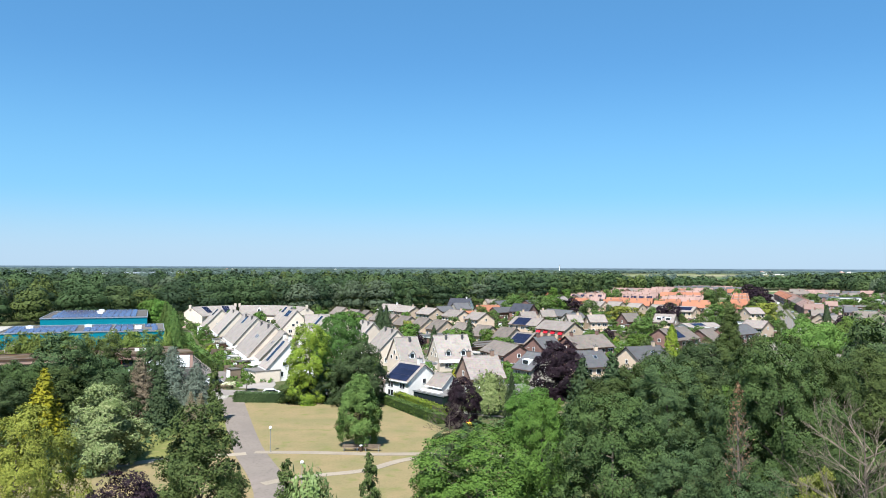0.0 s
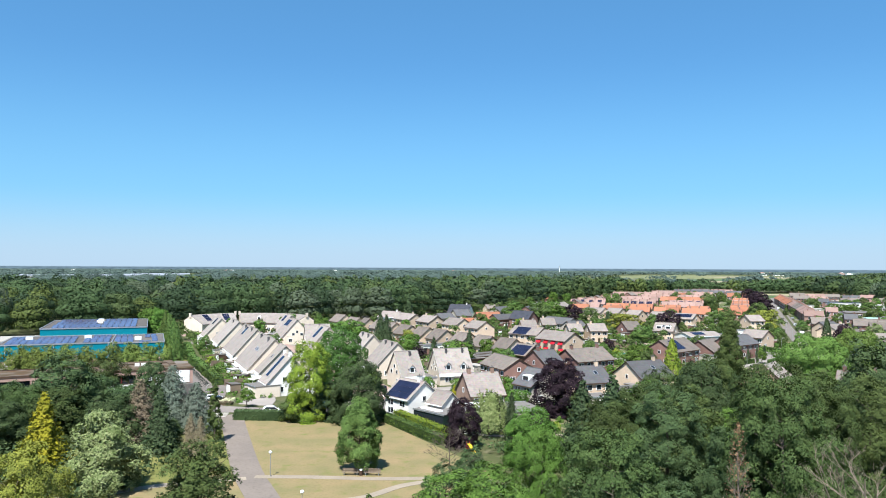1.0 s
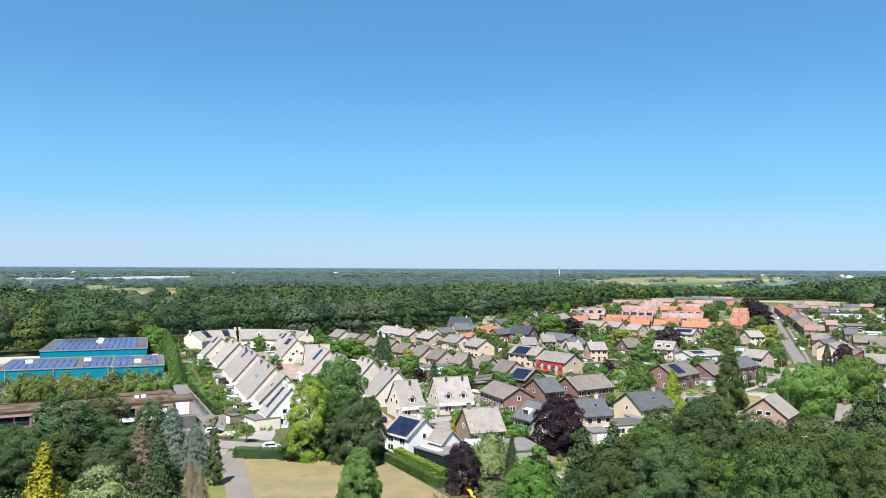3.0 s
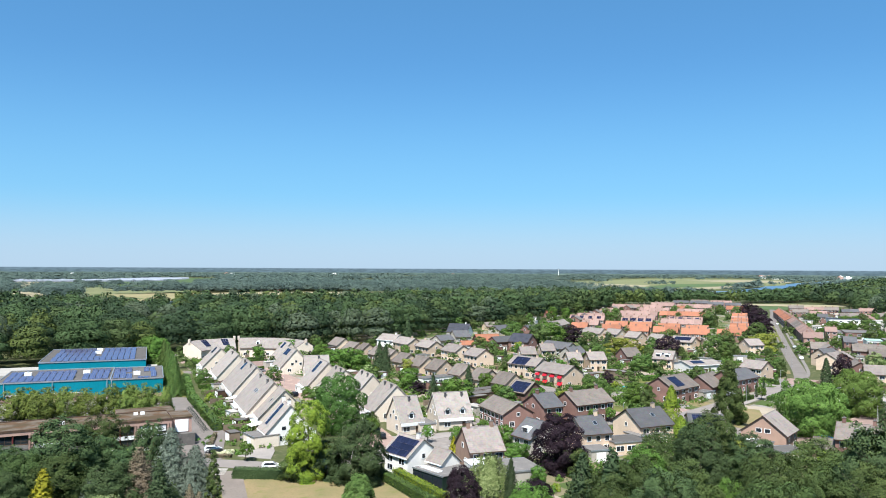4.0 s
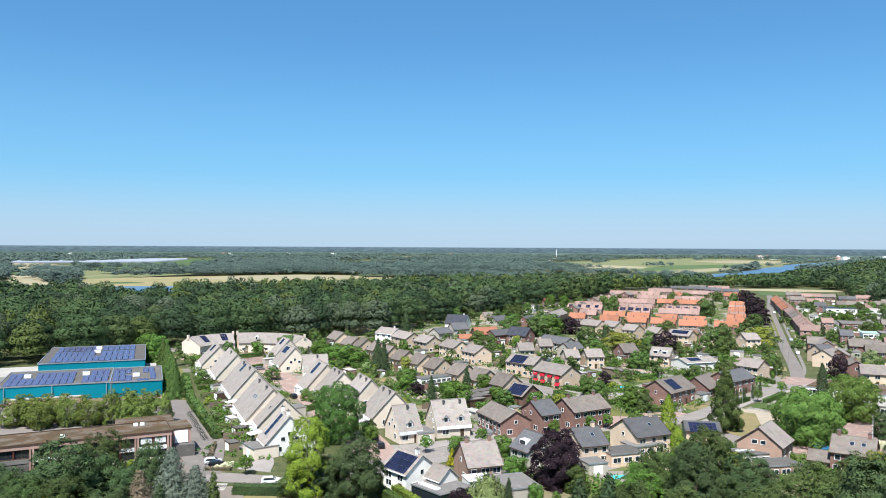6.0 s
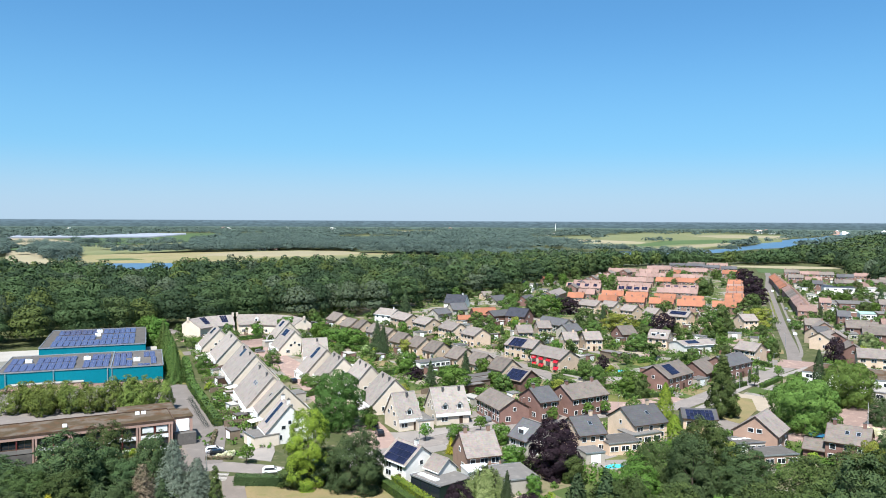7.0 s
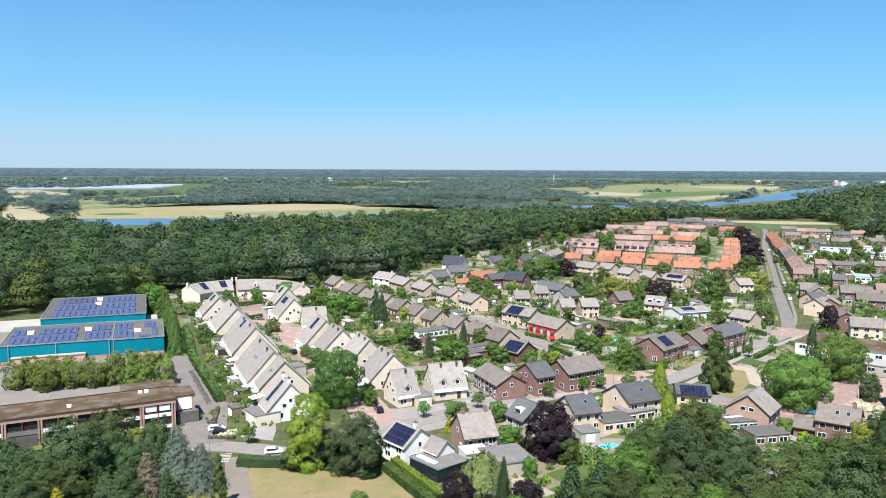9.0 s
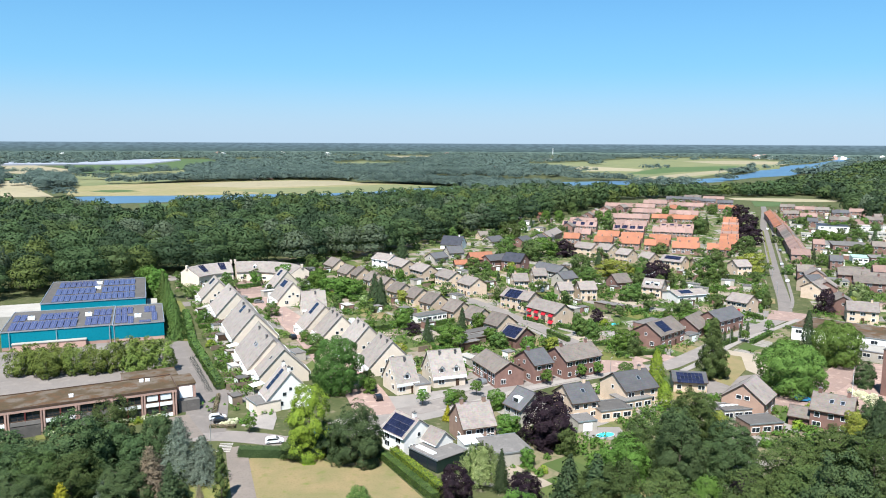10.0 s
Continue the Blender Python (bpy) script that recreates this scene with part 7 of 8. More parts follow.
tree("oak_b", 53.1, 171.3, 12.8, 5.6)
tree("oak_a", 36.4, 90.1, 20, 6.5)
tree("oak_b", 54.0, 105.6, 18, 7)
tree("oak_a", 38.5, 156.4, 12, 5)
tree("dark_a", 46.3, 159.2, 13, 5)
tree("bright_a", 33.8, 150.2, 10, 5)
tree("dark_a", 56.1, 154.0, 11.9, 6)
tree("oak_b", 62.1, 139.8, 14, 7)
tree("oak_b", 72.8, 144.6, 14, 7)
tree("oak_a", 78.0, 139.4, 15, 7)
tree("dark_a", 96.8, 175.7, 10, 4)
tree("dark_cone", 95.9, 171.8, 12, 4)
tree("oak_b", 49.5, 125.4, 14, 6)
tree("bright_a", 45.7, 135.1, 8, 4)
tree("oak_a", 24.8, 131.2, 11, 5)
tree("dark_cone", 20.7, 138.6, 11, 4)
tree("oak_b", 35.7, 127.1, 13, 6)
tree("oak_b", 60.1, 125.8, 14, 7)
tree("oak_a", 56.0, 173.0, 11, 4)
tree("oak_a", 21.3, 122.0, 11, 4.5)
# trees in the estate
tree("chestnut_a", 91.6, 208.5, 14.3, 7.9)
tree("dark_a", 115.0, 215.5, 8, 3.0)
tree("chestnut_a", 117.4, 237.8, 13.5, 6.9)
tree("garden_oak", 99.9, 235.6, 8, 4.5)
tree("column_a", 108.5, 238.6, 17.3, 1.8)
tree("street_a", 74.0, 222.4, 18.1, 5.0)
tree("lime_column", 53.1, 204.5, 13.6, 2.1)
tree("lime_column", 52.9, 194.5, 7.6, 1.9)
tree("ball_a", -10.4, 194.4, 4.4, 1.6, group="street trees", label="small round clipped street tree")
tree("ball_a", 3.9, 202.8, 4.4, 1.6, group="street trees", label="small round clipped street tree")
tree("ball_a", 24.3, 213.7, 4.4, 1.6, group="street trees", label="small round clipped street tree")
tree("ball_a", 35.1, 219.7, 4.4, 1.6, group="street trees", label="small round clipped street tree")
tree("ball_a", 40.4, 222.5, 4.4, 1.6, group="street trees", label="small round clipped street tree")
tree("ball_a", 98.7, 264.7, 4.4, 1.6, group="street trees", label="small round clipped street tree")
tree("ball_a", 112.9, 280.1, 4.4, 1.6, group="street trees", label="small round clipped street tree")
tree("ball_a", -50.5, 173.5, 4.4, 1.6, group="street trees", label="small round clipped street tree")
tree("dark_cone", -38.5, 325.8, 13.5, 4.2)
tree("dark_cone", -35.0, 317.5, 13, 4.2)
tree("garden_bright", -52.0, 336.3, 9, 6.5)
tree("garden_bright", -22.5, 279.7, 8, 4.2)
tree("garden_bright", -3.7, 250.5, 8.5, 5.5)
tree("dark_cone", -12.3, 259.5, 9, 2.8)
tree("dark_cone", -0.4, 268.7, 11, 3.0)
tree("garden_mid", 12.2, 253.9, 5.5, 3.2)
tree("garden_bright", 54.2, 252.4, 7.5, 4.4)
tree("garden_mid", 42.9, 272.4, 6.5, 3.5)
tree("garden_mid", 46.1, 267.2, 6.5, 2.5)
tree("garden_copper", 95.1, 377.6, 11.5, 6.4)
tree("garden_copper", 252.6, 708.1, 14, 8)
tree("garden_copper", 222.5, 610.1, 14, 8.5)
tree("garden_copper", 198.4, 533.9, 13, 8)
tree("garden_oak", 179.8, 490.4, 11, 6)
tree("garden_olive", 157.1, 416.1, 10.5, 7.5)
tree("garden_dark", 179.7, 592.4, 14, 6.5)
tree("garden_oak", 132.5, 707.7, 9, 4)
tree("garden_oak", 116.6, 616.1, 9, 4.5)
tree("garden_mid", 25.2, 465.5, 12, 6.5)
tree("garden_dark", 39.3, 449.9, 12, 6.5)
tree("garden_bright", 48.4, 467.1, 12, 9)
tree("garden_copper", 61.5, 467.3, 10, 6.5)
tree("garden_oak", 60.5, 395.4, 12, 5.2)
tree("garden_mid", 62.7, 382.4, 7, 4.5)
tree("garden_olive", 77.4, 396.6, 9, 8.5)
tree("garden_cone", 76.3, 433.0, 8, 2.8)
tree("garden_mid", 97.0, 414.6, 8, 3.6)
tree("garden_dark", 141.1, 429.5, 11, 5)
tree("garden_mid", 124.3, 398.1, 11, 6.5)
tree("garden_mid", 73.3, 335.0, 7.5, 4.6)
tree("garden_mid", 91.7, 311.9, 5.5, 3.2)
tree("garden_mid", 124.6, 384.4, 7, 4)
tree("garden_copper", 22.5, 318.2, 4.5, 2.2)
tree("garden_copper", -17.9, 269.8, 4.5, 2.8)
tree("garden_copper", 51.9, 291.8, 5.5, 2.4)
tree("garden_bright", 259.7, 562.0, 8, 6.5)
tree("garden_bright", 259.7, 540.7, 8, 6)
tree("garden_mid", 284.4, 562.3, 9, 7.5)
tree("garden_column", 275.8, 520.5, 12, 2)
tree("garden_copper", 148.5, 312.9, 10, 4)
tree("silver_a", 173.3, 336.6, 9, 4.8)
tree("garden_olive", 162.9, 320.8, 5.5, 3)
tree("garden_mid", 186.5, 420.7, 7, 4)
tree("garden_mid", 213.8, 405.7, 8, 5)
tree("garden_bright", 225.9, 415.9, 9, 5)
tree("garden_mid", 225.1, 543.3, 5, 3)
tree("garden_dark", 282.6, 654.1, 8, 6)
tree("garden_mid", 172.6, 408.8, 5, 3)
tree("garden_bright", -88.2, 371.6, 9, 5)
tree("garden_bright", -70.8, 361.6, 8, 5)
tree("garden_copper", -78.6, 372.3, 7, 4.5)
tree("garden_mid", -76.7, 350.7, 6, 4)
tree("garden_bright", -61.3, 345.9, 7, 5)
tree("garden_mid", -76.3, 296.4, 6, 3)
tree("garden_mid", -111.3, 352.7, 8, 3.2)
tree("garden_mid", -48.9, 248.5, 5.5, 3.4)
tree("garden_bright", -54.8, 258.2, 4, 2)
tree("garden_dark", -26.9, 209.2, 5, 2.2)
tree("garden_bright", -25.4, 204.0, 4.5, 2)
tree("garden_cone", -37.3, 456.3, 16, 4.5)
tree("garden_mid", 5.6, 408.9, 8, 4.5)
tree("garden_mid", 55.8, 477.1, 8, 4)
tree("garden_oak", 121.9, 505.0, 8, 4)
tree("garden_mid", 124.1, 483.9, 7, 4.5)
tree("garden_mid", 193.1, 739.3, 10, 5)
tree("garden_mid", 208.8, 747.5, 10, 5)
tree("garden_mid", 243.9, 764.5, 10, 5)
tree("garden_mid", 251.5, 737.9, 10, 5)
tree("garden_mid", 25.0, 337.6, 6, 3)
tree("garden_bright", 9.9, 261.4, 5, 3)
tree("garden_mid", 29.6, 252.8, 5, 2.6)
tree("garden_bright", 9.2, 193.2, 5, 2.6)
tree("garden_bright", 10.8, 176.5, 4.5, 3)
tree("garden_bright", -2.7, 195.7, 4, 2.2)
tree("garden_mid", -0.4, 195.8, 4, 2)
tree("column_a", 90.0, 259.8, 5.2, 0.6, group="slim cypresses", label="slim dark columnar cypress by the street")
tree("column_a", 93.7, 263.7, 5.2, 0.6, group="slim cypresses", label="slim dark columnar cypress by the street")
tree("column_a", 99.1, 270.3, 5.2, 0.6, group="slim cypresses", label="slim dark columnar cypress by the street")
tree("column_a", 103.5, 275.4, 5.2, 0.6, group="slim cypresses", label="slim dark columnar cypress by the street")
tree("gold_cone", -3.5, 183.5, 4.2, 1.6, label="round golden yellow garden shrub")
# larger trees between the wood, the farmstead and the terraces
tree("garden_mid", -9.0, 548.1, 9, 4)
tree("garden_mid", -3.2, 590.9, 12, 4.9)
tree("garden_bright", 6.3, 632.2, 13, 5.5)
tree("garden_bright", 16.9, 646.2, 12, 4.4)
tree("garden_dark", 30.6, 585.8, 9, 4.4)
tree("garden_dark", 38.1, 625.9, 11, 4.4)
tree("garden_mid", 45.1, 594.3, 10, 3.9)
tree("garden_cone", 54.8, 631.4, 9, 2.2)
tree("garden_dark", 67.6, 588.4, 8, 3.5)
tree("garden_bright", 84.4, 684.7, 10, 4.3)
tree("garden_cone", 76.7, 574.5, 8, 1.9)
tree("garden_mid", 25.0, 537.6, 9, 3.5)
tree("garden_mid", 49.7, 533.0, 9, 4.3)
tree("garden_bright", 32.0, 519.8, 8, 3.3)
tree("garden_dark", 20.3, 550.1, 8, 3.6)
tree("garden_dark", 37.5, 564.8, 10, 3.8)
tree("garden_bright", 70.2, 664.1, 12, 4.4)
tree("garden_dark", 63.8, 714.5, 12, 5.7)
tree("garden_oak", 104.6, 752.2, 12, 5.1)
tree("garden_cone", 127.0, 812.5, 12, 2.9)
tree("garden_dark", 21.9, 624.8, 13, 6)
tree("garden_dark", 1.6, 562.3, 7, 2.9)
tree("garden_bright", 120.0, 687.4, 10, 4.2)
tree("garden_mid", 122.3, 658.7, 11, 5.3)
tree("garden_dark", 140.4, 726.1, 9, 3.3)
tree("garden_dark", 176.3, 662.8, 8, 3.1)
tree("garden_cone", 202.7, 646.7, 10, 2.4)
tree("garden_dark", 188.0, 604.5, 9, 4.2)
tree("garden_oak", 218.7, 544.3, 5, 2.1)
tree("garden_dark", 287.5, 611.6, 8, 3.5)
tree("garden_bright", 291.1, 608.0, 9, 4)
tree("garden_bright", 299.4, 612.4, 9, 3.5)
tree("garden_oak", 309.3, 621.0, 10, 4.6)
tree("garden_dark", 283.0, 581.7, 7, 3.4)
tree("garden_bright", 303.2, 681.8, 8, 3.6)
tree("garden_mid", 292.9, 671.6, 7, 3.2)
tree("garden_oak", 243.8, 477.8, 8, 4)
tree("garden_bright", 254.1, 485.7, 7, 3.1)
tree("garden_cone", 240.6, 444.2, 8, 1.9)
tree("garden_cone", 208.7, 459.5, 8, 1.9)
tree("garden_mid", 206.2, 442.2, 7, 3.1)
tree("garden_bright", 334.0, 647.7, 9, 3.6)
tree("garden_dark", 309.1, 583.5, 12, 4.4)
# trees between hall and school, and the conifer screen by the yard
tree("hall_a", -127.2, 217.6, 9, 4.2)
tree("hall_a", -121.6, 219.8, 9, 4.2)
tree("hall_a", -115.3, 217.5, 9.5, 4.2)
tree("hall_a", -109.8, 218.4, 9, 4.2)
tree("hall_a", -105.4, 221.9, 9.5, 4.2)
tree("hall_a", -98.4, 228.2, 9, 4.2)
tree("hall_a", -90.5, 221.6, 9.5, 4.2)
tree("hall_a", -130.3, 215.6, 9, 4.2)
tree("hall_a", -102.7, 226.7, 9, 4.2)
tree("hall_a", -94.8, 213.6, 9.5, 4.2)
tree("hall_a", -121.5, 213.5, 9, 4.2)
tree("screen_cone", -100.3, 259.5, 12.0, 4.2, label="tall pointed light green conifer beside the hall")
tree("screen_cone", -105.2, 271.3, 12.5, 4.2, label="tall pointed light green conifer beside the hall")
tree("screen_cone", -110.6, 282.6, 13.0, 4.2, label="tall pointed light green conifer beside the hall")
tree("screen_cone", -116.2, 294.2, 13.5, 4.2, label="tall pointed light green conifer beside the hall")
tree("screen_cone", -121.6, 305.4, 13.5, 4.2, label="tall pointed light green conifer beside the hall")
tree("screen_cone", -129.3, 320.8, 14.0, 4.2, label="tall pointed light green conifer beside the hall")
tree("garden_bright", -134.3, 328.9, 14, 5)
tree("garden_bright", -140.8, 333.5, 14, 5)


# ---- vehicles, park furniture ----
PAINT = {"white": plain("white car paint", (0.75, 0.76, 0.77), 0.25), "black": plain("black car paint", (0.012, 0.013, 0.016), 0.2), "grey": plain("grey car paint", (0.22, 0.23, 0.24), 0.3, 0.4),
         "blue": plain("blue car paint", (0.03, 0.16, 0.28), 0.25), "yellow": plain("yellow car paint", (0.62, 0.40, 0.02), 0.3), "silver": plain("silver car paint", (0.5, 0.51, 0.52), 0.3, 0.5)}


def car(x, y, rot, colour, van=False):
    root = thing("van" if van else "car", pose(x, y, 0.14, 0, 0, rot), colour + (" delivery van parked on the paving" if van else " hatchback parked on the paving"), "van" if van else "car")
    if van:
        shape = [(-2.4, 0.35), (2.45, 0.35), (2.5, 0.95), (1.75, 1.15), (1.1, 2.05), (-2.4, 2.1)]
        glass = [(1.15, 1.2), (1.72, 1.2), (1.15, 1.95)]
    else:
        shape = [(-2.05, 0.3), (2.1, 0.3), (2.12, 0.72), (1.2, 0.9), (0.45, 1.42), (-1.45, 1.45), (-2.05, 0.95)]
        glass = [(-1.75, 0.95), (1.05, 0.95), (0.42, 1.36), (-1.4, 1.39)]
    bm = bmesh.new()
    prism(bm, [(y_, z_) for y_, z_ in shape], -0.86, 0.86)
    bmesh.ops.bevel(bm, geom=list(bm.edges), offset=0.09, segments=2, affect="EDGES")
    body = part("body", bm, PAINT[colour], root)
    body.matrix_basis = pose(0, 0, 0, 0, 0, -90)
    bm = bmesh.new()
    prism(bm, glass, -0.875, 0.875)
    part("side_glass", bm, M["glass"], root).matrix_basis = pose(0, 0, 0, 0, 0, -90)
    bm = bmesh.new()
    front = [(1.16, 0.95), (1.2, 0.97), (0.5, 1.43), (0.44, 1.40)] if not van else [(1.76, 1.2), (1.8, 1.22), (1.17, 2.02), (1.1, 2.0)]
    prism(bm, front, -0.72, 0.72)
    part("windscreen", bm, M["glass"], root).matrix_basis = pose(0, 0, 0, 0, 0, -90)
    for sx in (-1.3, 1.35):
        for sy in (-0.8, 0.8):
            wheel = hang("tyre", shared(("tyre",), M["rubber"], lambda b: tube(b, (0, -0.11, 0), (0, 0.11, 0), 0.32, 0.32, 14)), root, pose(sx, sy, 0.3))
            hang("rim", shared(("rim",), M["alu"], lambda b: tube(b, (0, -0.12, 0), (0, 0.12, 0), 0.19, 0.19, 10)), wheel)
    return root


for x, y, rot, colour in ((-43, 167.2, 16, "white"), (-60.8, 181.6, 20, "white"), (-58.9, 179.2, 20, "black"), (-25, 205, 110, "black"), (-22.6, 198.5, 110, "black"), (-37, 257, 115, "grey"),
                          (-75, 353, 20, "silver"), (-88, 321, 20, "grey"), (-60, 262, 120, "black"), (-83, 330, 15, "black"), (92, 202, -12, "blue"), (5.5, 214, 120, "grey"), (163, 386, 72, "white"), (205, 500, 72, "grey"), (182, 440, 72, "silver"), (21, 221, 30, "silver"), (-33, 173, 30, "blue"), (232, 580, 72, "black"), (246, 628, 72, "white")):
    car(x, y, rot, colour)
car(-42.5, 285, 115, "white", True)
car(90.5, 272, 40, "white", True)


def bicycle(x, y, rot):
    root = thing("bicycle", pose(x, y, 0.13, 0, 12, rot), "dark city bicycle in the school rack", "bicycle", "bicycles in the school yard")
    for sx in (-0.52, 0.52):
        def ring(b):
            for k in range(12):
                a0, a1 = k * math.tau / 12, (k + 1) * math.tau / 12
                tube(b, (0.33 * math.cos(a0), 0, 0.34 + 0.33 * math.sin(a0)), (0.33 * math.cos(a1), 0, 0.34 + 0.33 * math.sin(a1)), 0.025, 0.025, 4)
        hang("wheel", shared(("wheel",), M["rubber"], ring), root, pose(sx, 0, 0))
    def bars(b):
        for p, q in (((-0.52, 0, 0.34), (-0.1, 0, 0.85)), ((-0.1, 0, 0.85), (0.4, 0, 0.8)), ((0.4, 0, 0.95), (0.52, 0, 0.34)), ((-0.05, 0, 0.35), (0.4, 0, 0.8)), ((-0.52, 0, 0.34), (-0.05, 0, 0.35)), ((0.38, -0.28, 1.0), (0.38, 0.28, 1.0)), ((-0.25, 0, 0.95), (0.0, 0, 0.97))):
            tube(b, p, q, 0.035, 0.03, 5)
    hang("cycle_frame", shared(("cycle_frame",), M["darkgreen"], bars), root)
    return root


rng = random.Random(4)
proto = bicycle(-85.6, 236, 20)
for k in range(1, 46):
    u = k / 45
    side = -1.2 if k % 2 else 1.2
    copy_thing(proto, pose(-85.6 + u * 17.0 + side, 236 - u * 33 + side * 0.4, 0.13, 0, rng.uniform(-12, 12), 20 + rng.uniform(-14, 14)))


def park_lamp(x, y):
    root = thing("street_lamp", pose(x, y, 0), "slim grey park lamp with a white globe", "street lamp", "park lamps")
    bm = bmesh.new()
    tube(bm, (0, 0, -0.2), (0, 0, 3.5), 0.07, 0.045, 8)
    part("post", bm, M["steel"], root)
    bm = bmesh.new()
    bmesh.ops.create_uvsphere(bm, u_segments=14, v_segments=9, radius=0.25)
    bmesh.ops.translate(bm, verts=bm.verts, vec=(0, 0, 3.75))
    part("globe", bm, M["white"], root, "white glass globe")


park_lamp(-30, 116.8)
park_lamp(-20.6, 96.6)


def bench(x, y, rot):
    root = thing("bench", pose(x, y, 0.06, 0, 0, rot), "grey timber park bench with a slatted back", "bench", "benches by the path")
    for k in range(3):
        hang("seat_slat", shared(("seat_slat",), M["timber"], lambda b: box(b, -1.3, -0.06, 0, 1.3, 0.06, 0.05)), root, pose(0, -0.15 + 0.15 * k, 0.45))
        hang("back_slat", shared(("back_slat",), M["timber"], lambda b: box(b, -1.3, -0.025, 0, 1.3, 0.025, 0.13)), root, pose(0, 0.3, 0.52 + 0.17 * k))
    for s in (-1, 1):
        hang("leg", shared(("bench_leg",), M["steel"], lambda b: (prism(b, [(-0.2, -0.1), (-0.12, -0.1), (-0.12, 0.40), (0.27, 0.40), (0.27, -0.1), (0.35, -0.1), (0.37, 1.0), (0.3, 1.0), (0.28, 0.45), (-0.2, 0.45)], -0.04, 0.04))), root, pose(s, 0, 0))


bench(-17.9, 118.3, 0)
bench(-14.6, 118.3, 0)
bin_ = thing("litter_bin", pose(-16.3, 118.2, 0.06), "dark round litter bin between the benches", "litter bin")
bm = bmesh.new()
tube(bm, (0, 0, 0), (0, 0, 0.85), 0.26, 0.3, 12)
part("drum", bm, M["browntrim"], bin_)
bm = bmesh.new()
tube(bm, (0, 0, 0.85), (0, 0, 1.0), 0.32, 0.22, 12)
part("lid", bm, M["steel"], bin_)

# ---- hedges ----
hedge((-21.2, 166.5), (-4.8, 139.8), 1.8, 1.7, "hedge", 0.28, "long clipped green hedge beside the lawn")
hedge((-15.0, 160.6), (-2.9, 141.0), 1.7, 2.3, "lime", 0.26, "low clipped yellow green hedge")
hedge((-49.0, 160.0), (-37.5, 159.8), 2.4, 2.0, "dark", 0.3, "loose dark hedge between lawn and street")
for a, b in (((-111, 297), (-93, 254)), ((-92.6, 253), (-79, 227)), ((-78.6, 226), (-67.5, 205))):
    hedge(a, b, 2.4, 2.4, "hedge", 0.45, "tall green hedge beside the school yard")
hedge((-62.4, 183.5), (-66.2, 199), 0.9, 0.9, "rusty", 0.28, "low clipped reddish leaved hedge")
hedge((-61.0, 176.0), (-54.8, 176.4), 0.9, 0.8, "rusty", 0.28, "low reddish hedge by the street")
for a, b in (((40, 256), (62, 262)), ((37, 262), (31, 274)), ((24, 296), (44, 276)), ((26, 338), (38, 332)), ((50, 244), (66, 248)), ((84, 254), (96, 266)), ((100, 262), (112, 276)), ((98, 246), (116, 262)), ((2, 186), (10, 193)), ((118, 300), (112, 320)), ((212, 455), (236, 446)), ((55.3, 260.1), (60.2, 246.8)), ((64.4, 249.1), (73.5, 264.7))):
    hedge(a, b, 1.5, 1.6, "hedge", 0.4, "clipped green garden hedge")

# ---- gardens ----
def clear_of(x, y, margin):
    for bx, by, r in BLOCKS:
        if (x - bx) ** 2 + (y - by) ** 2 < (r + margin) ** 2:
            return False
    return True


ESTATE = [(-108, 300), (-66, 206), (-58, 196), (-40, 236), (-12, 214), (10, 224), (45, 238), (72, 246), (122, 300), (165, 420), (250, 660), (300, 800), (235, 935), (95, 715), (-10, 590), (-104, 458), (-150, 385)]
EAST = [(142, 312), (172, 400), (206, 500), (258, 650), (312, 800), (400, 850), (362, 650), (300, 520), (230, 380), (170, 280)]
FRONT = [(-4, 150), (2, 186), (30, 206), (60, 224), (76, 208), (104, 212), (104, 170), (60, 142), (26, 140)]
FOOT = [o for o in ROADLINES]


def on_road(x, y, extra=0.6):
    for px, py, w in FOOT:
        if (x - px) ** 2 + (y - py) ** 2 < (w / 2 + extra) ** 2:
            return True
    return False


rng = random.Random(31)
def scatter(outline, count, margin, put):
    xs, ys = [p[0] for p in outline], [p[1] for p in outline]
    done = tries = 0
    while done < count and tries < count * 60:
        tries += 1
        x, y = rng.uniform(min(xs), max(xs)), rng.uniform(min(ys), max(ys))
        if inside(np.array([x]), np.array([y]), outline)[0] and clear_of(x, y, margin) and not on_road(x, y):
            put(x, y)
            done += 1


def shrub(x, y):
    key = rng.choice(("shrub_hedge", "shrub_hedge", "shrub_bright", "shrub_bright", "shrub_lime", "shrub_dark", "shrub_silver"))
    s = rng.uniform(0.6, 1.5)
    trunk, crown, h0, r0, text, category = KINDS[key]
    tagged(hang("shrub", crown, None, pose(x, y, -0.1, 0, 0, rng.uniform(0, 360)) @ Matrix.Diagonal((s * 1.2, s * 1.2, s, 1))), text, category, "garden shrubs")


def small_tree(x, y):
    key = rng.choice(("garden_mid", "garden_bright", "garden_oak", "garden_dark", "garden_mid", "garden_cone", "garden_olive"))
    h = rng.uniform(3.5, 8.0)
    tree(key, x, y, h, h * rng.uniform(0.32, 0.5) if key != "garden_cone" else h * 0.25, group="garden trees")


def shed(x, y):
    kind = rng.random()
    rot = rng.choice((-52, 38)) if x < 120 else rng.choice((-20, 70))
    if kind < 0.7:
        flat_building(round(x, 1), round(y, 1), rot, rng.choice((3.2, 4.0, 5.5)), rng.choice((2.6, 3.2, 4.0)), 2.4, rng.choice(("timber", "brick", "buff")), rng.choice(("roofing", "palefelt", "roofing")), "small flat roofed garden shed", "shed", 1, "shed")
    else:
        flat_building(round(x, 1), round(y, 1), rot, 6.0, 3.4, 2.6, "greybrick", rng.choice(("palefelt", "roofing", "roofing")), "flat roofed garage beside a house", "garage", 1)


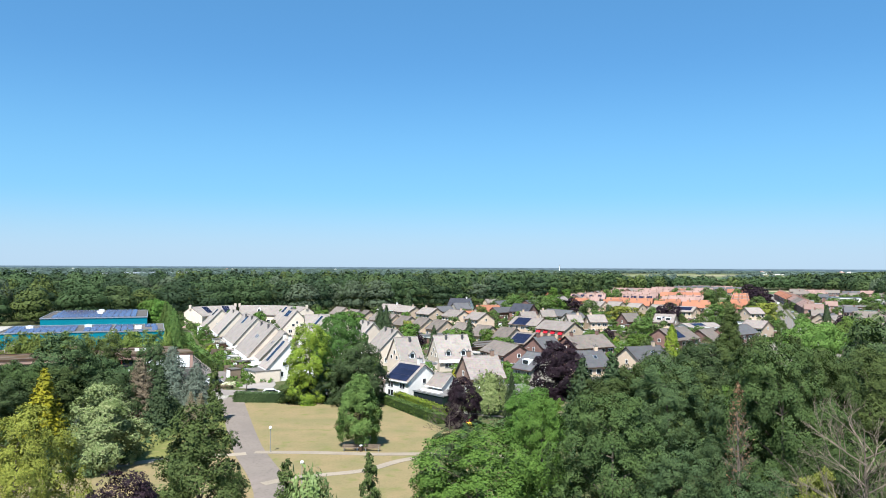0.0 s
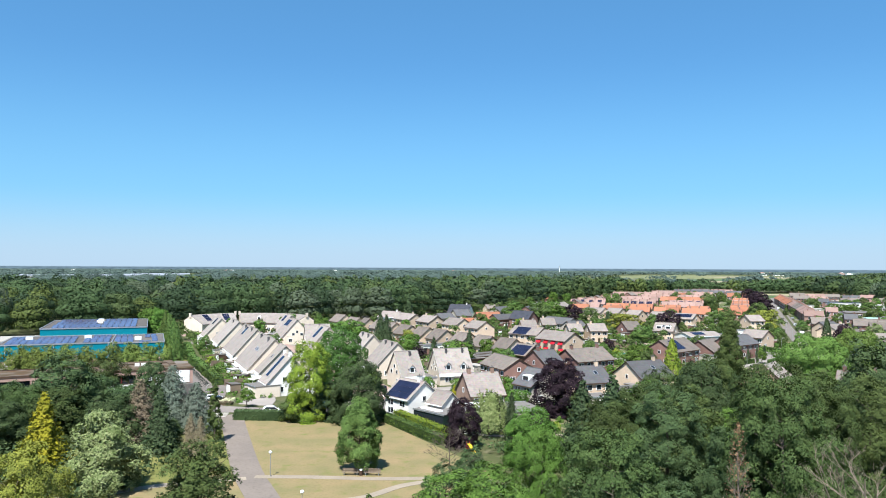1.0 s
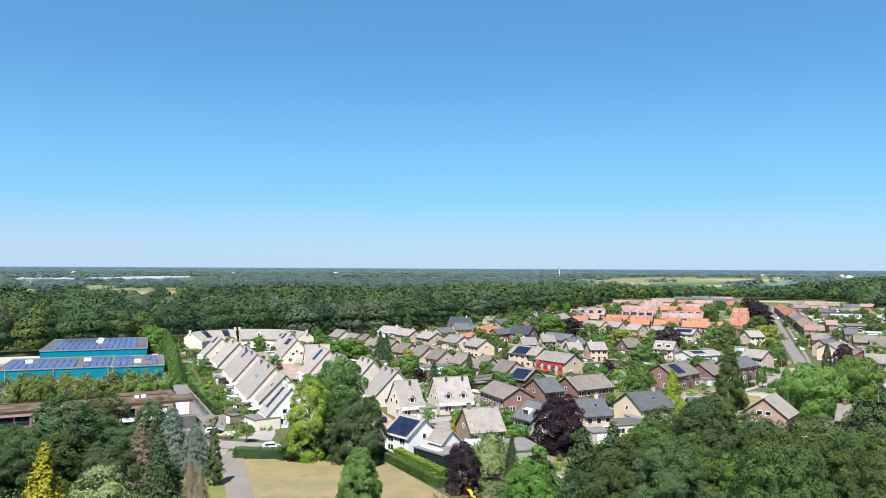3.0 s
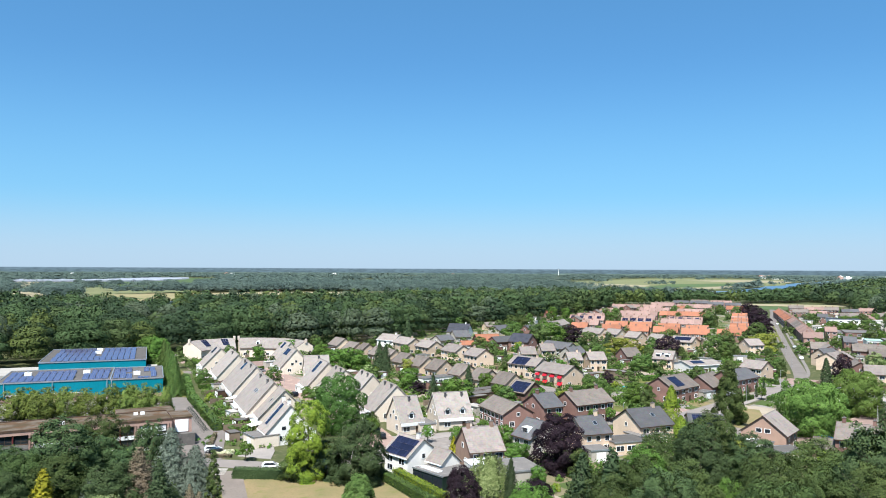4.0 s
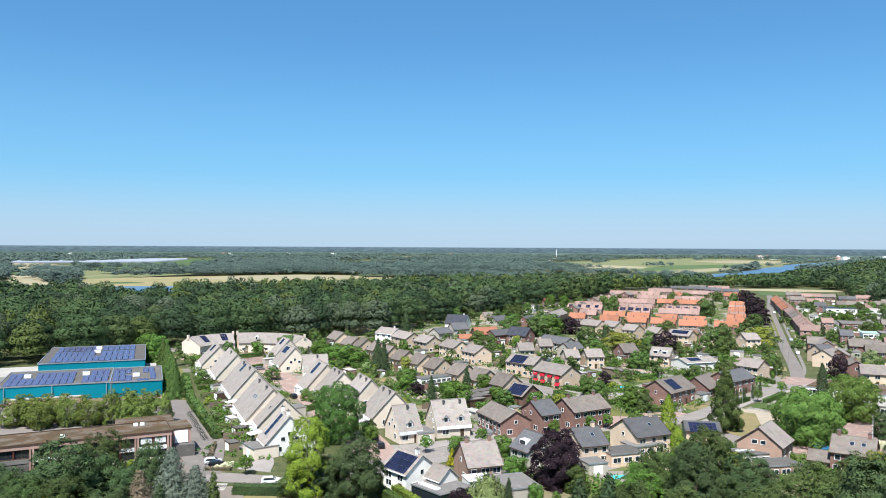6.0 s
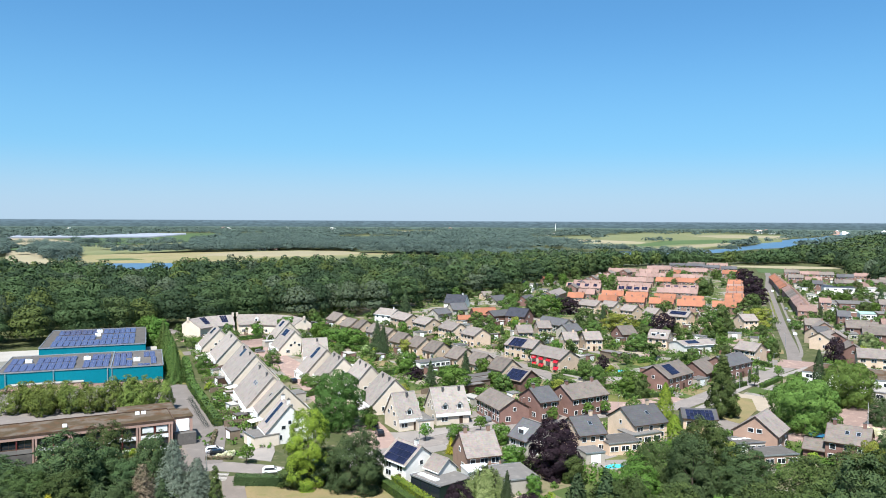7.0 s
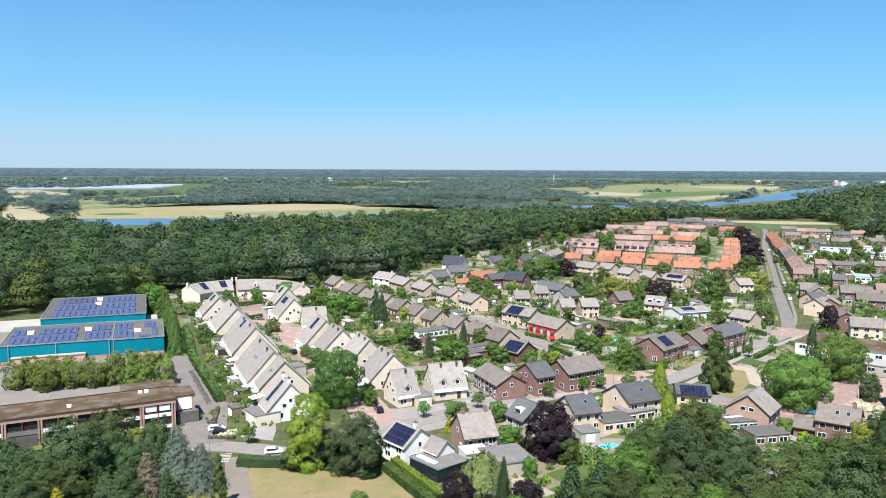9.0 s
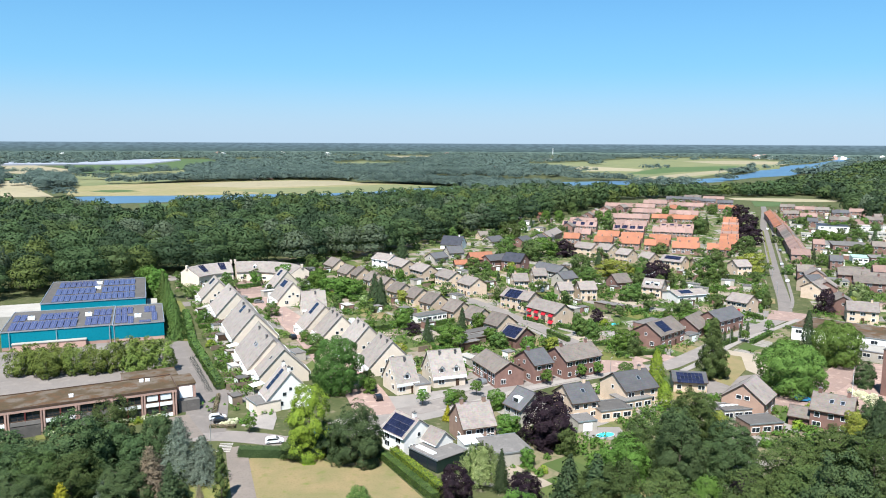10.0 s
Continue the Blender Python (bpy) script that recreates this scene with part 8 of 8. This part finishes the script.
def patio(x, y):
    w, d = rng.uniform(3, 7), rng.uniform(3, 6)
    a = radians(-52 if x < 120 else -20)
    pts = [(x + u * math.cos(a) - v * math.sin(a), y + u * math.sin(a) + v * math.cos(a)) for u, v in ((-w, -d), (w, -d), (w, d), (-w, d))]
    key, words = rng.choice((("grass", "small green garden lawn"), ("drygrass", "small parched garden lawn"), ("palepaver", "pale paved garden terrace"), ("gravel", "sandy garden terrace"), ("gravel", "sandy garden terrace"), ("redpaver", "reddish paved garden terrace"), ("paver", "grey paved garden terrace")))
    sheet("garden_patch", pts, 0.05 + 0.03 * rng.random(), M[key], words, "lawn" if "lawn" in words else "terrace")


NEAR_ESTATE = [p if p[1] < 420 else (p[0] * 420 / p[1], 420) for p in ESTATE]
scatter(NEAR_ESTATE, 150, 0.1, patio)
rng2 = random.Random(21)
for k in range(9):
    for j in range(3):
        x, y = 190 + 16.5 * k + (78 + 42 * j) * 0.943, 400 + 46.7 * k - (78 + 42 * j) * 0.333
        if clear_of(x, y, 13) and j * 42 + 78 < 60 + 18 * k + 60:
            terrace(rng2.choice(("russet", "brownter", "slateter", "russet")), round(x, 1), round(y, 1), -20, 18, 3, 8, 4.6, 7.0)
scatter(EAST, 20, 0.5, patio)
scatter(FRONT, 14, 0.5, patio)
scatter([(140, 305), (165, 370), (215, 390), (240, 350), (205, 290), (165, 270)], 12, 0.5, patio)
scatter(NEAR_ESTATE, 60, 1.2, shed)
scatter(EAST, 80, 1.0, shed)
scatter(NEAR_ESTATE, 58, 0.6, small_tree)
scatter([(142, 312), (172, 400), (230, 380), (170, 280)], 5, 1.0, small_tree)
scatter(FRONT, 10, 1.0, small_tree)
scatter(NEAR_ESTATE, 150, 0.2, shrub)
scatter(EAST, 40, 0.2, shrub)
scatter(FRONT, 45, 0.2, shrub)
for k in range(16):
    x, y = -57.8 + rng.uniform(-2.4, 2.4), 178.8 + rng.uniform(-1.6, 1.6)
    tagged(hang("shrub", KINDS["shrub_flower"][1], None, pose(x, y, 0, 0, 0, rng.uniform(0, 360)) @ Matrix.Diagonal((0.7, 0.7, 0.6, 1))), "low shrub covered in cream blossom", "shrub", "flower bed")

for k in range(22):
    u = rng.random()
    x, y = -74.5 - 24 * u + rng.uniform(-1, 1), 181.6 - 13.3 * u + rng.uniform(-1, 1)
    key = rng.choice(("shrub_lime", "shrub_bright", "shrub_flower", "shrub_hedge"))
    tagged(hang("shrub", KINDS[key][1], None, pose(x, y, 0, 0, 0, rng.uniform(0, 360)) @ Matrix.Diagonal((0.9, 0.9, 0.8, 1))), "low leafy shrub under the school windows", "shrub", "school shrubs")


def grove(x, y):
    GROVE.append((x, y, rng.uniform(3.0, 7.5)))


def garden_hedge(x, y):
    a = radians(rng.choice((-52, 38)) if x < 120 else rng.choice((-20, 70)))
    L = rng.uniform(3, 7)
    hedge((x - L * math.cos(a), y - L * math.sin(a)), (x + L * math.cos(a), y + L * math.sin(a)), 1.2, rng.uniform(1.3, 2.2), rng.choice(("hedge", "hedge", "bright", "bright")), 0.42, "clipped green hedge between two gardens")


GROVE = []
scatter([p if p[1] > 300 else (p[0] * 1.2, 300) for p in ESTATE], 300, 0.3, grove)
scatter(EAST, 110, 0.3, grove)
g = np.array(GROVE)
gr = np.random.default_rng(55)
cc = np.repeat(g, 6, axis=0)
c = np.stack([cc[:, 0], cc[:, 1], cc[:, 2] * 0.5], axis=1) + gr.normal(size=(len(cc), 3)) * (cc[:, 2:3] * np.array([0.16, 0.16, 0.18]))
tagged(new("garden_grove", leaf_mesh("garden_grove", clumps(c, cc[:, 2] * 0.25, 56, 0.6, gr, 0.4), LEAF["mid"])), "small green trees in the far gardens", "trees", "", "stuff")
scatter(NEAR_ESTATE, 74, 0.3, garden_hedge)
scatter(EAST, 10, 0.6, garden_hedge)

# low planting between the houses, too thick to count
def undergrowth(outline, count, seed, label, leaf, top=1.5):
    g = np.random.default_rng(seed)
    xs, ys = [p[0] for p in outline], [p[1] for p in outline]
    px, py = g.uniform(min(xs), max(xs), count), g.uniform(min(ys), max(ys), count)
    keep = inside(px, py, outline)
    keep &= np.array([noise.noise((a / 14, b / 14, 2.0)) > -0.08 for a, b in zip(px, py)])
    for bx, by, r in BLOCKS:
        keep &= (px - bx) ** 2 + (py - by) ** 2 > (r * 0.86) ** 2
    for bx, by, w in FOOT:
        keep &= (px - bx) ** 2 + (py - by) ** 2 > (w / 2 + 0.9) ** 2
    px, py = px[keep], py[keep]
    big = g.uniform(0.5, 1.0, len(px)) ** 2 * top
    c = np.stack([px, py, big * 0.6], axis=1)
    q = clumps(c, big, 22, 0.45, g)
    tagged(new("planting", leaf_mesh("planting", q, LEAF[leaf])), label, "planting", "", "stuff")


undergrowth(NEAR_ESTATE, 10500, 5, "low green garden planting between the houses", "bright", 1.9)
undergrowth(ESTATE, 11500, 6, "low mid green garden planting between the houses", "hedge", 2.1)
undergrowth(EAST, 4200, 7, "low green garden planting behind the terraces", "hedge", 2.2)
undergrowth([(54, 224), (70, 236), (100, 268), (128, 296), (122, 274), (104, 252), (84, 236), (66, 216)], 520, 11, "low green planting along the street corner", "bright", 1.6)
undergrowth([(-64, 205), (-57, 203), (-100, 312), (-112, 306)], 1500, 12, "shrubs in the narrow gardens of the cream row", "bright", 1.9)
undergrowth([(140, 305), (165, 370), (215, 390), (240, 350), (205, 290), (165, 270)], 1500, 13, "green garden planting by the crossing", "bright", 2.0)
undergrowth([(-66, 173), (-47, 176), (-46, 186), (-57, 197), (-70, 198)], 90, 14, "shrubs in the front garden by the school", "bright", 1.0)
undergrowth(FRONT, 3000, 8, "green garden planting beside the street", "bright")
undergrowth([(0, 96), (1, 136), (30, 150), (74, 160), (104, 172), (104, 62), (8, 62)], 3400, 9, "shrubs and saplings under the park trees", "dark", 3.0)
undergrowth([(-50, 100), (-47, 146), (-62, 168), (-104, 160), (-110, 100), (-70, 70)], 1500, 10, "shrubs under the park trees by the school", "dark", 2.6)


# flower beds and a flagpole by the church, a yellow slide in a garden
rng = random.Random(12)
for k in range(22):
    tagged(hang("shrub", KINDS["shrub_flower"][1], None, pose(111.0 + rng.uniform(-2.5, 2.5), 205.0 + rng.uniform(-6, 6), 0, 0, 0, rng.uniform(0, 360)) @ Matrix.Diagonal((0.8, 0.8, 0.6, 1))), "low shrub covered in cream blossom", "shrub", "church flower bed")
pole = thing("flagpole", pose(106.7, 205.5, 0), "tall white flagpole beside the church", "flagpole")
bm = bmesh.new()
tube(bm, (0, 0, -0.3), (0, 0, 8.5), 0.09, 0.04, 8)
part("mast", bm, M["white"], pole)
bm = bmesh.new()
tube(bm, (0, 0, 8.5), (0, 0, 8.7), 0.1, 0.08, 8)
part("finial", bm, M["alu"], pole)
slide = thing("slide", pose(0.8, 132.6, 0, 0, 0, 30), "yellow plastic garden slide for children", "slide")
bm = bmesh.new()
prism(bm, [(-1.6, 0.25), (-1.1, 0.2), (1.0, 1.5), (1.5, 1.5), (1.5, 1.58), (1.0, 1.6), (-1.1, 0.32), (-1.6, 0.37)], -0.3, 0.3)
part("chute", bm, PAINT["yellow"], slide)
for sx in (-0.32, 0.32):
    hang("ladder_side", shared(("ladder_side",), M["red"], lambda b: tube(b, (0, 1.9, -0.1), (0, 1.45, 2.0), 0.04, 0.04, 6)), slide, pose(sx, 0, 0))
for k in range(4):
    hang("rung", shared(("rung",), M["red"], lambda b: tube(b, (-0.32, 0, 0), (0.32, 0, 0), 0.03, 0.03, 6)), slide, pose(0, 1.82 - 0.085 * k, 0.3 + 0.38 * k))

# street lamps and garden fences
def street_lamp(x, y, rot):
    root = thing("street_lamp", pose(x, y, 0, 0, 0, rot), "slim grey street lamp with a short arm", "street lamp", "street lamps")
    hang("post", shared(("lamp_post",), M["steel"], lambda b: tube(b, (0, 0, -0.2), (0, 0, 5.6), 0.08, 0.05, 8)), root)
    hang("arm", shared(("lamp_arm",), M["steel"], lambda b: tube(b, (0, 0, 5.55), (0.9, 0, 5.75), 0.04, 0.035, 6)), root)
    hang("lantern", shared(("lantern",), M["palefelt"], lambda b: box(b, 0.6, -0.11, 5.72, 1.25, 0.11, 5.84)), root)


for x, y, rot in ((-12, 196.5, -50), (16, 219.5, -50), (44, 222, 60), (68, 246, -40), (92, 260, 140), (119, 300, -40), (145, 353, 160), (162, 402, 160), (181, 456, 160), (201, 513, 160), (222, 571, 160), (-32, 216, 20), (-50, 250, 20), (-70, 288, 20), (24, 286, 25), (-58, 168, 80)):
    street_lamp(x, y, rot)


def garden_fence(x, y, rot, n, label="brown timber garden fence"):
    root = thing("fence", pose(x, y, 0, 0, 0, rot), label, "fence", "garden fences")
    for k in range(n + 1):
        hang("post", shared(("fence_post",), M["timber"], lambda b: box(b, -0.05, -0.05, -0.3, 0.05, 0.05, 1.85)), root, pose((k - n / 2) * 2.4, 0, 0))
        if k < n:
            hang("fence_panel", shared(("fence_panel",), M["timber"], lambda b: prism(b, [(-0.03 if j % 2 else -0.012, 0.08 + 0.085 * j) for j in range(21)][::-1] + [(0.012 if j % 2 else 0.03, 0.08 + 0.085 * j) for j in range(21)], -1.14, 1.14)), root, pose((k + 0.5 - n / 2) * 2.4, 0, 0))


rng = random.Random(8)
scatter(NEAR_ESTATE, 34, 0.5, lambda x, y: garden_fence(x, y, rng.choice((-52, 38)), 2))
for k, (x, y) in enumerate(((-62.5, 206), (-67.5, 217), (-73, 229), (-80, 246), (-88, 263), (-94.5, 277), (-101, 291))):
    garden_fence(x, y, 26, 3, "dark timber fence between narrow back gardens")

# garden pools
sheet("pool_terrace", [(29.5, 171.9), (39.5, 172.9), (38.5, 180.9), (28.5, 179.9)], 0.09, M["palepaver"], "pale paved terrace round the pool", "terrace")
for x, y, rot in ((34.0, 174.6, 25), (57.5, 288, 35)):
    root = thing("pool", pose(x, y, 0, 0, 0, rot), "small turquoise garden swimming pool", "pool")
    bm = bmesh.new()
    slab(bm, [(2.5 * math.cos(k * math.tau / 24), 1.5 * math.sin(k * math.tau / 24)) for k in range(24)], -0.2, 0.45)
    part("rim", bm, M["palefelt"], root)
    bm = bmesh.new()
    slab(bm, [(2.35 * math.cos(k * math.tau / 24), 1.35 * math.sin(k * math.tau / 24)) for k in range(24)], 0.3, 0.47)
    part("pool_water", bm, M["pool"], root)

# ---- far farms, glasshouses and the town at the edge of sight ----
glasshouse = thing("glasshouse", pose(-1230, 2420, 0, 0, 0, 27), "long pale glasshouse in the fields", "glasshouse")
for k in range(14):
    bm = bmesh.new()
    y0 = -230 + k * 36
    prism(bm, [(y0, -0.3), (y0 + 35, -0.3), (y0 + 35, 4), (y0 + 17, 6.5), (y0, 4)], -230 + 4 * k, 180 + 12 * k)
    part("bay", bm, M["glasshouse"], glasshouse)
for style, x, y, rot, L, W, he, hr in (("barnorange", -366, 1432, 10, 14, 10, 4, 8), ("painted", -388, 1424, 10, 18, 9, 4, 6), ("barnorange", 76, 1950, 100, 26, 16, 5, 12), ("slate", 118, 2075, 5, 60, 22, 5, 9), ("slate", 190, 2120, 8, 50, 20, 5, 9), ("painted", 250, 2180, 5, 34, 18, 5, 9), ("barnorange", 28, 2430, 15, 24, 14, 5, 10), ("slate", -300, 3150, 10, 50, 20, 6, 10), ("painted", 330, 3100, 10, 40, 18, 5, 9)):
    house(style, x, y, rot, L, W, he, hr, cols=3)
rng = random.Random(77)
for k in range(26):
    a = rng.uniform(0.34, 0.54) if k < 20 else rng.uniform(-0.5, 0.2)
    d = rng.uniform(4000, 4700)
    bm = bmesh.new()
    w, h = rng.uniform(8, 22), rng.uniform(6, 14)
    box(bm, -w, -12, -1, w, 12, h)
    box(bm, -w * 0.3, -10, h, w * 0.2, 8, h + 4)
    root = thing("town_block", pose(math.sin(a) * d, math.cos(a) * d, 0, 0, 0, rng.uniform(-20, 20)), "pale building in the distant town", "building", "distant town")
    part("wall", bm, M["whitewash" if k % 3 else "pinkbrick"], root)
tower = thing("water_tower", pose(515, 4600, 0), "white water tower far away on the horizon", "tower")
bm = bmesh.new()
tube(bm, (0, 0, 0), (0, 0, 38), 1.6, 1.4, 14)
part("shaft", bm, M["white"], tower)
bm = bmesh.new()
tube(bm, (0, 0, 37), (0, 0, 43), 2.5, 5, 16)
part("tank", bm, M["white"], tower)

# ---- dead trees ----
def dead_tree(x, y, h, spread, seed, material, label, reach=0.25, boughs=11, last=5, low=0.25, thick=0.0036):
    g = random.Random(seed)
    root = thing("dead_tree", pose(x, y, 0), label, "tree")
    bm = bmesh.new()
    tube(bm, (0, 0, -0.3), (0.1, 0, h * 0.4), h * 0.013, h * 0.009, 8)
    tube(bm, (0.1, 0, h * 0.4), (0.0, 0.2, h * 0.85), h * 0.009, h * 0.002, 7)
    part("trunk", bm, M[material], root)
    bm = bmesh.new()
    def grow(p, d, length, r, level):
        bend = (d + Vector((g.uniform(-1, 1), g.uniform(-1, 1), g.uniform(-0.3, 0.6))) * 0.22).normalized()
        mid = p + d * length * 0.5
        q = mid + bend * length * 0.5
        tube(bm, p, mid, r, r * 0.75, 5 if level < 2 else 3)
        tube(bm, mid, q, r * 0.75, r * 0.45, 5 if level < 2 else 3)
        if level >= last:
            return
        for k in range(3):
            nd = (bend + Vector((g.uniform(-1, 1), g.uniform(-1, 1), g.uniform(-0.35, 0.6))) * 0.7).normalized()
            u = g.uniform(0.4, 1.0)
            at = p + d * length * u if u < 0.5 else mid + bend * length * (u - 0.5)
            grow(at, nd, length * g.uniform(0.5, 0.75), max(r * 0.55, 0.011), level + 1)
    for k in range(boughs):
        a = k * 2.4
        z = h * (low + (0.8 - low) * k / boughs)
        d = Vector((math.cos(a) * spread, math.sin(a) * spread, 0.7)).normalized()
        grow(Vector((0.05, 0, z)), d, h * reach * (1.1 - 0.5 * k / boughs), h * thick, 1)
    part("branchwork", bm, M[material], root)
    return root


dead_tree(31.4, 61.4, 18.5, 1.1, 3, "palebark", "bare dead tree with bleached branches", 0.26, 20, 5, 0.2)
birch = dead_tree(25.2, 72, 18, 0.5, 5, "palebark", "slim dying birch with brown leaves", 0.07, 18, 4, 0.45, 0.0018)
hang("crown", leaf_mesh("crown", column_crown(18, 1.2, np.random.default_rng(4), 560, 0.15, 0.42, 0.6), LEAF["withered"]), birch, None, "withered reddish brown leaves")
dead_tree(-2.6, 112, 9.5, 1.3, 8, "bark", "bare leaning tree at the lawn edge")
